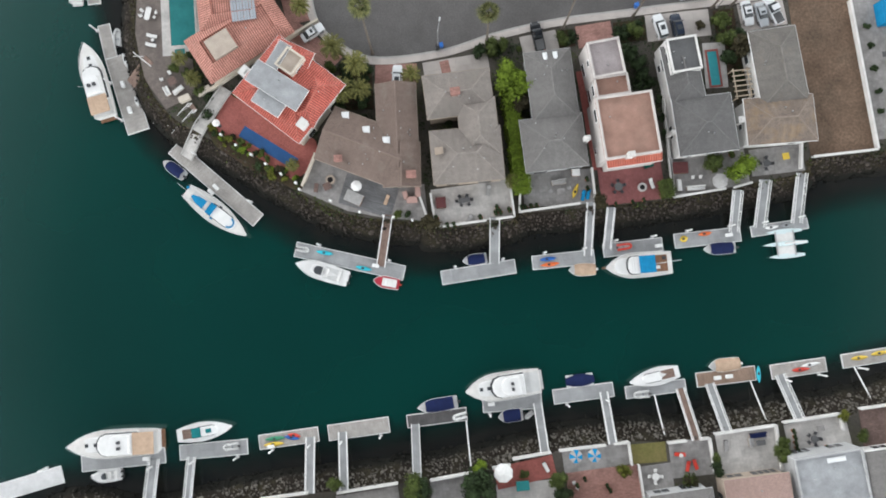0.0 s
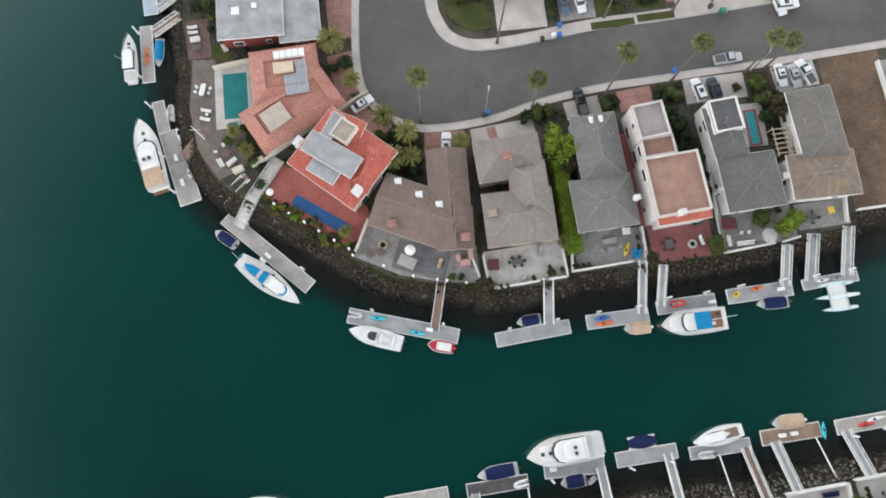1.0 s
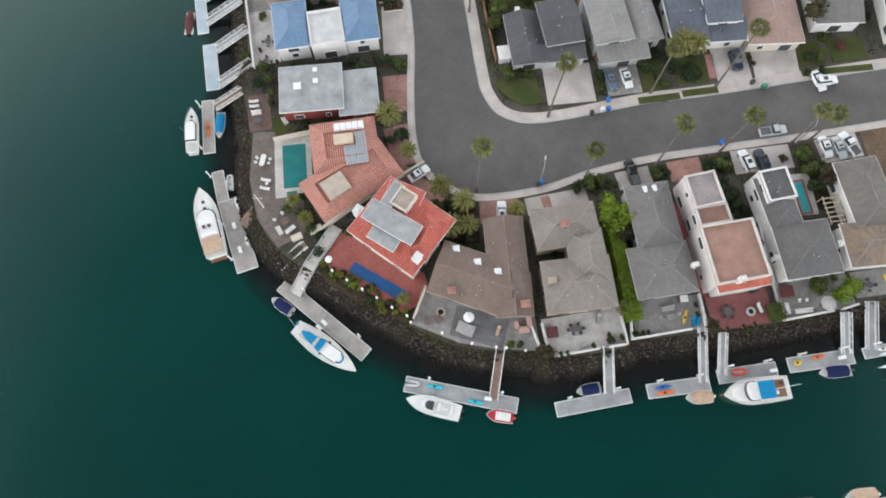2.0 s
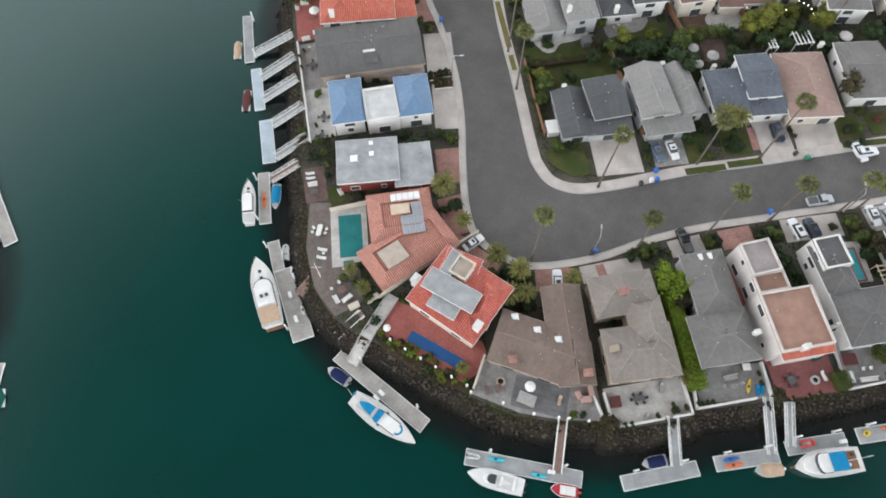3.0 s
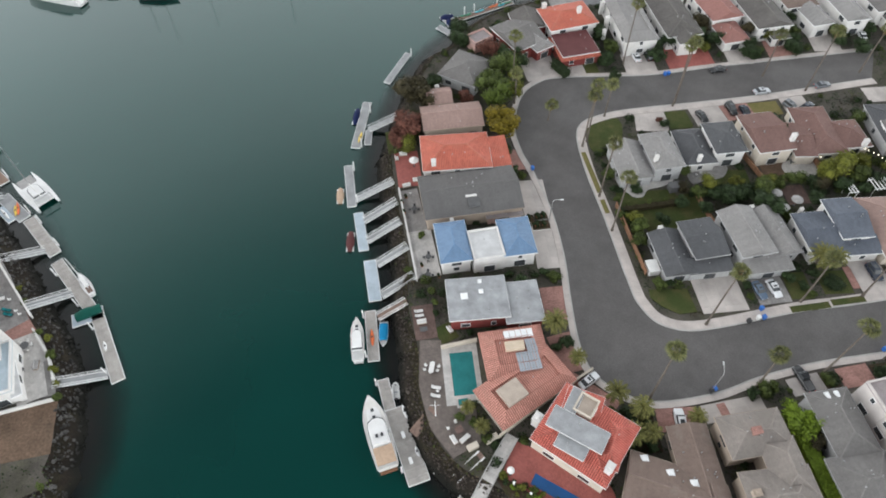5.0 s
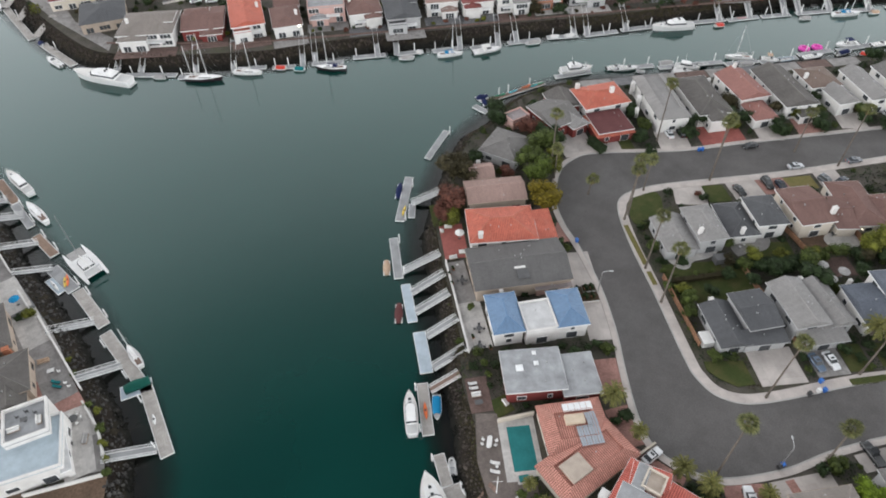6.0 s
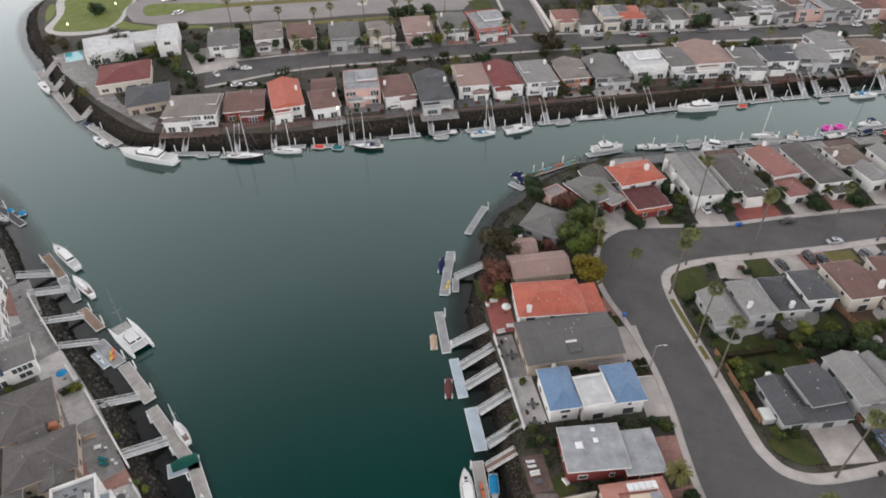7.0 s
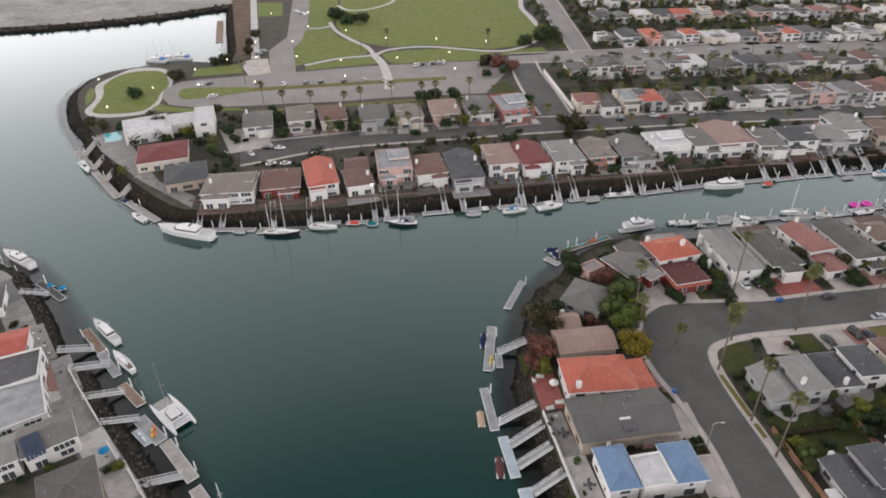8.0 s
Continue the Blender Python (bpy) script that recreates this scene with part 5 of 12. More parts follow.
# ---- south side of the point, west to east
h, hv = house("low house with pink clay tile slopes round a flat roof", CREAM, [
    (-40.1, 53.8, 12.8, 11.0, 7.9, 3.2, "mansard", 1.2, T_PINK),
    (-38.7, 47.1, 17.7, 9.5, 33.7, 3.0, "mansard", 1.3, T_PINK)], seed=1, vents=2)
roof_panels(h, hv, -37.7, 51.5, 4.4, 4.1, 9.0, 7.3, 4, 1)
roof_panels(h, hv, -37.0, 54.9, 2.1, 2.8, 11.4, 7.3, 2, 1)
roof_panels(h, hv, -39.3, 57.4, 5.8, 1.8, 6.9, 7.3, 5, 1, SKYLIGHT)
roof_piece(h, hv, "roof_box", BEIGE, -40.2, 54.6, 3.7, 1.9, 5.7, 7.0, 0.9, "beige roof housing")
roof_piece(h, hv, "roof_deck", FLATBEIGE, -41.4, 45.0, 4.6, 4.0, 34.2, 7.0, 0.75, "beige flat roof panel")
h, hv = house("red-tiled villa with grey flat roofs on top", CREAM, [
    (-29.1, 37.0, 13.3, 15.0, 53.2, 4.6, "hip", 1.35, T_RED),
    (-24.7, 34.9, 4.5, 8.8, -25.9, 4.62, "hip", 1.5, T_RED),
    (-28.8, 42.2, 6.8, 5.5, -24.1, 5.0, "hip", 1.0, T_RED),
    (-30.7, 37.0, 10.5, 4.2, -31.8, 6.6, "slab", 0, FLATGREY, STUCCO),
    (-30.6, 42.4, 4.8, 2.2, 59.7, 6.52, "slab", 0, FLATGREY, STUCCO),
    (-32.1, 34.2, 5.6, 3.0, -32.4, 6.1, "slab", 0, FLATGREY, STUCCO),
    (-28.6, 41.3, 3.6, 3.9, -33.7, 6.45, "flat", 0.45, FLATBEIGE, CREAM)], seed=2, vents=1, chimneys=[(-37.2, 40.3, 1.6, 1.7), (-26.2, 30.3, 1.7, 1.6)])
h, hv = house("rambling house with a weathered brown shingle roof", TANWALL, [
    (-10.0, 30.9, 7.3, 15.5, 3.3, 3.2, "gabley", 1.5, R_BROWN),
    (-16.1, 27.1, 14.6, 10.1, -20.4, 3.1, "gablex", 1.9, R_BROWN),
    (-9.1, 23.9, 6.7, 7.9, 1.8, 3.15, "gabley", 1.5, R_BROWN)], seed=3, vents=7,
    chimneys=[(-20.2, 24.7, 0.8, 1.3, BRICKPINK), (-7.3, 21.9, 1.1, 1.5, BRICKPINK)], skylights=[(-19.2, 32.6), (-15.4, 29.9), (-11.8, 28.0)])
h, hv = house("two-storey house with a taupe hipped roof", TANWALL, [
    (0.8, 36.3, 11.9, 7.9, 8.0, 4.8, "hip", 1.6, R_TAUPE),
    (2.4, 25.4, 12.5, 9.6, 5.6, 4.7, "hipx", 1.8, R_TAUPE),
    (4.4, 30.3, 6.8, 10.4, 6.4, 4.75, "hipy", 2.2, R_TAUPE)], seed=4, vents=5, chimneys=[(0.2, 36.0, 0.8, 1.5, BRICKPINK), (-2.5, 25.8, 0.8, 1.3, TANWALL)])
h, hv = house("long house with a plain grey hipped roof", GREYWALL, [
    (17.3, 38.2, 8.3, 12.6, 7.7, 4.2, "hip", 1.7, R_GREY),
    (17.7, 27.8, 11.1, 9.5, 7.7, 4.25, "hip", 1.9, R_GREY)], seed=5, vents=5, chimneys=[(23.2, 28.3, 1.6, 1.0)], skylights=[(16.1, 43.0, 0.6, 1.4), (17.9, 43.2, 0.6, 1.4)])
h, hv = house("white three-level house with flat brown roofs", OFFWHITE, [
    (30.1, 30.4, 9.8, 10.9, 9.0, 6.6, "flat", 0.5, FLATBROWN),
    (26.4, 42.3, 5.7, 6.4, 11.4, 6.4, "flat", 0.5, FLATPINK),
    (27.6, 37.6, 6.0, 3.6, 9.6, 5.7, "flat", 0.5, FLATBROWN),
    (31.5, 24.6, 9.6, 1.5, 8.8, 5.2, "shed", 0.6, T_ORANGE)], seed=6, vents=1, chimneys=[(30.3, 25.1, 1.2, 1.1)])
h, hv = house("grey-roofed two-storey house with a white-rimmed roof deck", STUCCO, [
    (44.1, 31.1, 10.5, 10.2, 7.6, 4.9, "hipx", 1.7, R_MID),
    (40.4, 40.3, 6.2, 10.6, 10.7, 4.8, "hipy", 1.5, R_MID),
    (40.1, 43.2, 5.3, 6.1, 10.2, 6.2, "flat", 0.35, FLATDARK)], seed=7, vents=2, chimneys=[(38.8, 29.9, 1.8, 0.8), (50.9, 32.2, 1.6, 1.1)])
h, hv = house("two-storey house with a stained grey gabled roof", STUCCO, [
    (57.4, 41.7, 8.5, 14.0, 9.1, 4.6, "hipy", 1.8, R_STAIN),
    (57.5, 32.2, 12.3, 8.4, 4.9, 4.5, "hipx", 1.7, R_RUST)], seed=8, vents=2, chimneys=[(51.2, 32.4, 1.4, 1.2)])
house("white flat-roofed house beyond the dirt lot", STUCCO, [(90.0, 46.0, 10.2, 13.3, 7.4, 5.2, "flat", 0.4, FLATBLUE), (91.2, 34.4, 10.6, 9.9, 9.3, 5.0, "flat", 0.4, FLATGREY)], seed=9)
# ---- west side of the point, south to north
house("dark red house with grey flat roofs", REDWALL, [
    (-46.9, 65.9, 12.4, 10.1, 4.3, 4.3, "slab", 0, FLATGREY),
    (-37.8, 65.3, 7.9, 9.8, 6.0, 3.6, "slab", 0, FLATGREY)], seed=11, skylights=[(-49.6, 66.3, 1.3, 1.3), (-46.1, 67.4, 0.8, 0.8), (-46.3, 69.9, 0.7, 0.7)])
h, hv = house("white house with two pale blue pyramid roofs", STUCCO, [
    (-51.6, 80.2, 7.0, 11.1, 8.1, 4.7, "hip", 1.9, R_BLUE),
    (-37.7, 81.4, 7.3, 10.3, 7.4, 4.7, "hip", 1.9, R_BLUE),
    (-44.4, 79.4, 6.9, 8.0, 9.6, 4.6, "flat", 0.5, FLATWHITE)], seed=12, vents=0)
h, hv = house("house with a long charcoal gabled roof", TANWALL, [
    (-47.3, 94.9, 22.8, 13.5, 8.5, 4.3, "gablex", 2.1, R_MID),
    (-39.7, 90.3, 8.6, 3.5, 7.4, 2.6, "slab", 0, FLATPINK, PINKWALL)], seed=13, vents=8, chimneys=[(-51.7, 86.9, 1.5, 0.8)])
# no opening is cut: a dark box carries the shade of the roof notch
roof_piece(h, hv, "recess_shade_box", FLATDARK, -46.6, 91.2, 2.6, 3.2, 8.5, 8.0, 0.5, "solid dark box standing in for a shaded roof recess")
roof_piece(h, hv, "well_wall", STUCCO, -47.2, 92.9, 2.6, 1.3, 8.5, 8.0, 0.75, "white stuccoed upstand")
h, hv = house("white villa with an orange barrel-tile roof", STUCCO, [
    (-50.3, 107.7, 16.7, 12.1, 4.0, 4.8, "hipx", 2.2, T_ORANGE),
    (-40.1, 107.3, 5.5, 10.1, 8.3, 4.1, "shed", 1.0, T_ORANGE)], seed=14, chimneys=[(-55.6, 102.7, 1.5, 1.1)])
house("long house with a pinkish brown roof", TANWALL, [
    (-50.9, 120.9, 15.5, 9.2, 6.7, 4.3, "gablex", 1.6, R_PINKISH),
    (-54.1, 129.0, 6.8, 6.5, 7.0, 4.0, "gablex", 1.4, R_PINKISH)], seed=15, chimneys=[(-54.6, 133.2, 1.4, 1.0)])
house("grey-green hipped house under trees", GREYWALL, [
    (-46.2, 141.2, 11.7, 12.3, -30.6, 3.5, "hip", 2.0, R_GREY)], seed=16)
house("rambling grey house with dark red walls", REDWALL, [
    (-30.8, 155.7, 10.7, 13.6, 31.0, 4.1, "gablex", 1.9, R_GREY),
    (-25.6, 152.6, 6.2, 8.0, 31.0, 3.5, "gabley", 1.5, R_LIGHT),
    (-27.5, 162.7, 9.7, 8.8, 11.4, 4.0, "gabley", 1.8, R_SLATE),
    (-42.0, 155.8, 6.4, 4.8, 32.2, 3.2, "flat", 0.4, FLATPINK, PINKWALL)], seed=17)
house("white house with orange tile roof and maroon deck", STUCCO, [
    (-16.0, 162.7, 14.9, 11.7, 15.5, 5.0, "hip", 1.8, T_ORANGE),
    # dark red walls: shade of the opening under the deck, put into their colour
    (-15.1, 151.2, 11.9, 11.6, 12.9, 2.7, "mansard", 0.95, T_ORANGE, REDWALL),
    (-15.1, 151.2, 11.0, 10.7, 12.9, 3.72, "slab", 0, FLATMAROON, T_ORANGE)], seed=18, chimneys=[(-12.9, 162.2, 1.5, 1.2), (-22.5, 166.2, 1.5, 1.2)])
house("tall white house with grey flat-topped roof", STUCCO, [
    (2.1, 161.6, 10.0, 23.9, 7.1, 5.2, "mansard", 1.6, R_LIGHT)], seed=19, chimneys=[(-4.5, 169.0, 2.6, 1.2), (-4.3, 161.4, 2.6, 1.2), (-5.9, 156.3, 1.8, 1.0)])
house("white house with a dark grey hipped roof", STUCCO, [
    (15.1, 162.6, 10.7, 20.4, 8.7, 4.6, "hip", 1.8, R_SLATE),
    (17.0, 151.6, 6.6, 4.4, 8.7, 4.3, "gabley", 1.5, R_SLATE)], seed=20, chimneys=[(20.2, 172.0, 1.6, 1.0)])
house("white house with a red-brown roof", STUCCO, [
    (28.8, 167.4, 10.3, 15.6, 14.0, 5.0, "gabley", 2.0, R_ROSE),
    (30.6, 156.2, 8.0, 10.1, 11.0, 3.2, "hip", 1.4, R_ROSE)], seed=21, chimneys=[(28.0, 174.3, 1.4, 1.0)])
house("white house with a charcoal gabled roof", STUCCO, [
    (41.5, 166.3, 11.0, 21.6, 9.8, 4.8, "gabley", 2.1, R_SLATE),
    (44.6, 154.8, 5.8, 4.0, 9.8, 2.8, "shed", 0.5, R_SLATE)], seed=22, vents=4)
house("white house with brown and grey roofs", STUCCO, [
    (53.6, 170.6, 10.5, 11.2, 9.4, 5.0, "hipy", 1.7, R_BROWN),
    (57.0, 161.6, 7.0, 9.4, 13.0, 4.4, "gabley", 1.8, R_LIGHT)], seed=23, chimneys=[(49.2, 169.8, 1.5, 1.0)])
house("white house with an arched grey roof", STUCCO, [
    (66.6, 166.2, 7.6, 17.5, 8.7, 5.3, "gabley", 1.6, R_LIGHT)], seed=24)
house("white two-storey house with a stepped grey roof", STUCCO, [(79.5, 170.0, 11.0, 15.0, 9.0, 5.0, "gabley", 1.9, R_GREY), (81.5, 160.5, 7.5, 6.0, 9.0, 3.2, "hip", 1.2, R_GREY)], seed=26)
# ---- the block inside the bend: northern row, then southern row
house("light grey house with split gabled roofs", GREYWALL, [
    (-8.0, 105.0, 8.2, 12.2, 6.7, 3.3, "gabley", 1.8, R_LIGHT),
    (-0.5, 106.8, 7.6, 12.2, 8.6, 4.9, "hipy", 1.7, R_LIGHT)], seed=31, vents=4, chimneys=[(-2.8, 102.8, 1.6, 0.9)])
house("charcoal-roofed house with a white gable", STUCCO, [
    (8.6, 109.5, 8.0, 12.1, 5.4, 3.2, "hip", 1.7, R_DARK),
    (15.8, 110.7, 8.0, 10.7, 5.8, 5.0, "hipx", 1.7, R_DARK)], seed=32, vents=3, chimneys=[(8.3, 104.2, 1.7, 0.9)])
house("cream two-storey house with a red-brown roof", CREAM, [
    (26.5, 112.3, 9.2, 13.6, 8.3, 5.0, "gablex", 1.7, R_BROWNRED),
    (35.2, 111.4, 5.6, 12.1, -0.9, 3.2, "gablex", 1.3, R_BROWNRED)], seed=33, chimneys=[(31.4, 108.6, 1.9, 1.1)])
house("low house with a broad reddish brown hipped roof", CREAM, [
    (41.0, 114.7, 9.4, 16.9, 1.7, 3.2, "hipy", 1.7, R_BROWNRED),
    (48.4, 113.1, 7.5, 9.7, 4.6, 3.15, "hipx", 1.5, R_BROWNRED)], seed=34, chimneys=[(50.1, 108.7, 1.8, 1.1)])
house("low house with a broad charcoal roof", GREYWALL, [(64.4, 115.4, 17.1, 15.9, -1.1, 3.4, "hipx", 1.9, R_DARK), (69.2, 123.8, 8.9, 7.0, -0.3, 3.2, "gabley", 1.4, R_DARK)], seed=35, vents=4)
patch("driveway", DRIVE, 70.7, 131.6, 18.9, 5.8, 3.1, "wide pale concrete driveway with parked cars", "driveway", 0.08)
house("grey-roofed two-storey house", STUCCO, [(61.1, 109.1, 9.8, 13.2, -3.1, 4.8, "hip", 1.7, R_GREY)], seed=36)
house("pale house with a brown roof", CREAM, [(75.8, 111.3, 11.2, 13.7, -3.7, 4.0, "hip", 1.7, R_TAUPE)], seed=37)
house("house with overlapping charcoal gables", GREYWALL, [
    (-4.1, 77.4, 7.0, 12.1, 7.2, 3.0, "gabley", 1.4, R_DARK),
    (3.0, 80.2, 7.9, 10.5, 9.8, 4.4, "gablex", 1.3, R_DARK),
    (3.2, 73.9, 9.7, 3.9, 5.8, 2.9, "shed", 0.7, R_DARK)], seed=41, vents=4, chimneys=[(-5.5, 83.5, 1.7, 0.9)])
house("two-storey house with light grey gables", GREYWALL, [
    (12.6, 81.4, 8.1, 13.1, 9.6, 5.0, "gabley", 1.5, R_LIGHT),
    (19.9, 82.6, 6.0, 13.3, 10.6, 3.5, "gabley", 1.3, R_LIGHT),
    (15.6, 74.3, 10.4, 4.9, 7.5, 2.9, "shed", 0.8, R_LIGHT)], seed=42, vents=3, chimneys=[(16.4, 89.1, 1.6, 0.9)])
house("slate-blue gabled house with white gable ends", STUCCO, [
    (28.9, 81.5, 7.5, 12.1, 5.0, 3.6, "gablex", 1.9, R_NAVY),
    (35.7, 84.5, 7.2, 11.3, 4.2, 5.2, "gablex", 1.8, R_NAVY),
    (34.0, 78.0, 14.4, 4.7, 3.4, 3.2, "shed", 0.9, R_NAVY)], seed=43, chimneys=[(27.7, 88.5, 1.2, 0.8)])
house("low house with a broad pinkish brown roof", CREAM, [
    (46.6, 83.4, 11.4, 16.9, 1.5, 3.4, "hipy", 1.9, R_PINKISH)], seed=44, vents=4, chimneys=[(52.6, 94.1, 1.2, 0.9)])
house("grey-roofed house with a white gable end", STUCCO, [
    (60.3, 86.9, 10.1, 15.0, 1.4, 3.6, "gablex", 1.9, R_GREY)], seed=45, vents=3)
house("low house with a dark grey roof", STUCCO, [(76.1, 83.9, 11.1, 15.7, -0.2, 3.6, "hip", 1.9, R_DARK)], seed=46)
# ---- west shore
h, hv = house("white modern house with pale blue roof decks", STUCCO, [
    (-144.4, 55.4, 7.9, 7.8, 24.6, 5.6, "flat", 0.9, FLATGREY),
    (-142.8, 50.4, 12.5, 11.6, 20.3, 4.4, "flat", 0.6, FLATBLUE),
    (-136.7, 50.7, 1.9, 9.5, 29.7, 3.3, "slab", 0, FLATWHITE)], seed=51, vents=0)
house("grey hipped house with a red chimney stack", TANWALL, [(-156.1, 65.5, 13.3, 11.2, 26.1, 4.2, "hipx", 2.0, R_SLATE), (-151.8, 62.4, 6.4, 7.2, 26.1, 3.6, "gabley", 1.5, R_SLATE), (-164.6, 76.8, 11.6, 14.2, 31.9, 4.2, "hipx", 1.9, R_SLATE), (-160.5, 71.0, 5.2, 6.0, 31.9, 3.9, "gablex", 1.3, R_SLATE)], seed=52, chimneys=[(-157.1, 73.1, 2.0, 1.3, RUSTWALL)])
h, hv = house("cream house with dark solar panels", STUCCO, [(-176.3, 91.1, 11.3, 9.8, 34.1, 5.0, "gablex", 1.8, R_GREY), (-185.9, 85.0, 11.3, 9.2, 30.9, 5.0, "gablex", 1.8, R_LIGHT)], seed=53, far=True)
roof_panels(h, hv, -176.6, 86.5, 3.8, 6.0, 40.4, 9.2, 5, 2, DARKSOLAR, 22)
house("grey flat-roofed house", STUCCO, [(-189.0, 100.3, 12.8, 15.5, 32.4, 4.8, "flat", 0.4, FLATGREY)], seed=54, far=True)
house("white house with a rounded dark flat roof", STUCCO, [(-197.0, 111.4, 14.8, 12.6, 23.8, 4.8, "flat", 0.5, FLATDARK)], seed=55, far=True)
house("house with a red tile roof", STUCCO, [(-204.9, 120.9, 14.0, 11.9, 23.1, 4.8, "gablex", 1.5, T_RED)], seed=56, far=True)
house("low grey house at the water", STUCCO, [(-223.1, 142.4, 12.2, 12.2, 25.1, 3.6, "hip", 1.5, R_SLATE)], seed=57, far=True)
house("grey-roofed house by the dirt lot", GREYWALL, [(-159.5, 50.6, 12.4, 12.8, 24.6, 4.0, "hip", 1.9, R_SLATE)], seed=58, far=True)
# ---- south shore (seen from above)
house("brown gabled house", TANWALL, [(52.2, -33.7, 11.2, 9.2, 7.8, 4.6, "hip", 1.9, R_PINKISH)], seed=61, far=True)
house("grey flat-roofed house with a dark skylight strip", GREYWALL, [(64.5, -30.3, 11.8, 10.3, 9.7, 4.6, "flat", 0.3, FLATGREY)], seed=62, far=True, skylights=[(65.1, -26.2, 3.0, 0.6)])
house("white gabled house", STUCCO, [(75.1, -29.7, 8.9, 10.8, 8.2, 4.6, "gabley", 1.9, R_GREY)], seed=63, far=True)
house("grey hipped house", GREYWALL, [(39.5, -36.4, 10.7, 9.2, 8.5, 4.6, "hip", 1.9, R_GREY)], seed=64, far=True)
house("low brown house", TANWALL, [(26.3, -39.6, 12.4, 9.7, 4.8, 4.6, "hip", 1.9, R_BROWN)], seed=65, far=True)
house("grey-roofed house", GREYWALL, [(7.8, -40.4, 21.9, 9.0, 4.2, 4.6, "hip", 1.9, R_TAUPE)], seed=66, far=True)
house("flat-roofed pale house", STUCCO, [(-18.4, -40.3, 24.5, 9.9, 1.4, 4.6, "flat", 0.4, FLATGREY)], seed=67, far=True)
# ---- north shore: the waterfront row, west to east
house("round maroon-roofed house", CREAM, [(-207.5, 246.3, 20.8, 20.5, 17.8, 4.2, "hip", 2.2, R_MAROON)], seed=71, far=True, rows="SW", group="north shore houses")
house("dark-roofed round house", TANWALL, [(-190.9, 226.3, 16.5, 18.6, 20.3, 3.8, "hip", 2.2, R_DARK)], seed=72, far=True, rows="SW", group="north shore houses")
house("white modern house with blue deck", STUCCO, [(-226.1, 276.3, 20.3, 21.6, 25.9, 4.4, "flat", 0.4, FLATWHITE), (-212.9, 284.1, 13.9, 14.0, 16.8, 4.2, "flat", 0.4, FLATWHITE), (-200.4, 281.7, 8.8, 20.1, 16.4, 7.0, "flat", 0.4, FLATWHITE)], seed=73, far=True, rows="SW", group="north shore houses", vents=0)
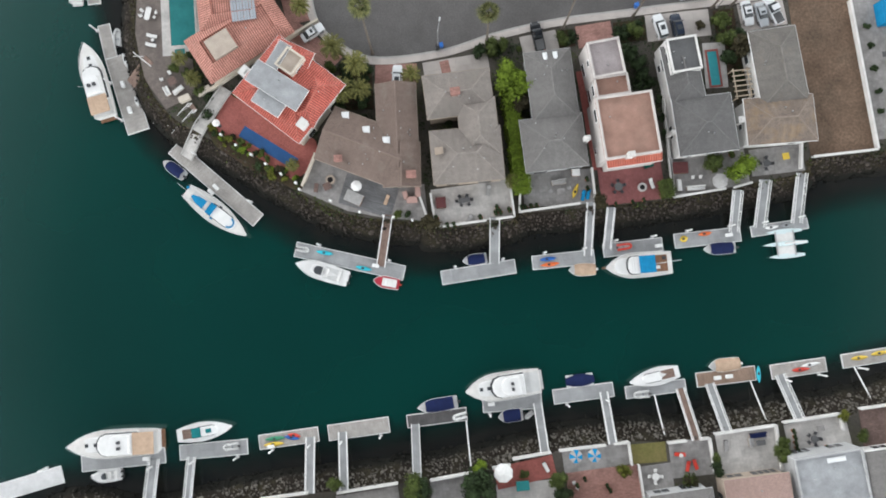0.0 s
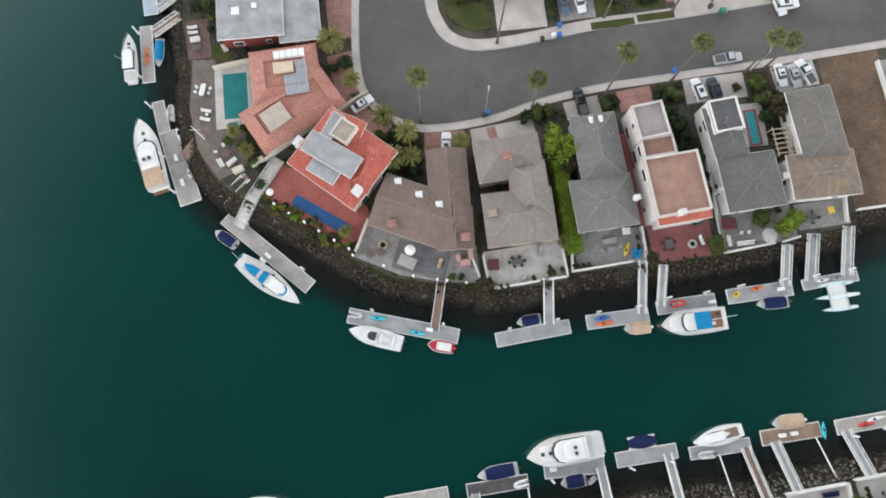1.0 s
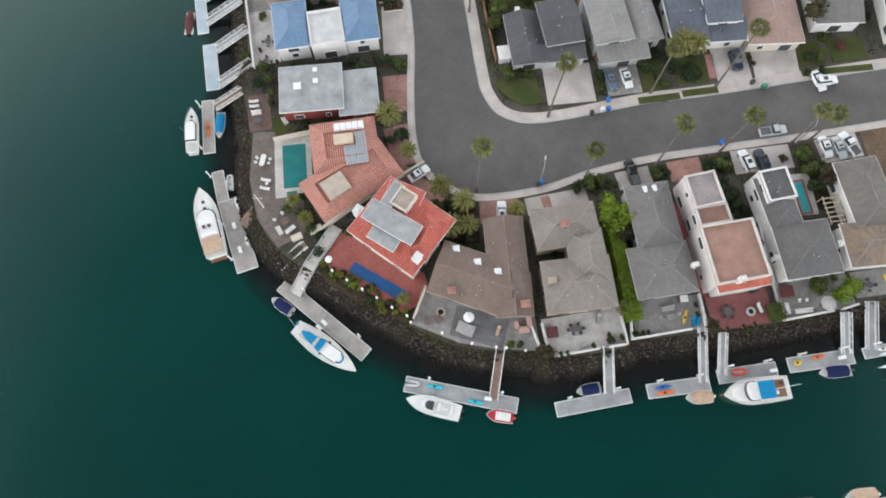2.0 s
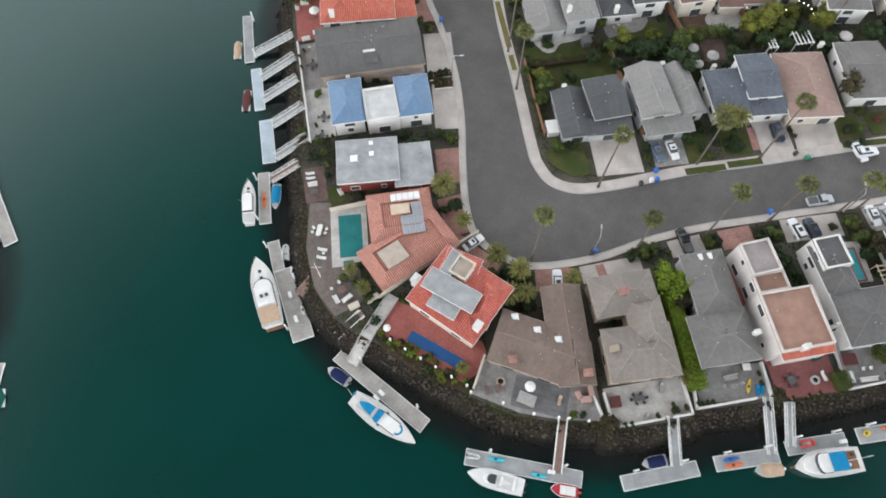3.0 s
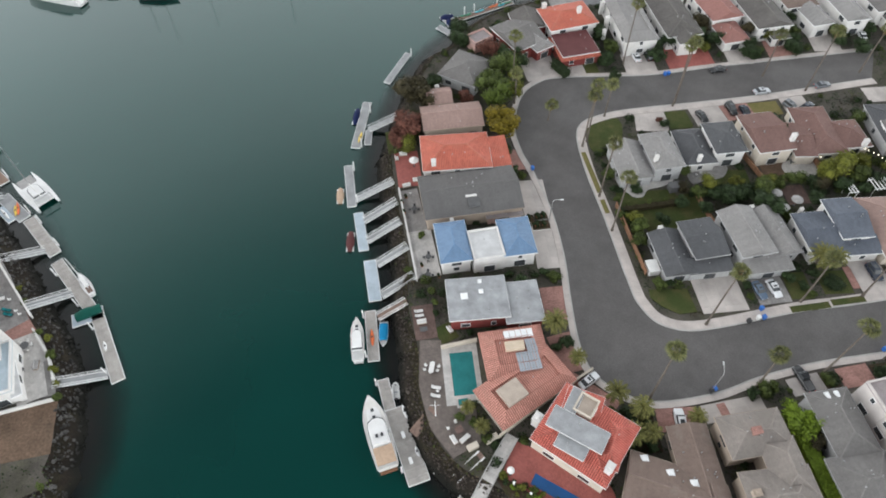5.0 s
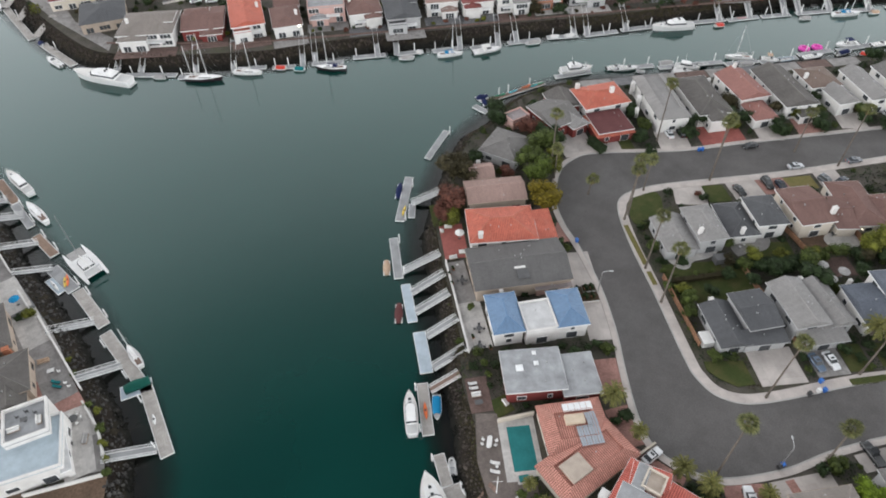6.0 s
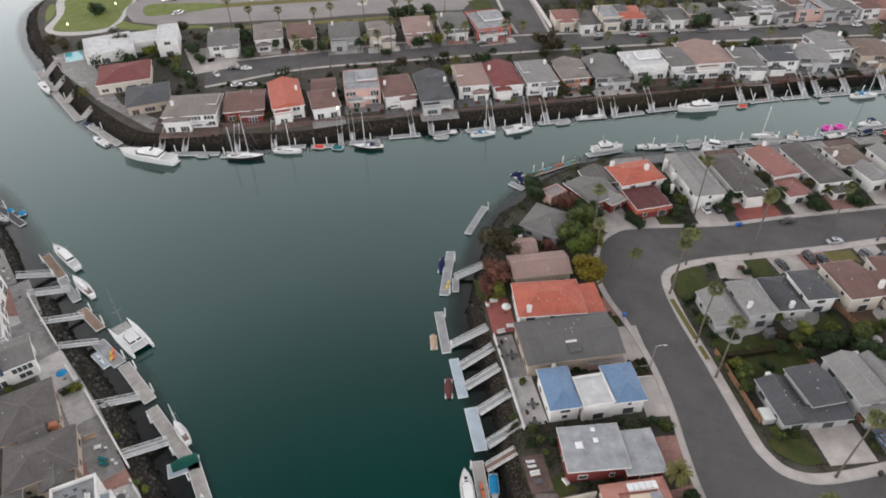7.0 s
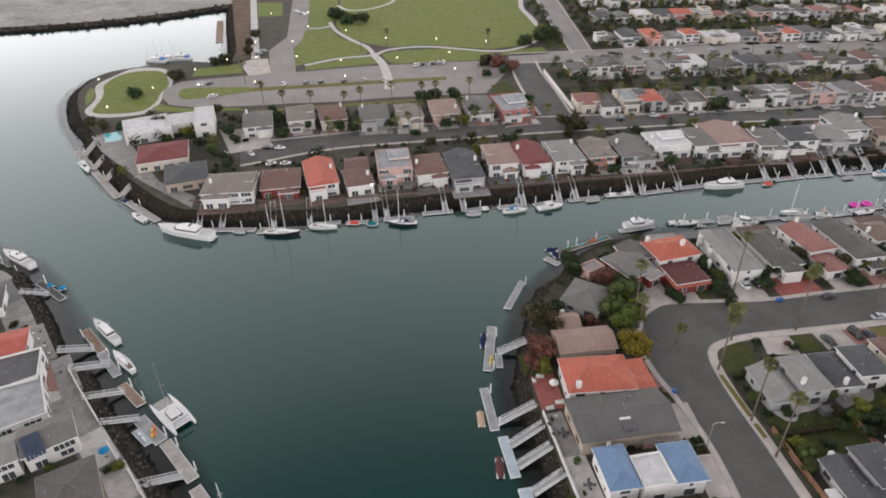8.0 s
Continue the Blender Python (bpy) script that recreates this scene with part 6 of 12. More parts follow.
for lab, wl_mat, blks, sd in (
    ("wide grey house with rows of windows", STUCCO, [(-169.1, 213.5, 19.7, 17.5, 4.8, 5.2, "hip", 1.8, R_TAUPE)], 74),
    ("low dark brown house with a red deck", REDWALL, [(-151.1, 218.8, 15.2, 17.5, 10.1, 4.0, "gablex", 1.6, R_BROWNRED)], 75),
    ("white house with an orange tile roof", STUCCO, [(-136.0, 221.6, 12.1, 23.8, 15.9, 5.2, "gabley", 1.8, T_ORANGE)], 76),
    ("house with a maroon-brown roof", STUCCO, [(-120.9, 218.4, 10.8, 16.2, 15.1, 4.4, "hip", 1.6, R_BROWNRED), (-122.8, 231.4, 9.7, 10.8, 11.2, 4.2, "gablex", 1.2, R_BROWNRED)], 77),
    ("pink house with a flat grey roof", PINKWALL, [(-107.6, 230.2, 13.6, 18.2, 8.5, 6.2, "flat", 0.4, FLATGREY)], 78),
    ("white house with a brown hipped roof", STUCCO, [(-93.6, 227.0, 12.6, 19.0, 13.3, 5.2, "hip", 1.8, R_BROWNRED)], 79),
    ("charcoal gabled house with a glass gable", GREYWALL, [(-79.4, 226.7, 12.8, 25.2, 9.0, 4.8, "gabley", 2.0, R_DARK)], 80),
    ("white two-storey house with a red-brown roof", STUCCO, [(-64.7, 234.6, 12.5, 20.4, 7.1, 5.6, "hip", 1.6, R_PINKISH)], 81),
    ("white gabled house with a dark red roof", STUCCO, [(-51.8, 235.3, 12.5, 21.0, 10.3, 5.2, "gabley", 2.0, R_MAROON)], 82),
    ("white house with grey stepped roofs", STUCCO, [(-38.2, 236.7, 13.0, 20.6, 8.7, 5.6, "hip", 1.8, R_LIGHT)], 83),
    ("rust-coloured house with small gables", RUSTWALL, [(-24.0, 239.8, 11.9, 17.9, 8.4, 4.8, "gabley", 1.8, R_TAUPE)], 84),
    ("grey house with a pale blue gable", GREYWALL, [(-9.2, 241.5, 14.6, 20.5, 6.6, 4.8, "gabley", 1.7, R_GREY)], 85),
    ("white house with a flat white roof", STUCCO, [(6.5, 246.0, 16.1, 14.8, 8.4, 5.8, "flat", 0.4, FLATWHITE)], 86),
    ("white house with a slate roof", STUCCO, [(21.3, 248.9, 11.5, 19.2, 6.0, 5.2, "hip", 1.6, R_GREY)], 87),
    ("pink house with a red-brown roof and twin gables", STUCCO, [(34.0, 252.0, 18.2, 21.6, 6.0, 5.4, "gabley", 1.8, R_PINKISH)], 88),
    ("white house with a grey roof", STUCCO, [(48.6, 246.9, 11.7, 18.6, -0.1, 5.4, "hip", 1.6, R_GREY)], 89),
    ("white house with a charcoal roof", STUCCO, [(62.6, 249.8, 13.5, 16.3, 3.1, 5.4, "hip", 1.6, R_DARK)], 90),
    ("pale grey house with a balcony", GREYWALL, [(76.5, 251.8, 13.7, 14.9, -1.5, 5.4, "hip", 1.6, R_LIGHT)], 91),
    ("grey house with a steep roof", STUCCO, [(89.7, 261.2, 13.3, 17.4, 5.9, 5.4, "gabley", 1.8, R_LIGHT)], 92),
    ("brown house with a green deck", TANWALL, [(104.5, 255.4, 15.4, 18.0, -0.1, 5.0, "hip", 1.6, R_BROWN)], 93),
    ("white house beyond the brown one", STUCCO, [(125.4, 259.9, 15.4, 18.9, -0.3, 5.0, "hip", 1.6, R_GREY)], 94),
    # second row, north of that street
    ("grey house with a blue deck", STUCCO, [(-174.7, 279.9, 13.7, 20.2, 13.3, 5.0, "gablex", 1.6, R_GREY)], 101),
    ("white house with a taupe roof", STUCCO, [(-155.9, 286.5, 13.0, 20.2, 12.6, 5.0, "hip", 1.6, R_TAUPE)], 102),
    ("house with a brown shingle roof", CREAM, [(-140.6, 286.2, 12.9, 19.6, 13.8, 5.0, "hip", 1.8, R_BROWNRED)], 103),
    ("grey house with a white upper deck", GREYWALL, [(-120.8, 286.0, 14.0, 19.7, 8.6, 5.0, "gablex", 1.6, R_GREY)], 104),
    ("pinkish house with a taupe roof", CREAM, [(-104.1, 286.9, 12.6, 19.0, 10.0, 5.0, "hip", 1.6, R_TAUPE)], 105),
    ("pink house with a pinkish roof", PINKWALL, [(-87.2, 291.3, 13.7, 20.9, 8.2, 5.0, "hip", 1.6, R_PINKISH)], 106),
    ("grey house with solar panels", STUCCO, [(-70.9, 295.0, 12.9, 21.3, 7.9, 5.0, "gablex", 1.7, R_GREY)], 107),
    ("red-trimmed house with a flat roof", STUCCO, [(-54.3, 295.3, 15.9, 23.6, 13.3, 5.0, "flat", 0.5, FLATGREY, T_RED)], 108)):
    rng = random.Random(sd)
    bx, by, bw, bd, byaw, beave = blks[0][:6]
    spot = pose(bx, by, 0, 0, 0, byaw) @ Vector((rng.choice((-0.36, 0.36)) * bw, rng.uniform(-0.2, 0.3) * bd, 0))
    base = pose(bx, by, 0, 0, 0, byaw)
    if len(blks) == 1:
        s = 1 if sd % 2 else -1
        p = base @ Vector((s * bw * 0.2, -bd / 2 - 0.7, 0))
        blks.append((p.x, p.y, bw * 0.52, 3.6, byaw, beave - 0.9 if sd % 3 else 3.0, "gabley" if sd % 4 else "flat", 1.1 if sd % 4 else 0.5, blks[0][8]))
        if sd % 3 != 1:
            p = base @ Vector((-s * bw * 0.16, bd * 0.14, 0))
            blks.append((p.x, p.y, bw * 0.6, bd * 0.5, byaw, beave + 1.0, "hip" if sd % 2 else "gablex", 1.2, blks[0][8]))
    h, hv = house(lab, wl_mat, blks, seed=sd, rows="SW", group="north shore houses", vents=0, far=True, chimneys=[(spot.x, spot.y, 1.5, 1.0)] if sd % 3 else ())
    front = hv @ pose(bx, by, GROUND, 0, 0, byaw)
    if beave > 4.6:
        ob = part("balcony", boxes((0, -bd / 2 - 0.9, beave / 2, bw * 0.7, 1.9, 0.2)), WHITE, h)
        ob.matrix_basis = front
        specs = [(0, -bd / 2 - 1.8, beave / 2 + 1.1, bw * 0.7, 0.07, 0.07)] + [((i / 8 - 0.5) * bw * 0.69, -bd / 2 - 1.8, beave / 2 + 0.2, 0.06, 0.06, 0.95) for i in range(9)]
        ob = part("balcony_rail", boxes(*specs), WHITE, h, "white balcony railing")
        ob.matrix_basis = front
    m2 = pose(bx, by, 0, 0, 0, byaw)
    p = m2 @ Vector((0, -bd / 2 - 3.2, 0))
    patch("terrace", rng.choice((PALEPAVE, GREYPAVE, BROWNPAVE, BROWNPAVE, DARKDECK, GREYPAVE)), p.x, p.y, bw + 1.5, 6.0, byaw, "paved waterfront terrace below a house", "terrace", 0.09)
    p = m2 @ Vector((0, bd / 2 + 2.6, 0)) if sd < 100 else m2 @ Vector((0, -bd / 2 - 3.0, 0))
    patch("driveway", rng.choice((DRIVE, DRIVE, BRICKPINK)), p.x, p.y, bw * 0.7, 5.4, byaw, "short paved driveway beside a house", "driveway", 0.11)

# ---- the town behind: rows of houses along the far streets
TOWN_ROOFS = (R_GREY, R_DARK, R_SLATE, R_GREY, R_ROSE, R_DARK, T_ORANGE, R_SLATE, R_MID, R_BROWNRED, R_MID, FLATWHITE, R_LIGHT, FLATGREY, R_SLATE)
TOWN_WALLS = (STUCCO, STUCCO, STUCCO, CREAM, GREYWALL, STUCCO, PINKWALL)


def town_row(a, b, count, yaw, seed, label):
    rng = random.Random(seed)
    for i in range(count):
        f = (i + rng.uniform(0.35, 0.65)) / count
        x, y = a[0] + (b[0] - a[0]) * f, a[1] + (b[1] - a[1]) * f
        w, d = rng.uniform(10.5, 14), rng.uniform(13, 19)
        roof_mat = rng.choice(TOWN_ROOFS)
        eave = rng.choice((3.3, 5.2, 5.2))
        kind = "flat" if roof_mat in (FLATWHITE, FLATGREY) else rng.choice(("hip", "hip", "gabley", "gablex"))
        rise = 0.4 if kind == "flat" else rng.uniform(1.4, 2.0)
        blocks = [(x, y + rng.uniform(-1.5, 1.5), w, d, yaw, eave, kind, rise, roof_mat)]
        if rng.random() < 0.7:
            blocks.append((x + rng.uniform(-2, 2), y - d * 0.5, w * 0.62, d * 0.45, yaw, rng.choice((2.9, 4.4)), rng.choice(("hip", "gabley")), rise * 0.7, R_GREY if kind == "flat" else roof_mat))
        if rng.random() < 0.5:
            blocks.append((x + rng.choice((-0.3, 0.3)) * w, y + d * 0.1, w * 0.55, d * 0.5, yaw, eave + 1.0, rng.choice(("gablex", "hip", "flat")), 0.9, rng.choice(TOWN_ROOFS)))
        house(label, rng.choice(TOWN_WALLS), blocks, seed=seed * 40 + i, rows="S", group="town houses", vents=0, far=True)
        if i % 3:
            patch("driveway", DRIVE, x, y - d / 2 - 3.5, w * 0.7, 6, yaw, "pale concrete driveway of a town house", "driveway", 0.1)


town_row((-21.2, 300.3), (163.8, 309.8), 18, 5, 201, "two-storey town house in a close row")
town_row((-17.9, 356.2), (201.2, 358.0), 20, 5, 202, "town house seen across the roofs")
town_row((13.8, 416.7), (256.7, 420.4), 19, 5, 203, "distant town house")
town_row((17.6, 475.3), (300.9, 473.1), 20, 5, 204, "distant town house")
town_row((18.4, 526.9), (341.3, 518.3), 20, 5, 205, "distant pale town house")
town_row((23.4, 583.7), (376.8, 568.0), 18, 5, 206, "distant pale town house")



# ---------------------------------------------------------------- docks and gangways
PILE = None


def pile_mesh():
    global PILE
    if PILE is None:
        bm = bmesh.new()
        loft(bm, [[Vector((math.cos(a) * r, math.sin(a) * r, z)) for a in (math.pi * k / 4 for k in range(8))] for z, r in ((-2, 0.17), (2.7, 0.15), (2.7, 0.2), (3.25, 0.03))])
        PILE = mesh_of("pile", bm, WHITE)
    return PILE


CLEAT = mesh_of("cleat", boxes((0, 0, 0, 0.35, 0.06, 0.05), (0, 0, -0.06, 0.1, 0.1, 0.08)), METAL)


def dock(cx, cy, length, yaw, wide=2.6, material=None, label="floating dock with pale boards and white-capped piles", piles=(0.2, 0.85), side=1, box_at=None):
    """A floating dock; piles: how far along it they stand, on one side."""
    d = thing("floating_dock", cx, cy, 0, yaw, label, "dock", "docks")
    part("deck", soft_box(length, wide, 0.16, 0.03, 0.36), material or DOCKDECK, d)
    part("float", boxes((0, 0, -0.3, length - 0.3, wide - 0.3, 0.64)), DARKMETAL, d, "dark plastic float")
    e = 0.12
    part("bumper", boxes((0, wide / 2 + e / 2, 0.24, length + 2 * e, e, 0.24), (0, -wide / 2 - e / 2, 0.24, length + 2 * e, e, 0.24), (length / 2 + e / 2, 0, 0.24, e, wide, 0.24), (-length / 2 - e / 2, 0, 0.24, e, wide, 0.24)), WHITE, d, "white rubbing strip")
    for f in piles:
        x, y = (f - 0.5) * length, side * (wide / 2 + 0.42)
        piece("pile", pile_mesh(), d, pose(x, y, 0))
        if cy < 120:
            part("pile_guide", boxes((x, y - side * 0.15, 0.36, 0.62, 0.75, 0.1)), METAL, d)
    for i in range(2 if cy < 120 else 0):
        piece("cleat", CLEAT, d, pose((i + 0.5) / 2 * length - length / 2, -side * (wide / 2 - 0.15), 0.58))
    return d


def gangway(cx, cy, length, yaw, wide=1.3, material=None, z0=0.55, z1=3.15, rails=True, label="sloping gangway with white handrails"):
    """A gangway from the dock (its first end) up to the shore."""
    slope = math.degrees(math.atan2(z1 - z0, length))
    g = thing("gangway", cx, cy, 0, yaw, label, "gangway", "gangways")
    tilt = pose(0, 0, (z0 + z1) / 2, 0, -slope, 0)
    run = math.hypot(length, z1 - z0)
    ob = part("deck", boxes((0, 0, -0.1, run, wide, 0.14)), material or DOCKGREY, g)
    ob.matrix_basis = tilt
    if not rails:
        return g
    for s in (-1, 1):
        specs = [(0, s * wide / 2, 0.95, run, 0.08, 0.08), (0, s * wide / 2, 0.45, run, 0.05, 0.05), (0, s * wide / 2, 0.0, run, 0.1, 0.14)]
        n = max(3, int(run / 1.4))
        specs += [((i + 0.5) / n * run - run / 2, s * wide / 2, 0.0, 0.06, 0.06, 1.0) for i in range(n)]
        ob = part("rail", boxes(*specs), WHITE, g, "white metal handrail")
        ob.matrix_basis = tilt
    return g


def brace(cx, cy, length, yaw):
    bm = bmesh.new()
    tube(bm, (-length / 2, 0, 0.6), (length / 2, 0, 2.6), 0.13, 0.13, 6)
    single("dock_brace", bm, WHITE, pose(cx, cy, 0, 0, 0, yaw), "white pipe bracing a dock to the shore", "brace", "dock braces")


def pier(cx, cy, length, yaw, wide, rise):
    """A concrete pier: a ramp up from the dock over the first part, then level onto the terrace."""
    g = thing("pier", cx, cy, 0, yaw, "long pale concrete pier from a dock to a terrace", "pier")
    bm = bmesh.new()
    ends = ((-length / 2, 0.95), (-length / 2 + rise * length, 3.3), (length / 2, 3.4))
    loft(bm, [[Vector((x, -wide / 2, z - 0.25)), Vector((x, wide / 2, z - 0.25)), Vector((x, wide / 2, z)), Vector((x, -wide / 2, z))] for x, z in ends])
    part("deck", bm, PALEPAVE, g)
    for s in (-1, 1):
        bm = bmesh.new()
        loft(bm, [[Vector((x, s * wide / 2 - 0.08, z)), Vector((x, s * wide / 2 + 0.08, z)), Vector((x, s * wide / 2 + 0.08, z + 0.35)), Vector((x, s * wide / 2 - 0.08, z + 0.35))] for x, z in ends])
        part("parapet", bm, KERB, g)
    bm = bmesh.new()
    tube(bm, (-length / 2 + 0.6, 0, -1.5), (-length / 2 + 0.6, 0, 0.9), 0.25, 0.25, 8)
    part("leg", bm, KERB, g)


# south side of the point
dock(-44.0, 21.2, 20.9, -39.8, 2.7)
dock(-18.8, 7.0, 20.4, -12.0, 2.6, DOCKGREY)
dock(4.9, 5.2, 13.6, 9.6, 2.4, DOCKGREY)
dock(20.5, 7.6, 11.3, 6.6, 2.4, DOCKGREY)
dock(33.3, 10.0, 10.8, 7.1, 2.3, DOCKGREY)
dock(47.1, 11.9, 12.1, 6.9, 2.5, DOCKGREY)
dock(60.4, 13.9, 10.4, 9.1, 1.8, DOCKGREY)
dock(-65.4, 48.2, 6.4, -74.8, 2.1, side=-1, piles=(0.1,))
dock(-61.2, 38.1, 15.0, -71.1, 3.9, side=-1, piles=(0.3, 0.8))
pier(-45.5, 32.1, 14.6, 57.9, 2.3, 0.4)
gangway(-12.3, 10.7, 9.3, 80.8, 1.5, WOOD, label="brown wooden gangway with handrails")
gangway(7.7, 11.0, 8.2, 91.1, 1.7)
gangway(24.9, 13.2, 9.5, 89.7, 1.3)
gangway(28.5, 13.4, 7.3, 88.5, 1.3)
gangway(51.6, 16.7, 7.3, 91.8, 1.5)
gangway(56.5, 18.1, 8.4, 89.8, 1.8)
gangway(63.2, 19.2, 8.8, 90.8, 1.6)
gangway(-58.0, 41.7, 5.8, 45.5, 2.0, WOOD, 1.6, 3.3, False, label="short brown wooden gangway without rails")
gangway(-49.7, 33.1, 6.1, 38.1, 1.5, WOOD, 0.9, 3.3, True, "brown wooden gangway with handrails")
# west side of the point
dock(-68.9, 61.4, 11.8, -83.3, 2.2, piles=(0.1, 0.9), side=-1)
dock(-69.5, 75.3, 10.8, -80.5, 2.6, DOCKBLUE, "pale blue panelled floating dock", piles=(), side=-1)
dock(-72.9, 89.2, 11.3, -80.1, 2.1, DOCKBLUE, "pale blue panelled floating dock", piles=(), side=-1)
dock(-76.5, 103.7, 13.7, -82.1, 2.0, DOCKGREY, piles=(0.1, 0.9))
dock(-75.0, 125.8, 17.8, -96.8, 2.2, DOCKGREY, piles=(0.2, 0.95))
dock(-72.9, 120.8, 5.2, -91.0, 1.6, DOCKGREY, piles=())
dock(-65.9, 149.6, 14.5, -113.8, 1.8, DOCKGREY, piles=(0.05,))
dock(-40.8, 176.6, 23.8, 27.2, 1.8, WOOD, "long narrow wooden dock with tall piles", piles=(0.3, 0.45, 0.8))
dock(-52.0, 167.5, 5.3, -44.8, 2.0, DOCKGREY, piles=())
gangway(-64.7, 66.7, 6.6, 21.0, 1.6, WOOD, label="brown wooden gangway with handrails")
gangway(-63.6, 72.7, 8.0, 25.6, 1.7)
gangway(-65.1, 80.9, 7.7, 24.5, 1.7)
gangway(-67.3, 88.0, 8.6, 25.1, 1.7)
gangway(-68.3, 94.0, 8.8, 25.6, 1.7)
gangway(-69.9, 100.6, 9.7, 20.7, 1.5)
gangway(-69.1, 124.3, 8.1, 14.5, 1.7)
# south shore
dock(-77.4, -34.1, 15.7, 17.0, 2.9, FLATWHITE, "floating dock with a worn white deck")
dock(-58.9, -29.1, 14.9, 6.6, 2.6, DOCKGREY, side=-1)
dock(-42.7, -27.2, 12.1, 5.7, 2.5, DOCKGREY, side=-1)
dock(-29.2, -25.1, 10.6, 8.6, 2.4, side=-1)
dock(-16.6, -23.3, 10.9, 8.4, 2.6, side=-1)
dock(-2.5, -21.2, 10.7, 8.0, 2.1, DOCKDARK, "dark decked floating dock with a white rim", side=-1, piles=())
dock(11.1, -18.4, 10.5, 4.8, 2.6, DOCKGREY, side=-1, piles=(0.1,))
dock(24.0, -16.6, 10.8, 8.0, 2.4, DOCKGREY, side=-1)
dock(37.1, -15.7, 10.8, 8.0, 2.0, DOCKGREY, side=-1, piles=())
dock(49.9, -13.4, 10.6, 7.6, 2.4, DOCKBROWN, "cluttered brown floating dock", side=-1, piles=())
dock(63.1, -11.8, 9.9, 8.7, 2.4, side=-1)
dock(77.8, -9.4, 13.5, 9.5, 2.3, side=-1)
gangway(-53.1, -34.6, 11.4, -89.1, 1.7)
gangway(-46.3, -33.6, 10.2, -88.0, 1.2)
gangway(-24.9, -29.4, 9.2, -86.2, 1.5)
gangway(-19.0, -28.7, 9.7, -84.8, 1.4)
gangway(-6.1, -26.8, 8.9, -86.2, 1.4)
gangway(16.1, -22.7, 8.5, -83.4, 1.4)
gangway(28.0, -20.7, 8.7, -84.0, 1.3)
gangway(42.3, -19.9, 8.8, -77.8, 1.4, WOOD)
gangway(47.6, -18.7, 8.2, -77.0, 1.4)
gangway(60.4, -16.7, 7.6, -75.6, 1.5)
gangway(81.0, -13.7, 7.6, -84.8, 1.4)
brace(3.2, -25.5, 8.0, -83.9)
brace(37.5, -20.8, 8.5, -80.0)
brace(55.2, -17.8, 7.7, -74.7)
brace(74.2, -14.8, 7.0, -71.8)
# west shore
dock(-115.6, 20.2, 14.4, -90.7, 2.4, side=-1)
dock(-123.9, 60.2, 18.7, -59.9, 2.5, side=-1)
dock(-130.1, 67.2, 6.2, 22.5, 3.2, DOCKBLUE, "low pale blue drive-on float", piles=())
dock(-136.0, 75.6, 17.0, -47.3, 2.5, side=-1)
dock(-147.9, 89.4, 14.5, -46.6, 2.6, side=1)
dock(-158.0, 98.5, 10.8, -41.3, 2.8, DOCKGREY, piles=(0.9,))
dock(-159.0, 96.3, 6.2, -40.9, 1.8, DOCKBLUE, "low pale blue drive-on float", piles=())
dock(-167.2, 110.2, 10.5, -42.3, 2.2, DOCKBROWN, "brown boarded floating dock")
dock(-178.0, 121.6, 12.2, -46.7, 1.9, DOCKGREY)
dock(-186.7, 131.5, 13.1, -45.9, 2.2, DOCKBROWN, "brown boarded floating dock", side=-1)
dock(-211.4, 155.8, 15.5, -37.1, 2.0, DOCKDARK, "dark boarded floating dock", piles=(0.1,))
dock(-233.4, 168.7, 16.3, -36.3, 2.0, DOCKGREY)
gangway(-126.1, 51.8, 9.5, -160.6, 1.8)
gangway(-138.7, 70.6, 8.6, -144.5, 1.8)
gangway(-149.5, 82.7, 9.5, -151.0, 1.6)
gangway(-165.4, 100.0, 8.3, -153.5, 1.1)
gangway(-173.3, 108.7, 9.5, -151.2, 1.3)
gangway(-181.6, 119.0, 9.6, -151.6, 1.8)
gangway(-188.6, 125.9, 8.7, -156.4, 1.8)
gangway(-214.4, 152.6, 7.6, -161.4, 1.5)
# north shore
for dd in ((-164.3, 191.4, 17.6, -1.9), (-150.2, 189.6, 7.9, 0.8), (-131.1, 194.6, 11.6, 7.5), (-119.1, 195.1, 7.6, 3.8), (-104.1, 197.3, 10.8, 6.2), (-89.8, 201.3, 11.1, 8.4),
           (-75.3, 203.2, 9.2, 10.7), (-62.0, 205.0, 10.4, 11.6), (-48.1, 206.8, 10.9, 13.4), (-34.0, 209.8, 11.8, 10.4)):
    dock(*dd, 2.2, DOCKGREY, piles=(0.1, 0.7), side=1)
for dd in ((-19.6, 212.7, 11.3, 6.7), (-5.2, 214.6, 12.7, 11.8), (10.3, 218.2, 15.2, 11.4), (37.0, 222.4, 12.4, 8.4), (50.3, 223.9, 12.4, 10.8), (63.3, 225.8, 11.2, 7.4),
           (78.6, 227.8, 14.1, 7.4), (95.8, 228.8, 14.0, 5.6), (114.6, 230.9, 14.1, 5.6)):
    dock(*dd, 2.2, DOCKGREY, piles=(0.2, 0.8), side=1)
for dd in ((-247.4, 254.6, 24.5, -50.5), (-227.3, 230.5, 33.0, -49.8), (-202.5, 206.5, 23.2, -41.4)):
    dock(*dd, 2.6, DOCKDECK, piles=(0.3,), side=1)
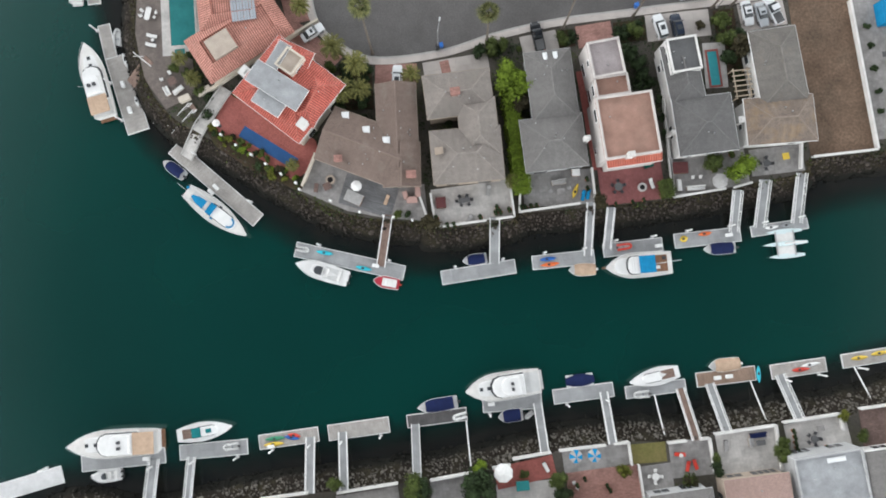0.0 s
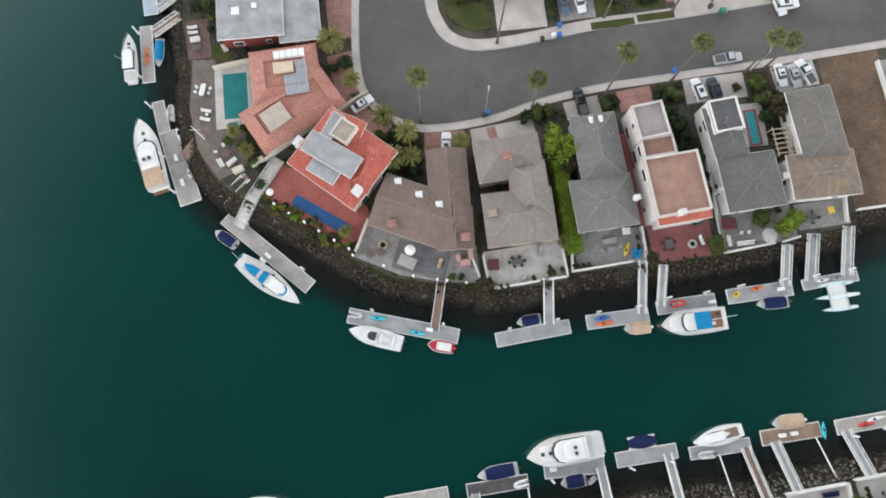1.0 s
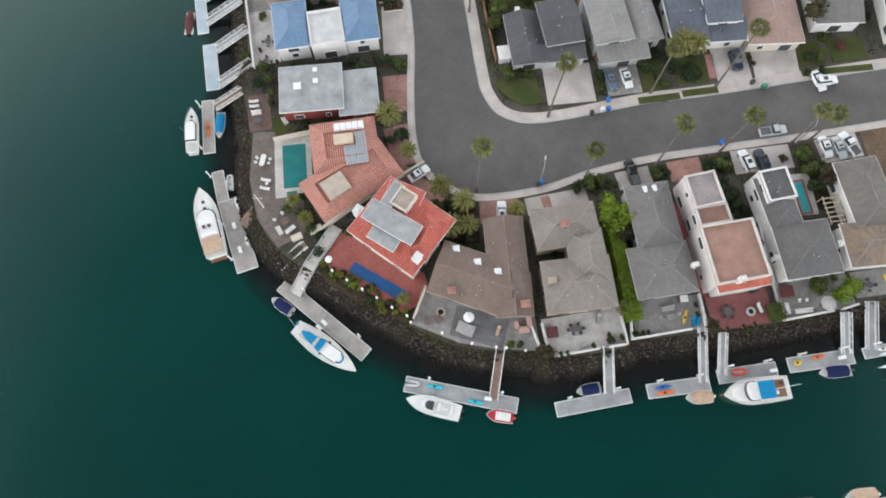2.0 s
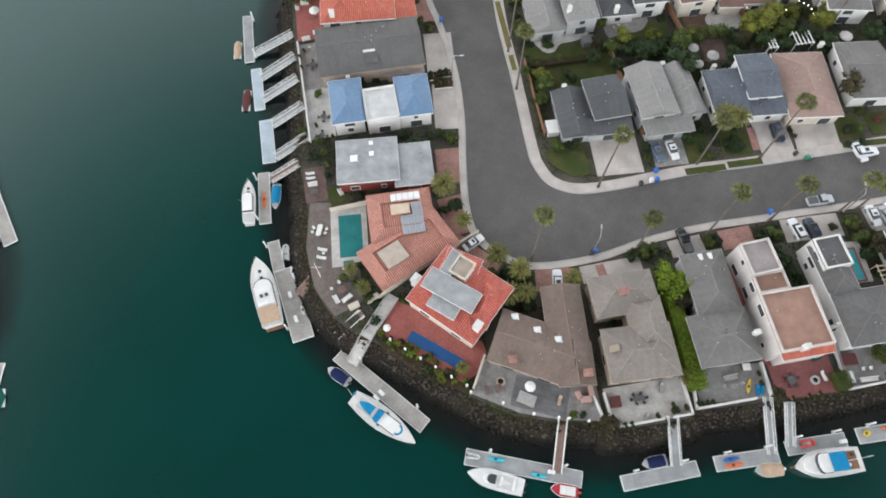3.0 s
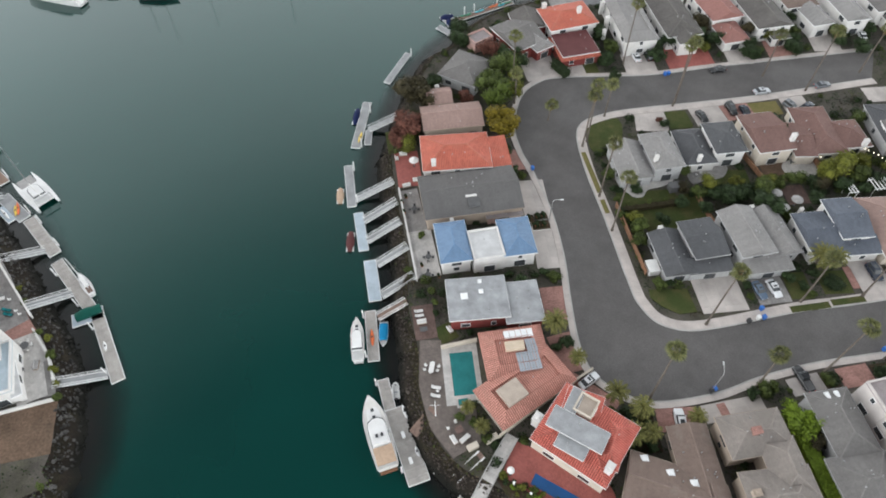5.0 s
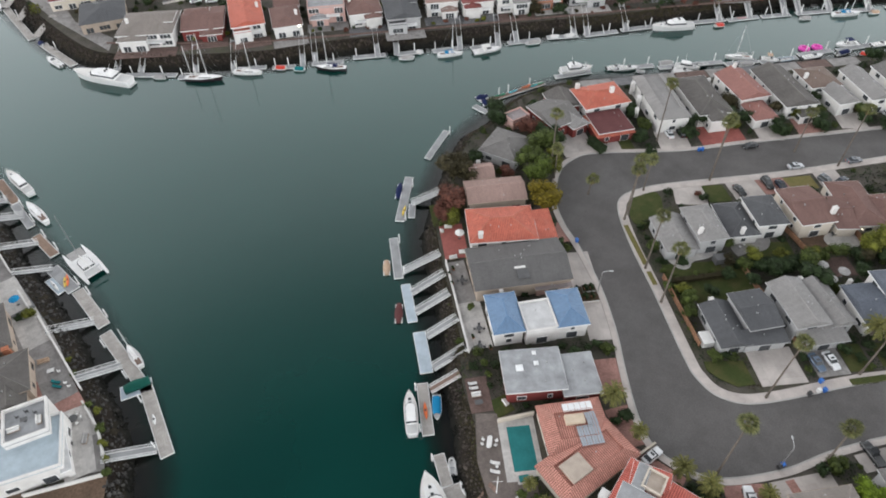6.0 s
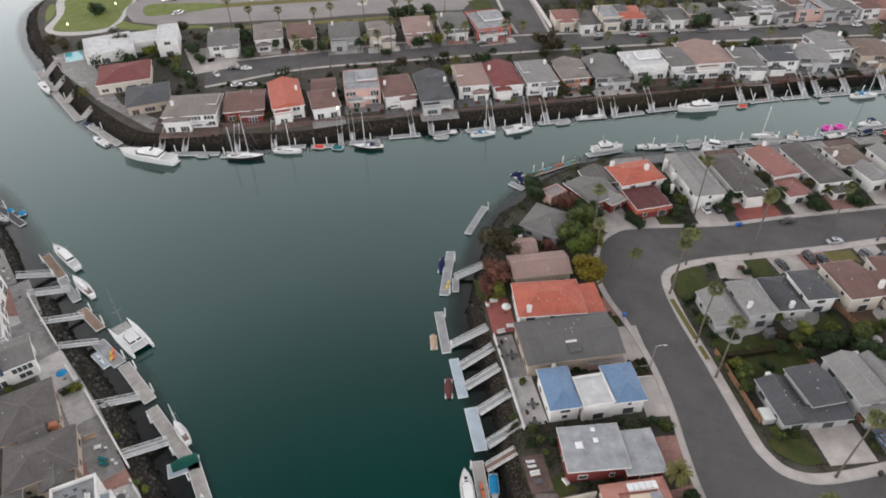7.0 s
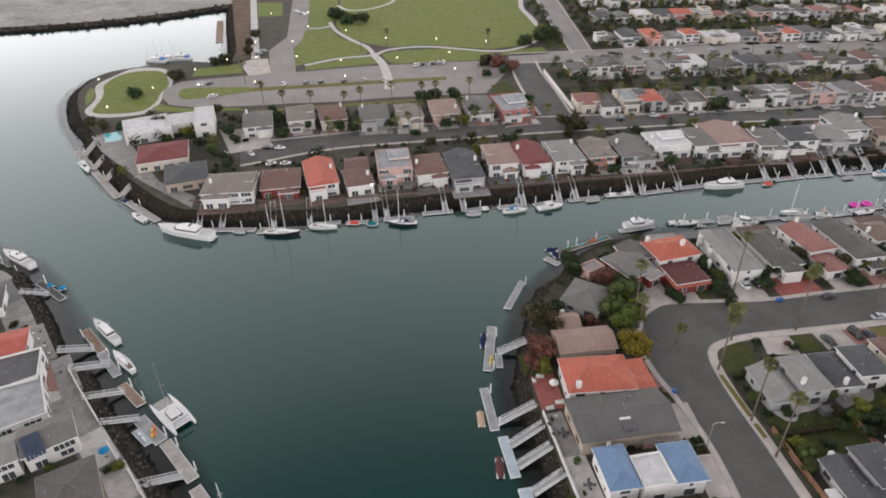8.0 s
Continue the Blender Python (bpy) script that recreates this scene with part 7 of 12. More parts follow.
for gg in ((-177.6, 201.7, 14.9, 97.0), (-168.7, 200.0, 15.1, 95.8), (-150.5, 199.5, 15.1, 103.1), (-137.5, 201.3, 17.2, 100.9), (-113.8, 204.4, 19.5, 99.1), (-109.7, 205.8, 18.9, 99.7),
           (-87.7, 208.5, 16.2, 97.8), (-80.7, 209.7, 16.6, 95.0), (-57.7, 213.6, 18.7, 92.0), (-43.6, 215.7, 18.9, 89.5), (-37.1, 216.9, 16.9, 91.9), (-15.2, 220.1, 16.3, 88.6)):
    gangway(*gg, 1.7)
for gg in ((-10.1, 221.5, 17.8, 86.4), (4.7, 223.4, 15.7, 87.3), (41.6, 230.0, 16.4, 84.3), (53.8, 231.5, 15.7, 82.3), (68.1, 233.4, 17.0, 79.4), (73.7, 233.9, 16.5, 80.4), (86.2, 236.4, 16.7, 79.9),
           (101.7, 235.9, 15.4, 75.7)):
    gangway(*gg, 1.7)
for bb in ((-3.9, 221.2, 14.1, 88.8), (13.0, 224.7, 12.6, 83.6), (47.1, 230.3, 14.6, 80.0), (63.1, 232.1, 15.8, 79.3)):
    brace(*bb)
# north side of the point, behind the houses
for dd in ((-19.7, 187.2, 12.7, 14.9), (1.6, 190.9, 14.3, 7.1), (21.6, 191.8, 22.8, 7.6), (39.3, 192.7, 11.5, 9.5), (52.7, 194.1, 14.0, 10.7), (67.1, 198.3, 13.2, 11.9), (82.5, 201.4, 14.4, 14.3)):
    dock(*dd, 2.2, DOCKGREY, piles=(0.3, 0.9), side=1)
for gg in ((-247.9, 264.0, 15.8, 89.9), (-237.0, 251.0, 17.9, 88.5), (-226.7, 238.8, 15.8, 86.7), (-213.7, 224.5, 13.8, 80.6)):
    gangway(*gg, 3.0, DOCKDECK, 1.4, 3.2, False, "wide pale pier across the rocks")



# ---------------------------------------------------------------- boats
def hull_rings(L, B, H, bow=0.42, stern=0.86, draft=0.45, flare=0.8, n=11):
    """Sections of a hull from stern to bow, along x."""
    rings = []
    for i in range(n):
        f = i / (n - 1)
        b = B / 2 * (stern + (1 - stern) * math.sin(min(f / 0.45, 1) * math.pi / 2))
        if f > 1 - bow:
            g = (f - (1 - bow)) / bow
            b = B / 2 * max(0.025, math.cos(g * math.pi / 2) ** 0.75)
        sheer = H * (1 + 0.32 * f * f)
        x = -L / 2 + L * f
        keel = -draft * (1 - 0.9 * f ** 3)
        c = b * flare * (1 - 0.25 * f)
        rings.append([Vector((x, b, sheer)), Vector((x - 0.04 * L * f * f, c, 0.08)), Vector((x - 0.06 * L * f * f, 0, keel)), Vector((x - 0.04 * L * f * f, -c, 0.08)), Vector((x, -b, sheer))])
    return rings


def hull(boat, L, B, H, material, deck_mat=None, **kw):
    rings = hull_rings(L, B, H, **kw)
    bm = bmesh.new()
    rows = loft(bm, rings, cap=False, closed=False)
    bm.faces.new(rows[0])
    part("hull", bm, material, boat, smooth=False)
    bm = bmesh.new()
    inner = []
    for r in rings:
        a, b = r[0], r[4]
        inner.append([Vector((a.x, a.y * 0.97, a.z - 0.05)), Vector((a.x, 0, a.z + 0.02)), Vector((b.x, b.y * 0.97, b.z - 0.05))])
    loft(bm, inner, cap=False, closed=False)
    part("deck", bm, deck_mat or GELGREY, boat)
    bm = bmesh.new()
    for s in (0, 4):
        for a, b in zip(rings, rings[1:]):
            tube(bm, a[s], b[s], 0.05, 0.05, 4)
    part("gunwale", bm, WHITE, boat, "white gunwale")
    return rings


def rounded_plan(L, B, front=0.55, n=5):
    """A plan outline, blunt at the back, rounded in front."""
    pts = [(-L / 2, -B / 2), (L / 2 - front * B, -B / 2)]
    for i in range(1, n):
        a = -math.pi / 2 + math.pi * i / n
        pts.append((L / 2 - front * B + math.cos(a) * front * B, math.sin(a) * B / 2))
    return pts + [(L / 2 - front * B, B / 2), (-L / 2, B / 2)]


def tier(boat, name, material, x, L, B, z, h, top=0.86, front=0.55, label="", shift=0.0):
    """A deckhouse level: a rounded plan rising with sloped sides."""
    bm = bmesh.new()
    pts = rounded_plan(L, B, front)
    loft(bm, [[Vector((x + px, py, z)) for px, py in pts], [Vector((x + px * top + shift, py * top, z + h)) for px, py in pts]])
    return part(name, bm, material, boat, label)


def rail(boat, rings, f0, f1, h=0.55):
    bm = bmesh.new()
    n = len(rings)
    for s in (0, 4):
        prev = None
        for i in range(int(f0 * (n - 1)), int(f1 * (n - 1)) + 1):
            p = rings[i][s] * 1.0
            p.y *= 0.93
            q = p + Vector((0, 0, h))
            tube(bm, p, q, 0.025, 0.025, 4)
            if prev is not None:
                tube(bm, prev, q, 0.025, 0.025, 4)
            prev = q
    part("rail", bm, METAL, boat, "thin steel guard rail")


def yacht(cx, cy, L, yaw, B, label, style="sedan", canvas=None, fly=True):
    """A white motor yacht, bow along +x."""
    b = thing("motor_yacht", cx, cy, 0, yaw, label, "yacht", "boats")
    H = 0.095 * L + 0.35
    r = hull(b, L, B, H, GEL, GELDECK)
    z = H + 0.03
    tier(b, "foredeck", GEL, 0.2 * L, 0.36 * L, B * 0.62, z, 0.35, 0.8, 0.5)
    tier(b, "cabin", GEL, -0.06 * L, 0.46 * L, B * 0.8, z, 1.25, 0.88, 0.42)
    tier(b, "windshield", GLASS, -0.055 * L, 0.465 * L, B * 0.8, z + 0.5, 0.5, 0.955, 0.42, "dark wrap-round windows")
    tier(b, "cabin_roof", GEL, -0.07 * L, 0.43 * L, B * 0.74, z + 1.25, 0.14, 0.95, 0.42)
    for hx in (0.14, 0.24):
        part("hatch", boxes((hx * L + 0.05 * L, 0, z + 0.32, 0.6, 0.6, 0.12)), GLASS, b, "dark deck hatch")
    if fly:
        tier(b, "flybridge", GEL, -0.1 * L, 0.26 * L, B * 0.62, z + 1.38, 0.6, 0.92, 0.4)
        part("helm_seat", boxes((-0.12 * L, -0.5, z + 1.98, 0.5, 0.5, 0.5), (-0.12 * L, 0.5, z + 1.98, 0.5, 0.5, 0.5)), DARKMETAL, b, "dark helm seats")
    part("cockpit", boxes((-0.385 * L, 0, z - 0.1, 0.2 * L, B * 0.72, 0.12)), GELGREY, b, "grey cockpit floor")
    if canvas:
        bm = soft_box(0.24 * L, B * 0.78, 0.16, 0.06)
        ob = part("canopy", bm, canvas, b, "canvas cover over the cockpit")
        ob.matrix_basis = pose(-0.37 * L, 0, z + 1.35)
        bm = bmesh.new()
        for sx in (-0.48, -0.27):
            for sy in (-0.36, 0.36):
                tube(bm, (sx * L, sy * B, z - 0.1), (sx * L, sy * B, z + 1.36), 0.03, 0.03, 4)
        part("canopy_post", bm, METAL, b)
    part("swim_platform", soft_box(0.05 * L, B * 0.7, 0.12, 0.04), GELGREY if not canvas else BROWNWOOD, b).matrix_basis = pose(-0.52 * L, 0, 0.35)
    rail(b, r, 0.5, 1.0)
    bm = bmesh.new()
    tube(bm, (-0.1 * L, B * 0.3, z + 1.4), (-0.16 * L, B * 0.36, z + 4.2), 0.03, 0.01, 4)
    tube(bm, (-0.1 * L, -B * 0.3, z + 1.4), (-0.16 * L, -B * 0.36, z + 4.2), 0.03, 0.01, 4)
    part("antenna", bm, WHITE, b, "white whip antennas")
    return b


def sloop(cx, cy, L, yaw, B, label, hull_mat=None, cloth=None, mast=True, masts=1):
    """A sailing boat, bow along +x, its sails furled."""
    b = thing("sailing_boat", cx, cy, 0, yaw, label, "sailboat", "boats")
    H = 0.07 * L + 0.35
    hull(b, L, B, H, hull_mat or GEL, GEL, bow=0.6, stern=0.62)
    z = H + 0.02
    tier(b, "coachroof", GEL, 0.06 * L, 0.4 * L, B * 0.55, z, 0.45, 0.85, 0.5)
    tier(b, "cabin_window", GLASS, 0.06 * L, 0.36 * L, B * 0.56, z + 0.15, 0.16, 0.97, 0.5)
    part("cockpit", boxes((-0.27 * L, 0, z - 0.06, 0.26 * L, B * 0.5, 0.08)), WOOD, b, "recessed cockpit floor")
    part("coaming", boxes((-0.27 * L, B * 0.28, z, 0.28 * L, 0.12, 0.25), (-0.27 * L, -B * 0.28, z, 0.28 * L, 0.12, 0.25)), GEL, b)
    if cloth:
        part("cover", soft_box(0.16 * L, B * 0.52, 0.35, 0.12, z + 0.35), cloth, b, "bright canvas cover").matrix_basis = pose(-0.14 * L, 0, 0)
        part("hatch_cover", soft_box(0.1 * L, B * 0.22, 0.12, 0.04, z + 0.42), cloth, b, "canvas hatch cover").matrix_basis = pose(0.08 * L, 0, 0)
    part("hatch", boxes((0.3 * L, 0, z + 0.02, 0.55, 0.55, 0.1)), GLASS, b)
    if mast:
        for k in range(masts):
            mx = (0.1 - 0.42 * k) * L
            tall = L * (1.22 - 0.35 * k)
            bm = bmesh.new()
            tube(bm, (mx, 0, z), (mx, 0, z + tall), 0.1, 0.07, 6)
            tube(bm, (mx, -B * 0.3, z + tall * 0.6), (mx, B * 0.3, z + tall * 0.6), 0.035, 0.035, 4)
            part("mast", bm, WHITE, b, "tall pale mast")
            bm = bmesh.new()
            tube(bm, (mx, 0, z + 1.3), (mx - 0.4 * L * (1 - 0.4 * k), 0, z + 1.35), 0.16, 0.1, 6)
            part("boom", bm, cloth or WHITECLOTH, b, "boom with a furled sail")
            bm = bmesh.new()
            for p in ((0.49 * L, 0), (mx, B * 0.46), (mx, -B * 0.46), (-0.49 * L, 0)):
                tube(bm, (p[0], p[1], z), (mx, 0, z + tall * 0.98), 0.014, 0.014, 3)
            part("stay", bm, METAL, b, "thin wire stays")
    return b


def cruiser_sloop(cx, cy, L, yaw, B, label, cloth):
    """A white cruising sloop without its mast: a U-shaped canvas strip round the coachroof, a dodger and a tapered awning over the cockpit."""
    b = thing("sailing_boat", cx, cy, 0, yaw, label, "sailboat", "boats")
    H = 0.07 * L + 0.35
    r = hull(b, L, B, H, GEL, GELDECK, bow=0.6, stern=0.62)
    z = H + 0.02
    tier(b, "coachroof", GEL, 0.1 * L, 0.46 * L, B * 0.58, z, 0.5, 0.86, 0.5)
    tier(b, "cabin_window", GLASS, 0.1 * L, 0.4 * L, B * 0.585, z + 0.18, 0.14, 0.97, 0.5)
    arc = [Vector((0.1 * L + px, py, z + 0.52)) for px, py in rounded_plan(0.36 * L, B * 0.42, 0.5) if px > -0.05 * L]
    bm = bmesh.new()
    for p, q in zip(arc, arc[1:]):
        tube(bm, p, q, 0.16, 0.16, 6)
    part("roof_cover", bm, cloth, b, "blue canvas strip round the coachroof")
    part("cockpit", boxes((-0.25 * L, 0, z - 0.06, 0.3 * L, B * 0.46, 0.08)), GELGREY, b, "recessed cockpit floor")
    part("coaming", boxes((-0.25 * L, B * 0.27, z, 0.32 * L, 0.14, 0.28), (-0.25 * L, -B * 0.27, z, 0.32 * L, 0.14, 0.28)), GEL, b)
    part("dodger", soft_box(0.09 * L, B * 0.56, 0.6, 0.2, z + 0.4, 0.85, 2), cloth, b, "blue canvas dodger").matrix_basis = pose(-0.08 * L, 0, 0)
    bm = bmesh.new()
    loft(bm, [[Vector((x * L, -k * B, h)), Vector((x * L, 0, h + 0.12)), Vector((x * L, k * B, h)), Vector((x * L, 0, h - 0.03))] for x, k, h in ((-0.36, 0.05, z + 1.5), (-0.27, 0.17, z + 1.6), (-0.15, 0.2, z + 1.6))])
    part("awning", bm, cloth, b, "tapered blue awning over the cockpit")
    bm = bmesh.new()
    for sx, sy in ((-0.36, 0.04), (-0.15, 0.19), (-0.15, -0.19)):
        tube(bm, (sx * L, sy * B, z), (sx * L, sy * B, z + 1.6), 0.025, 0.025, 4)
    part("awning_post", bm, METAL, b)
    for px, py in ((0.0, 0.3), (-0.02, -0.3)):
        part("hatch", soft_box(0.55, 0.55, 0.12, 0.04, z + 0.02), GLASS if py > 0 else cloth, b).matrix_basis = pose(px * L, py * B, 0)
    part("hatch", boxes((0.33 * L, 0, z + 0.02, 0.55, 0.55, 0.1)), GLASS, b)
    bm = bmesh.new()
    tube(bm, (-0.48 * L, 0, z + 0.4), (-0.56 * L, 0.4, z + 3.0), 0.03, 0.03, 4)
    part("flag_staff", bm, WHITE, b)
    part("outboard", soft_box(0.4, 0.5, 0.6, 0.1, z), cloth, b, "blue covered outboard").matrix_basis = pose(-0.5 * L, B * 0.15, 0)
    rail(b, r, 0.0, 1.0, 0.55)
    return b


def fishing_launch(cx, cy, L, yaw, B, label):
    """A broad white launch: wheelhouse forward, a bright blue canopy, an open brown cockpit with a pole across the stern."""
    b = thing("fishing_launch", cx, cy, 0, yaw, label, "boat", "boats")
    H = 1.25
    r = hull(b, L, B, H, GEL, GELDECK)
    z = H + 0.02
    tier(b, "trunk_cabin", GEL, 0.22 * L, 0.34 * L, B * 0.66, z, 0.5, 0.86, 0.55)
    tier(b, "wheelhouse", GEL, 0.1 * L, 0.2 * L, B * 0.74, z, 1.5, 0.9, 0.25)
    tier(b, "windscreen", GLASS, 0.11 * L, 0.2 * L, B * 0.745, z + 0.75, 0.45, 0.96, 0.25, "dark wheelhouse windows")
    part("roof_rib", boxes((0.1 * L, 0, z + 1.5, 0.08, B * 0.6, 0.06), (0.13 * L, 0, z + 1.48, 0.08, B * 0.55, 0.06)), GELGREY, b)
    part("canopy", soft_box(0.24 * L, B * 0.68, 0.1, 0.05, z + 1.7), BLUECLOTH, b, "bright blue canvas canopy").matrix_basis = pose(-0.09 * L, 0, 0)
    bm = bmesh.new()
    for sx in (-0.2, 0.02):
        for sy in (-0.32, 0.32):
            tube(bm, (sx * L, sy * B, z - 0.1), (sx * L, sy * B, z + 1.72), 0.03, 0.03, 4)
    part("canopy_post", bm, METAL, b)
    part("cockpit", boxes((-0.31 * L, 0, z - 0.1, 0.24 * L, B * 0.66, 0.13)), BROWNWOOD, b, "brown boarded cockpit floor")
    part("fish_box", soft_box(0.9, 0.6, 0.45, 0.05, z), WHITE, b).matrix_basis = pose(-0.27 * L, B * 0.15, 0)
    part("bait_tank", soft_box(0.6, 0.6, 0.5, 0.06, z), DARKMETAL, b).matrix_basis = pose(-0.38 * L, -B * 0.2, 0)
    bm = bmesh.new()
    tube(bm, (-0.22 * L, B * 0.02, z + 1.2), (-0.6 * L, -B * 0.05, z + 1.6), 0.05, 0.04, 6)
    part("pole", bm, WHITE, b, "white pole slung over the stern")
    part("bow_pulpit", soft_box(0.9, 0.35, 0.12, 0.04, z), BROWNWOOD, b).matrix_basis = pose(0.52 * L, 0, 0)
    rail(b, r, 0.5, 1.0, 0.5)
    return b


def red_launch(cx, cy, L, yaw, B, label):
    """A small red boat with a white cockpit liner and an outboard."""
    b = thing("motor_boat", cx, cy, 0, yaw, label, "boat", "boats")
    H = 0.6
    hull(b, L, B, H, HULLRED, HULLRED)
    part("liner", soft_box(0.56 * L, B * 0.68, 0.16, 0.05, H - 0.02), WHITECLOTH, b, "white cockpit cover").matrix_basis = pose(-0.12 * L, 0, 0)
    part("seat", boxes((0.02 * L, 0, H + 0.1, 0.35, B * 0.5, 0.2)), WHITE, b)
    part("outboard", soft_box(0.5, 0.4, 0.8, 0.1, 0.25), PLASTIC["red"], b, "red outboard motor").matrix_basis = pose(-L / 2 - 0.2, 0, 0)
    return b


def covered_boat(cx, cy, L, yaw, B, label, cloth, open_stern=True):
    """A small power boat under a canvas cover."""
    b = thing("covered_boat", cx, cy, 0, yaw, label, "boat", "boats")
    H = 0.55
    hull(b, L, B, H, GEL, GELGREY)
    rings = hull_rings(L, B, H)
    bm = bmesh.new()
    rows = []
    for r in rings[(1 if open_stern else 0):-2]:
        a = r[0]
        rows.append([Vector((a.x, a.y * k, a.z + 0.04 + hgt)) for k, hgt in ((1.0, 0.0), (0.6, 0.42), (0.0, 0.55), (-0.6, 0.42), (-1.0, 0.0))])
    loft(bm, rows, cap=False, closed=False)
    part("cover", bm, cloth, b, "stretched canvas cover", smooth=True)
    part("outboard", soft_box(0.5, 0.45, 0.75, 0.1, 0.3), PLASTIC["black"] if open_stern else PLASTIC["white"], b, "outboard motor").matrix_basis = pose(-L / 2 - 0.2, 0, 0)
    return b


def runabout(cx, cy, L, yaw, B, label, hull_mat=None, top=None):
    """An open motor boat with a console, windscreen and outboard."""
    b = thing("motor_boat", cx, cy, 0, yaw, label, "boat", "boats")
    H = 0.5 + 0.03 * L
    r = hull(b, L, B, H, hull_mat or GEL, GEL)
    part("cockpit", boxes((-0.14 * L, 0, H - 0.02, 0.46 * L, B * 0.68, 0.05)), GELGREY, b, "grey cockpit floor")
    tier(b, "console", GEL, 0.1 * L, 0.24 * L, B * 0.55, H, 0.55, 0.8, 0.4)
    tier(b, "windscreen", GLASS, 0.07 * L, 0.16 * L, B * 0.5, H + 0.5, 0.3, 0.85, 0.4, "dark windscreen")
    part("seat", boxes((-0.1 * L, 0, H, 0.5, B * 0.5, 0.45), (-0.33 * L, 0, H, 0.5, B * 0.6, 0.4)), WHITECLOTH, b, "pale padded seats")
    if top:
        part("bimini", soft_box(0.3 * L, B * 0.72, 0.1, 0.04, H + 1.6), top, b, "canvas sun top").matrix_basis = pose(-0.06 * L, 0, 0)
        bm = bmesh.new()
        for sx in (-0.2, 0.08):
            for sy in (-0.34, 0.34):
                tube(bm, (sx * L, sy * B, H), (sx * L, sy * B, H + 1.62), 0.025, 0.025, 4)
        part("bimini_post", bm, METAL, b)
    for s in (-0.25, 0.25):
        part("outboard", soft_box(0.5, 0.4, 0.8, 0.1, 0.25), PLASTIC["black"], b, "black outboard motor").matrix_basis = pose(-L / 2 - 0.22, s * B * 0.8, 0)
    rail(b, r, 0.6, 1.0, 0.4)
    return b


def dinghy(cx, cy, L, yaw, label, z=0.0, mat=None):
    """An inflatable tender: fat tubes round a floor, with an outboard."""
    b = thing("dinghy", cx, cy, z, yaw, label, "dinghy", "boats")
    B = L * 0.46
    bm = bmesh.new()
    path = [(-L / 2, B / 2 - 0.2), (L * 0.2, B / 2 - 0.2), (L * 0.42, B * 0.22), (L / 2 - 0.15, 0), (L * 0.42, -B * 0.22), (L * 0.2, -B / 2 + 0.2), (-L / 2, -B / 2 + 0.2)]
    for p, q in zip(path, path[1:]):
        tube(bm, (*p, 0.3), (*q, 0.3), 0.22, 0.22, 8)
    part("tube", bm, mat or GELGREY, b, "fat inflated tubes", smooth=True)
    part("floor", boxes((-0.05 * L, 0, 0.1, L * 0.8, B * 0.6, 0.06)), GELGREY, b)
    part("seat", boxes((-0.1 * L, 0, 0.3, 0.3, B * 0.7, 0.1)), PLASTIC["grey"], b)
    part("outboard", soft_box(0.35, 0.3, 0.55, 0.06, 0.3), PLASTIC["black"], b, "black outboard motor").matrix_basis = pose(-L / 2 - 0.1, 0, 0)
    return b


def kayak(cx, cy, L, yaw, colour, z=0.52, wide=0.78):
    """A plastic kayak or board lying on a dock."""
    k = thing("kayak", cx, cy, z, yaw, colour + " plastic kayak lying on a dock", "kayak", "kayaks")
    bm = bmesh.new()
    rings = []
    for i in range(9):
        f = i / 8
        b = max(0.03, wide / 2 * math.sin(f * math.pi) ** 0.6)
        x = (f - 0.5) * L
        lift = 0.14 * abs(2 * f - 1) ** 3
        rings.append([Vector((x, b, 0.17 + lift)), Vector((x, b * 0.6, 0.02 + lift)), Vector((x, -b * 0.6, 0.02 + lift)), Vector((x, -b, 0.17 + lift)), Vector((x, 0, 0.3 + lift))])
    loft(bm, rings)
    part("hull", bm, PLASTIC[colour], k, smooth=True)
    bm = bmesh.new()
    disc(bm, -0.05 * L, 0, 0.24, 0.3, 0.08, 12, 0.9, 0.75)
    part("seat_well", bm, PLASTIC["black"], k, "dark seat well")
    return k


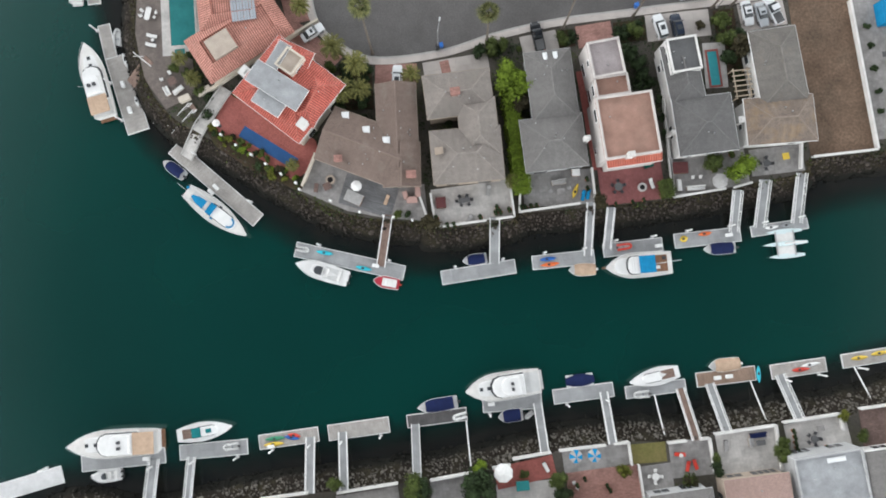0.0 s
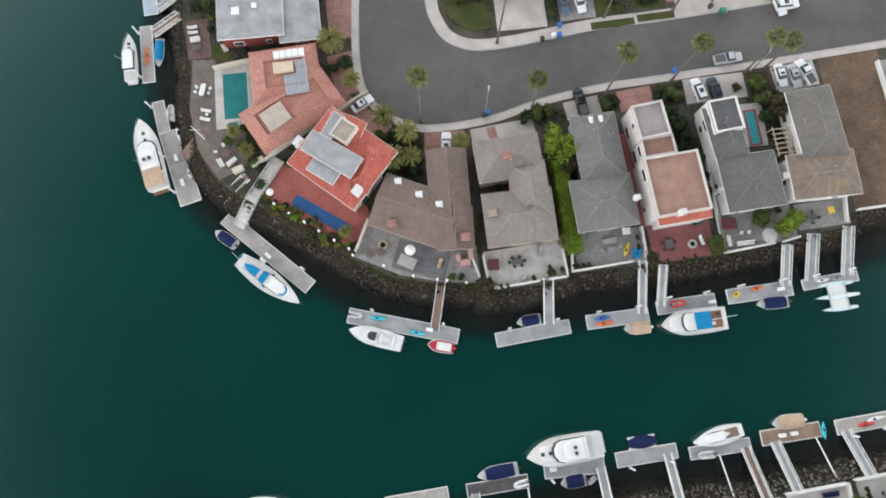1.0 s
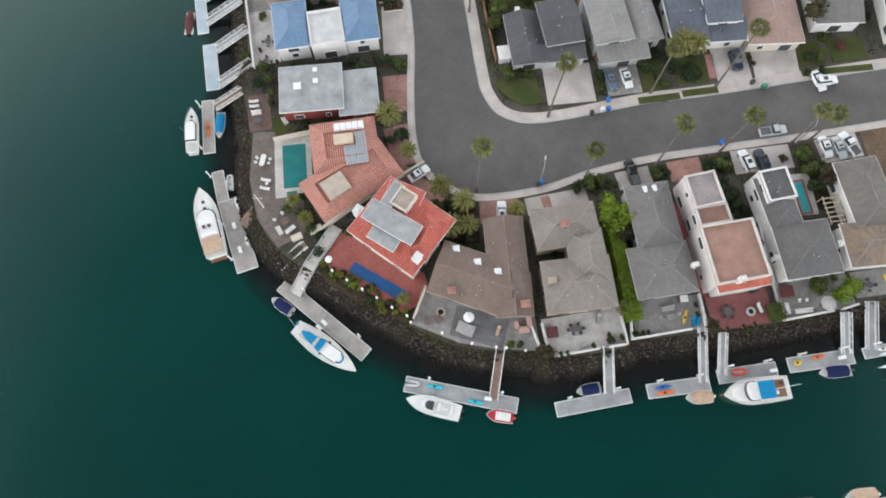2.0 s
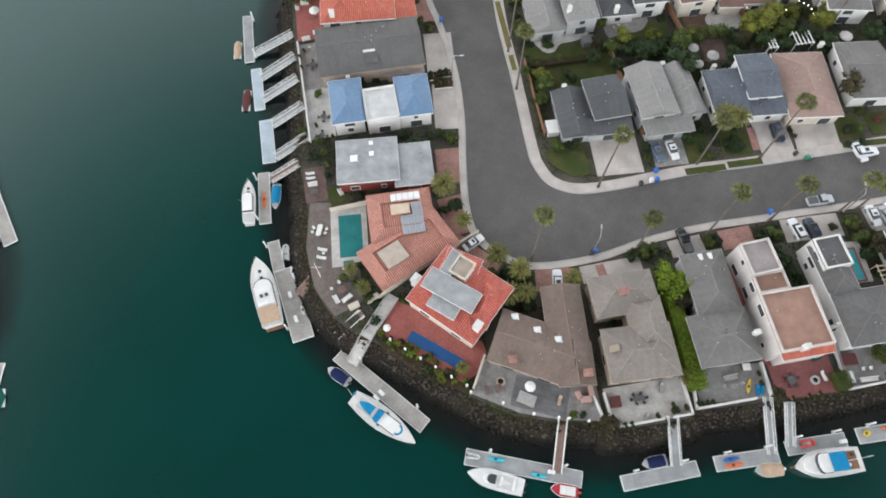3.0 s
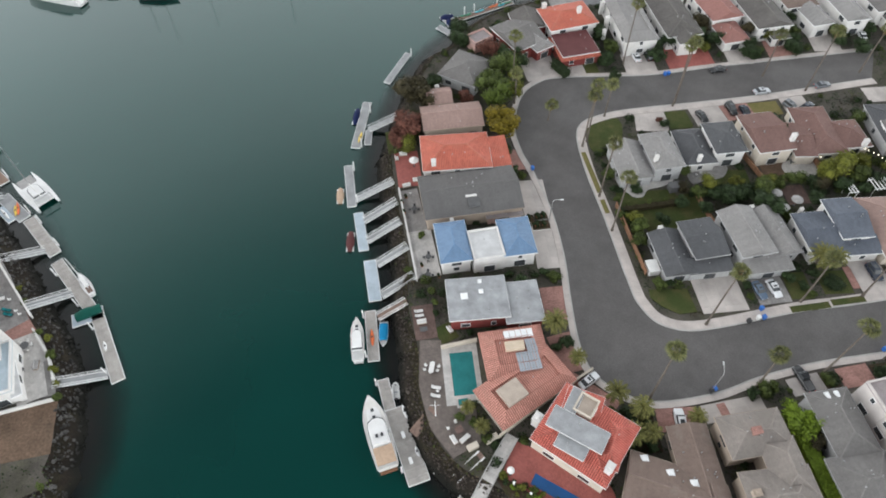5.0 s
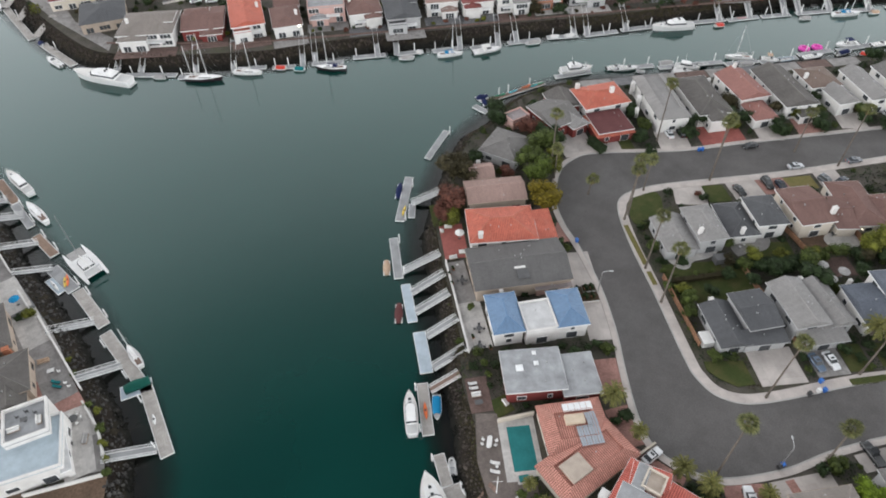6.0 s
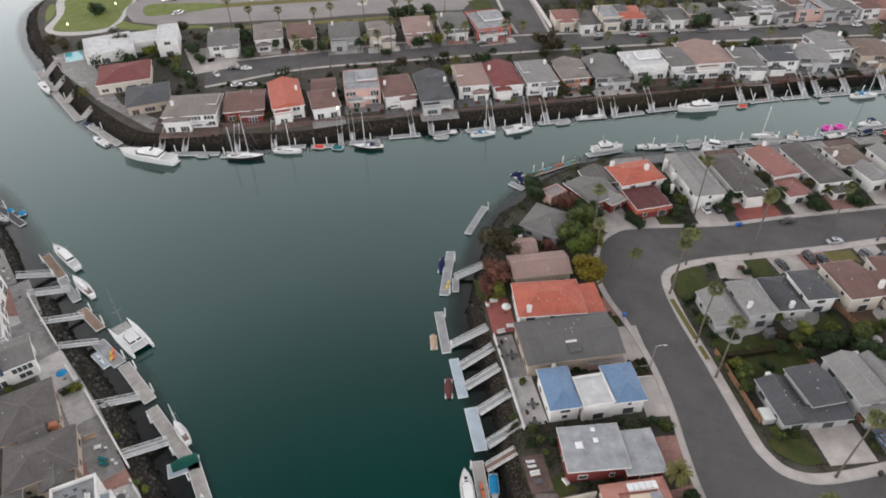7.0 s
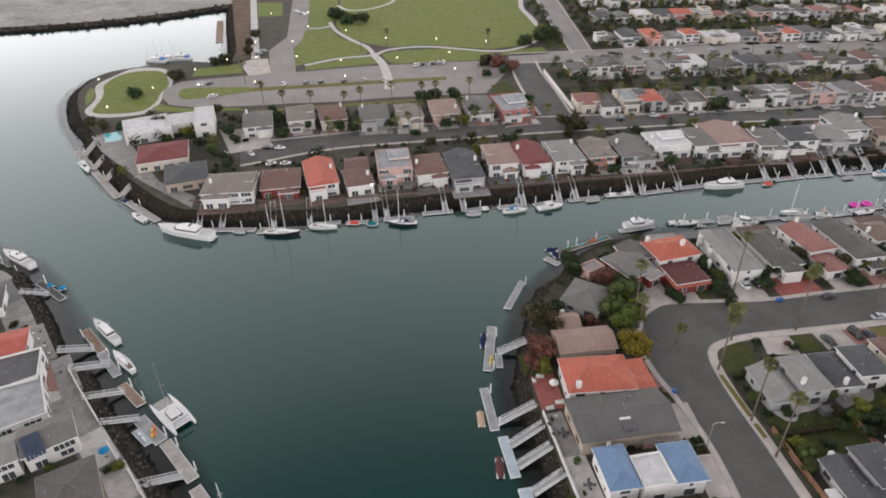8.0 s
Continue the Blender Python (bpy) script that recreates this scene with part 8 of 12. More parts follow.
def multihull(cx, cy, L, yaw, B, label, hulls=2, material=None, mast=True):
    """A catamaran or trimaran: slim hulls, a bridge deck or nets between."""
    b = thing("catamaran" if hulls == 2 else "trimaran", cx, cy, 0, yaw, label, "multihull", "boats")
    mat = material or GEL
    offs = (-B * 0.4, B * 0.4) if hulls == 2 else (-B * 0.42, 0, B * 0.42)
    for o in offs:
        ln = L if hulls == 2 or o == 0 else L * 0.8
        bm = bmesh.new()
        rings = [[p + Vector((0, o, 0)) for p in r] for r in hull_rings(ln, B * (0.2 if hulls == 2 else 0.17), 0.9 if hulls == 2 else 0.6, bow=0.5, stern=0.5)]
        rows = loft(bm, rings, cap=False, closed=False)
        bm.faces.new(rows[0])
        for r0, r1 in zip(rows, rows[1:]):
            bm.faces.new((r0[0], r1[0], r1[4], r0[4]))
        part("hull", bm, mat, b)
    z = 0.95 if hulls == 2 else 0.6
    if hulls == 2:
        part("bridge_deck", soft_box(L * 0.62, B * 0.72, 0.25, 0.06, z - 0.1), mat, b).matrix_basis = pose(-L * 0.12, 0, 0)
        tier(b, "cabin", mat, -L * 0.08, L * 0.34, B * 0.5, z + 0.15, 1.0, 0.82, 0.4)
        tier(b, "cabin_window", GLASS, -L * 0.078, L * 0.345, B * 0.5, z + 0.55, 0.35, 0.94, 0.4, "dark cabin windows")
        part("cockpit", boxes((-L * 0.34, 0, z + 0.16, L * 0.16, B * 0.5, 0.04)), GELGREY, b)
        part("net", boxes((L * 0.32, 0, z - 0.1, L * 0.26, B * 0.62, 0.03)), GREYCLOTH, b, "grey trampoline net")
        part("arch", boxes((-L * 0.42, 0, z + 1.9, 0.5, B * 0.62, 0.1), (-L * 0.42, B * 0.3, z + 0.1, 0.12, 0.12, 1.85), (-L * 0.42, -B * 0.3, z + 0.1, 0.12, 0.12, 1.85)), METAL, b)
    else:
        for s in (-1, 1):
            part("net", boxes((0, s * B * 0.21, z, L * 0.42, B * 0.32, 0.04)), WHITECLOTH, b, "pale trampoline net")
            part("beam", boxes((L * 0.2 * s, 0, z + 0.02, 0.2, B * 0.86, 0.14)), METAL, b)
        tier(b, "coachroof", mat, 0, L * 0.32, B * 0.15, z + 0.05, 0.4, 0.85, 0.5)
    if mast:
        bm = bmesh.new()
        tube(bm, (L * 0.1, 0, z), (L * 0.1, 0, z + L * 1.15), 0.12, 0.07, 6)
        tube(bm, (L * 0.1, -B * 0.16, z + L * 0.6), (L * 0.1, B * 0.16, z + L * 0.6), 0.04, 0.04, 4)
        part("mast", bm, METAL, b, "tall grey mast")
    bm = bmesh.new()
    tube(bm, (L * 0.1, 0, z + 1.6), (-L * 0.36, 0, z + 1.6), 0.18, 0.12, 6)
    part("boom", bm, WHITECLOTH, b, "boom with a furled sail")
    return b


def skiff_cover(cx, cy, L, yaw, B, cloth, label, z=0.35, ends=0.55):
    """A jet ski or small craft shrouded in a fitted cover, on its float."""
    b = thing("covered_watercraft", cx, cy, z, yaw, label, "watercraft", "boats")
    bm = bmesh.new()
    rings = []
    for i in range(8):
        f = i / 7
        w = B / 2 * (ends + (1 - ends) * math.sin(f * math.pi))
        h = (0.5 if ends < 0.7 else 1.1) + 0.55 * math.sin(min(1, f * 1.25) * math.pi) ** 2
        rings.append([Vector(((f - 0.5) * L, w * a, h * c)) for a, c in ((1, 0.1), (0.85, 0.65), (0.3, 1), (-0.3, 1), (-0.85, 0.65), (-1, 0.1))])
    loft(bm, rings)
    part("cover", bm, cloth, b, smooth=True)
    part("hull", boxes((0, 0, -0.1, L * 0.96, B * 0.9, 0.3, 0.0, 0.95)), GEL, b)
    return b


# south side of the point
yacht(-66.6, 40.3, 14.3, 107.7, 4.6, "white motor yacht with a tan cockpit canopy", canvas=TANCLOTH)
dinghy(-63.6, 49.0, 3.5, 94.2, "pale inflatable dinghy beside the dock")
kayak(-61.7, 44.4, 3.0, -71.0, "white")
kayak(-59.2, 36.6, 2.1, -69.7, "white")
skiff_cover(-56.2, 34.7, 4.3, 115.6, 2.0, NAVYCLOTH, "small craft under a navy cover beside the dock", 0.1)
cruiser_sloop(-43.3, 15.6, 14.1, -36.3, 4.2, "white cruising sailing boat with bright blue covers", BLUECLOTH)
covered_boat(-51.8, 23.9, 4.8, 144.8, 2.1, "small motor boat under a navy cover", NAVYCLOTH)
runabout(-23.8, 5.1, 10.0, 163.5, 3.2, "white open motor boat with twin outboards")
red_launch(-12.0, 3.2, 4.8, 170.0, 2.2, "small red motor boat with a white cover")
kayak(-23.4, 8.5, 3.2, -9.1, "aqua")
kayak(-16.2, 5.7, 3.0, -11.7, "aqua")
dinghy(-27.4, 9.1, 2.3, -9.9, "small grey dinghy on the dock", 0.5)
covered_boat(4.2, 7.5, 4.5, -170.3, 2.0, "small motor boat under a navy cover", NAVYCLOTH)
kayak(17.6, 7.7, 3.1, 8.0, "blue")
kayak(18.0, 6.7, 3.6, 8.8, "orange")
covered_boat(23.9, 5.8, 4.9, -177.2, 2.3, "small motor boat under a tan cover", TANCLOTH, False)
fishing_launch(34.1, 6.7, 12.2, -174.4, 4.6, "broad white launch with a bright blue canopy")
dinghy(31.7, 10.1, 2.7, 9.1, "red and grey dinghy on the dock", 0.5, PLASTIC["red"])
covered_boat(49.2, 9.9, 6.0, -175.6, 2.2, "white boat under a navy cover", NAVYCLOTH)
multihull(61.3, 10.9, 8.4, -173.9, 5.4, "pale trimaran with folded nets beside the dock", 3, PALEHULL, False)
kayak(42.6, 11.6, 1.5, 16.3, "yellow", wide=1.2)
kayak(46.5, 12.6, 2.5, 9.9, "orange")
kayak(58.8, 13.9, 2.5, 9.9, "white")
kayak(61.6, 14.3, 2.3, 8.2, "grey")
# south shore
yacht(-60.1, -26.0, 15.9, -175.6, 5.0, "large white motor yacht with a tan cockpit", canvas=TANCLOTH)
sloop(-44.2, -23.8, 10.1, 10.7, 3.4, "white sailing boat with teal trim", cloth=TEALCLOTH, mast=False)
runabout(-61.6, -31.9, 5.2, -172.4, 2.3, "small white motor boat with dark seats")
dinghy(-39.5, -26.6, 2.9, -171.6, "white dinghy on the dock", 0.5)
kayak(-31.6, -25.1, 3.7, 6.7, "green")
kayak(-31.8, -26.1, 3.7, 6.7, "yellow")
kayak(-28.6, -24.9, 2.7, -8.1, "blue")
kayak(-28.2, -24.5, 2.3, -7.2, "red")
covered_boat(-2.4, -18.9, 7.3, -170.0, 2.4, "white motor boat under a navy cover", NAVYCLOTH)
dinghy(1.6, -20.9, 2.6, -163.6, "small white dinghy with a blue cover on the dock", 0.5, PLASTIC["white"])
yacht(9.3, -15.3, 13.5, -171.0, 5.0, "large white sport yacht at a dock")
covered_boat(10.8, -20.7, 4.5, -171.9, 2.3, "motor boat under a navy cover", NAVYCLOTH)
dinghy(14.2, -20.6, 1.9, -139.7, "pale dinghy beside the dock")
skiff_cover(23.4, -14.3, 5.2, -172.8, 2.4, NAVYCLOTH, "small boat under a navy cover", 0.1)
sloop(36.7, -13.5, 9.3, -166.4, 3.2, "white sailing boat with a long boom", mast=False)
dinghy(34.4, -16.7, 2.9, -173.6, "white dinghy on the dock", 0.5)
covered_boat(49.5, -11.3, 5.7, -173.4, 2.4, "motor boat under a tan cover", TANCLOTH, False)
kayak(55.7, -12.9, 3.0, -87.8, "aqua")
kayak(63.3, -12.0, 3.3, 7.4, "red")
kayak(65.1, -11.1, 3.6, 11.9, "white")
kayak(74.0, -9.8, 3.1, 7.9, "yellow")
kayak(77.8, -8.9, 3.4, 10.9, "yellow")
# west side of the point
yacht(-71.8, 60.2, 9.6, 95.6, 2.7, "white cabin boat with a hard top", fly=False)
covered_boat(-66.5, 61.6, 5.9, -88.9, 1.9, "small boat under a bright blue cover", BLUECLOTH)
kayak(-68.8, 60.7, 4.0, -83.3, "orange")
skiff_cover(-75.2, 86.3, 5.7, -89.4, 2.0, MAROONCLOTH, "craft under a maroon cover", 0.1)
skiff_cover(-78.7, 100.5, 4.8, -87.1, 1.9, TANCLOTH, "small craft under a cream cover", 0.1)
skiff_cover(-76.6, 129.1, 6.1, -95.9, 1.9, NAVYCLOTH, "small craft under a navy cover", 0.1)
kayak(-75.0, 120.5, 4.0, -100.4, "yellow")
skiff_cover(-51.2, 174.5, 4.1, 25.8, 2.6, NAVYCLOTH, "small boat under a navy cover", 0.1)
kayak(-44.9, 175.2, 2.9, 24.5, "green")
kayak(-35.9, 180.1, 2.6, 28.2, "orange")
kayak(-33.7, 180.1, 2.6, 28.1, "aqua")
# west shore
skiff_cover(-113.8, 20.9, 3.6, 102.3, 2.4, GREENCLOTH, "craft under a dark green cover beside a dock", 0.2)
kayak(-116.1, 25.4, 2.4, -93.9, "pink")
yacht(-184.3, 134.5, 13.9, 138.5, 2.8, "white motor boat with a raked bow", fly=False)
sloop(-174.2, 122.2, 11.6, 137.5, 2.6, "white boat with an open cockpit", mast=False)
multihull(-154.4, 103.4, 13.4, 137.2, 6.2, "white sailing catamaran with a tall mast")
sloop(-133.0, 75.4, 7.3, 130.9, 2.1, "small white sailing dinghy with a bare mast", mast=True)
skiff_cover(-130.0, 67.9, 5.2, 29.4, 2.5, GREENCLOTH, "craft under a dark green cover on a float", 0.5, 0.88)
kayak(-156.6, 97.9, 4.4, -65.3, "orange")
kayak(-156.9, 97.2, 3.6, -66.5, "yellow")
kayak(-159.0, 96.2, 4.8, -43.0, "white")
kayak(-124.1, 59.8, 2.6, -63.5, "white")
yacht(-231.2, 173.3, 16.6, 148.3, 3.6, "white motor yacht at the far dock")
skiff_cover(-212.8, 158.4, 2.0, 36.8, 2.2, BLUECLOTH, "craft under a bright blue cover", 0.5)
skiff_cover(-208.3, 157.0, 2.3, 30.5, 2.4, BLUECLOTH, "craft under a bright blue cover", 0.4)
# north shore
yacht(-179.6, 188.7, 21.9, 163.6, 5.2, "large white motor yacht with a flybridge")
covered_boat(-161.1, 189.8, 4.8, 178.1, 2.4, "launch under a grey cover", GREYCLOTH)
sloop(-145.0, 188.1, 13.0, -1.9, 3.4, "dark two-masted sailing boat", HULLDARK, masts=2)
sloop(-130.8, 191.6, 10.2, -6.2, 3.0, "white sailing boat with a furled sail", cloth=WHITECLOTH)
covered_boat(-120.4, 194.4, 4.0, 178.0, 2.4, "red and white launch under a cover", PLASTIC["red"], False)
covered_boat(-113.8, 193.5, 4.0, 178.0, 2.6, "launch under a teal cover", TEALCLOTH, False)
sloop(-102.5, 193.5, 10.8, 176.0, 3.2, "dark-hulled sailing boat with navy covers", HULLDARK, NAVYCLOTH)
covered_boat(-76.7, 199.5, 5.3, -173.5, 2.6, "launch under a grey cover", GREYCLOTH, False)
covered_boat(-72.2, 203.4, 2.2, 156.7, 2.2, "small launch under a pale cover", WHITECLOTH, False)
sloop(-61.0, 201.2, 9.1, 8.1, 2.8, "white sailing boat with a blue awning", cloth=BLUECLOTH)
runabout(-47.7, 203.6, 10.5, 16.1, 3.4, "white motor boat with a hard top", top=WHITECLOTH)
covered_boat(-31.2, 208.5, 5.6, -164.6, 2.6, "launch under a grey cover", GREYCLOTH, False)
covered_boat(-23.0, 212.5, 3.6, -168.1, 2.2, "launch under a pale cover", WHITECLOTH, False)
covered_boat(-17.2, 213.1, 4.0, -169.6, 2.2, "launch under a pale cover", WHITECLOTH, False)
yacht(21.7, 217.4, 15.7, -174.0, 4.2, "white sport-fishing yacht with a tall flybridge")
covered_boat(39.4, 218.9, 3.8, -168.3, 2.6, "launch under a red cover", PLASTIC["red"], False)
kayak(49.9, 224.0, 3.6, 5.2, "pink")
covered_boat(73.2, 223.1, 4.3, -169.8, 2.6, "launch under a grey cover", GREYCLOTH, False)
sloop(90.1, 225.6, 10.7, 2.8, 3.2, "white sailing boat with blue covers", cloth=BLUECLOTH)
covered_boat(100.9, 226.7, 4.0, -168.5, 2.6, "launch under a tan cover", TANCLOTH, False)
covered_boat(-211.8, 214.3, 3.6, 132.0, 2.2, "launch under a navy cover", NAVYCLOTH, False)
runabout(-201.4, 201.1, 9.3, 141.4, 2.8, "white motor boat at the curved dock")
runabout(-243.2, 246.4, 13.8, -50.6, 2.8, "pale pontoon boat at the curved dock", top=WHITECLOTH)
# north side of the point
yacht(-18.2, 189.2, 11.0, 7.7, 4.0, "white motor yacht behind the orange-roofed house")
runabout(-0.3, 190.2, 6.8, 4.3, 2.6, "white motor boat behind the houses")
covered_boat(13.8, 193.2, 5.0, 6.9, 2.8, "launch under a grey-green cover", GREYCLOTH, False)
runabout(17.9, 188.0, 6.4, -22.4, 2.6, "white motor boat behind the houses")
sloop(39.2, 195.7, 9.3, 173.1, 2.8, "white sailing boat with a thin mast")
runabout(49.7, 194.1, 5.9, -17.2, 2.8, "white pontoon boat with a tan top", top=TANCLOTH)
runabout(-4.7, 190.7, 5.9, 12.7, 2.4, "white motor boat behind the houses")
covered_boat(16.2, 187.1, 4.9, -10.7, 2.4, "launch under a white cover", WHITECLOTH)
dinghy(3.3, 187.7, 3.0, -16.1, "pale dinghy on a dock", 0.5)
dinghy(25.6, 191.4, 4.2, 8.5, "pale dinghy on a dock", 0.5)
yacht(19.8, 189.8, 8.3, -23.2, 2.6, "small white cabin boat behind the houses", fly=False)
covered_boat(40.9, 191.5, 5.8, 5.6, 2.4, "launch under a pale cover", GREYCLOTH)
dinghy(55.3, 193.8, 5.5, 14.3, "pale blue float boat on a dock", 0.5, DOCKBLUE)
runabout(65.1, 195.5, 8.3, 14.3, 2.6, "grey open boat below the pink floats", DOCKGREY)
covered_boat(77.1, 198.0, 6.3, 20.4, 2.4, "launch under a dark cover", NAVYCLOTH)
covered_boat(83.5, 196.2, 3.1, -50.8, 2.4, "red and white launch under a cover", PLASTIC["red"])
runabout(92.2, 203.0, 7.0, 11.5, 2.8, "white motor boat behind the houses")
skiff_cover(-50.4, 171.3, 3.4, -75.6, 2.2, NAVYCLOTH, "small boat under a navy cover", 0.2)
kayak(-45.3, 174.8, 4.0, 17.6, "green")
kayak(-40.9, 176.9, 3.4, 28.3, "aqua")
kayak(-36.5, 179.4, 3.1, 24.8, "orange")
kayak(-32.3, 181.1, 4.4, 22.0, "green")
runabout(80.4, 203.4, 8.9, -171.4, 3.4, "white motor boat with a navy top", top=NAVYCLOTH)
for px, py in ((64.5, 201.2), (69.3, 201.9)):
    f = thing("inflatable_island", px, py, 0.0, 0, "bright pink inflatable island floating by a dock", "inflatable", "inflatables")
    bm = bmesh.new()
    for i in range(12):
        a, b2 = 2 * math.pi * i / 12, 2 * math.pi * (i + 1) / 12
        tube(bm, (math.cos(a) * 1.5, math.sin(a) * 1.5, 0.4), (math.cos(b2) * 1.5, math.sin(b2) * 1.5, 0.4), 0.5, 0.5, 8)
    part("ring", bm, PINKVINYL, f, smooth=True)
    bm = bmesh.new()
    disc(bm, 0, 0, 0.1, 1.2, 0.15, 16)
    part("floor", bm, PINKVINYL, f)
# fishing boats in the far basin
for i in range(3):
    f0 = ((-271.5, 403.0), (-263.8, 404.9), (-257.3, 406.9))[i]
    boat = yacht(f0[0], f0[1], 15, (170, 10, 175)[i], 4.8, "working boat with rigging in the far basin")
    ob = part("net_pile", soft_box(7, 3.6, 1.2, 0.3, 1.9, 0.8, 2), PLASTIC["blue"] if i != 1 else DARKMETAL, boat, "piled nets under a tarp")
    ob.matrix_basis = pose(-3.5, 0, 0)
    bm = bmesh.new()
    for k in range(5):
        tube(bm, (-5 + k * 2.4, 0, 2), (-5 + k * 2.4 + (k - 2) * 0.5, (k % 2 - 0.5) * 4, 12 + k % 3 * 2), 0.12, 0.06, 4)
    single("rigging", bm, GELGREY, pose(f0[0], f0[1], 0, 0, 0, (170, 10, 175)[i]), "white outriggers and masts of a working boat", "rigging")
dock(-251.9, 476.9, 63.3, 105.6, 5.0, DOCKBROWN, "far floating dock in the basin", piles=())



# ---------------------------------------------------------------- plants
def leaf_quad(verts, faces, p, n, size, rng):
    """A small folded leaf clump at p, facing about n."""
    q = (n + Vector((rng.uniform(-0.8, 0.8), rng.uniform(-0.8, 0.8), rng.uniform(-0.3, 0.8)))).normalized().to_track_quat("Z", "Y")
    a = rng.uniform(0, 6.3)
    c, s = math.cos(a) * size, math.sin(a) * size
    base = len(verts)
    for u, v, w in ((c, s, 0), (-s * 0.55, c * 0.55, size * 0.18), (-c, -s, 0), (s * 0.55, -c * 0.55, size * 0.18)):
        verts.append(p + q @ Vector((u, v, w)))
    faces.append((base, base + 1, base + 2, base + 3))


CROWNS = {}


def crown_mesh(material, variant, count=1300, leaf=1.0):
    """A lobed crown about 1 m in radius, its middle at z 0."""
    key = (material.name, variant, count)
    if key in CROWNS:
        return CROWNS[key]
    rng = random.Random(variant * 31 + 7)
    lobes = []
    for i in range(11):
        a, r = rng.uniform(0, 6.28), rng.uniform(0.15, 0.62)
        lobes.append((Vector((math.cos(a) * r, math.sin(a) * r, rng.uniform(-0.35, 0.4))), rng.uniform(0.3, 0.52)))
    verts, faces = [], []
    for c, r in lobes:
        bm = bmesh.new()
        bmesh.ops.create_icosphere(bm, subdivisions=1, radius=r * 0.74)
        base = len(verts)
        verts.extend(c + v.co * rng.uniform(0.8, 1.1) for v in bm.verts)
        faces.extend(tuple(base + v.index for v in f.verts) for f in bm.faces)
        bm.free()
    for i in range(count):
        c, r = rng.choice(lobes)
        n = Vector((rng.gauss(0, 1), rng.gauss(0, 1), rng.gauss(0.25, 1))).normalized()
        leaf_quad(verts, faces, c + n * r * rng.uniform(0.72, 1.1), n, rng.uniform(0.045, 0.11) * leaf, rng)
    me = bpy.data.meshes.new("crown")
    me.from_pydata(verts, [], faces)
    me.materials.append(material)
    CROWNS[key] = me
    return me


TREE_COUNT = [0]


def tree(x, y, r, tall, material, label, name="tree", category="tree"):
    """A broad-leaved tree: tapered trunk, limbs and a lobed crown of radius r, its top at tall."""
    TREE_COUNT[0] += 1
    k = TREE_COUNT[0]
    t = thing(name, x, y, GROUND, k * 47 % 360, label, category)
    mid = tall - r * 0.72
    bm = bmesh.new()
    tube(bm, (0, 0, -0.1), (0.1, 0.05, mid * 0.7), 0.1 + 0.04 * r, 0.07 + 0.02 * r, 7)
    for i in range(4):
        a = i * 1.6 + k
        tube(bm, (0.1, 0.05, mid * 0.65), (math.cos(a) * r * 0.5, math.sin(a) * r * 0.5, mid + r * 0.1), 0.05 + 0.02 * r, 0.03, 5)
    part("trunk", bm, BARK, t, "brown trunk with spreading limbs")
    piece("crown", crown_mesh(material, k % 3), t, Matrix.LocRotScale((0, 0, mid), None, (r * 1.2, r * (1.08 + 0.05 * (k % 5)), r * 0.9)))
    return t


def bush(x, y, r, material, label="rounded leafy garden shrub", tall=None, name="shrub"):
    TREE_COUNT[0] += 1
    k = TREE_COUNT[0]
    tall = tall or r * 1.3
    ob = new(name, crown_mesh(material, k % 3, 600, 1.4))
    ob.matrix_basis = pose(x, y, GROUND + tall * 0.42, 0, 0, k * 71 % 360) @ Matrix.LocRotScale((0, 0, 0), None, (r, r * (0.85 + 0.05 * (k % 5)), tall * 0.56))
    return tagged(ob, label, "shrub")


FAR_TREES = {}


def far_tree(x, y, r, tall, material, label):
    """A tree far off: trunk and lobed crown in one mesh."""
    TREE_COUNT[0] += 1
    k = TREE_COUNT[0]
    key = (material.name, k % 3)
    if key not in FAR_TREES:
        src = crown_mesh(material, k % 3, 420, 1.6)
        verts = [v.co.copy() for v in src.vertices]
        faces = [tuple(p.vertices) for p in src.polygons]
        count = len(faces)
        base = len(verts)
        for z, q in ((-2.2, 0.09), (0.0, 0.05)):
            verts += [Vector((math.cos(a) * q, math.sin(a) * q, z)) for a in (math.pi * n / 3 for n in range(6))]
        faces += [(base + n, base + (n + 1) % 6, base + 6 + (n + 1) % 6, base + 6 + n) for n in range(6)]
        me = bpy.data.meshes.new("tree")
        me.from_pydata(verts, [], faces)
        me.materials.append(material)
        me.materials.append(BARK)
        for p in me.polygons[count:]:
            p.material_index = 1
        FAR_TREES[key] = me
    ob = new("tree", FAR_TREES[key])
    mid = max(tall - r * 0.75, r * 0.55)
    ob.matrix_basis = pose(x, y, GROUND + mid, 0, 0, k * 47 % 360) @ Matrix.LocRotScale((0, 0, 0), None, (r * 1.15, r * (1.05 + 0.05 * (k % 5)), r * 0.9))
    return tagged(ob, label, "tree")


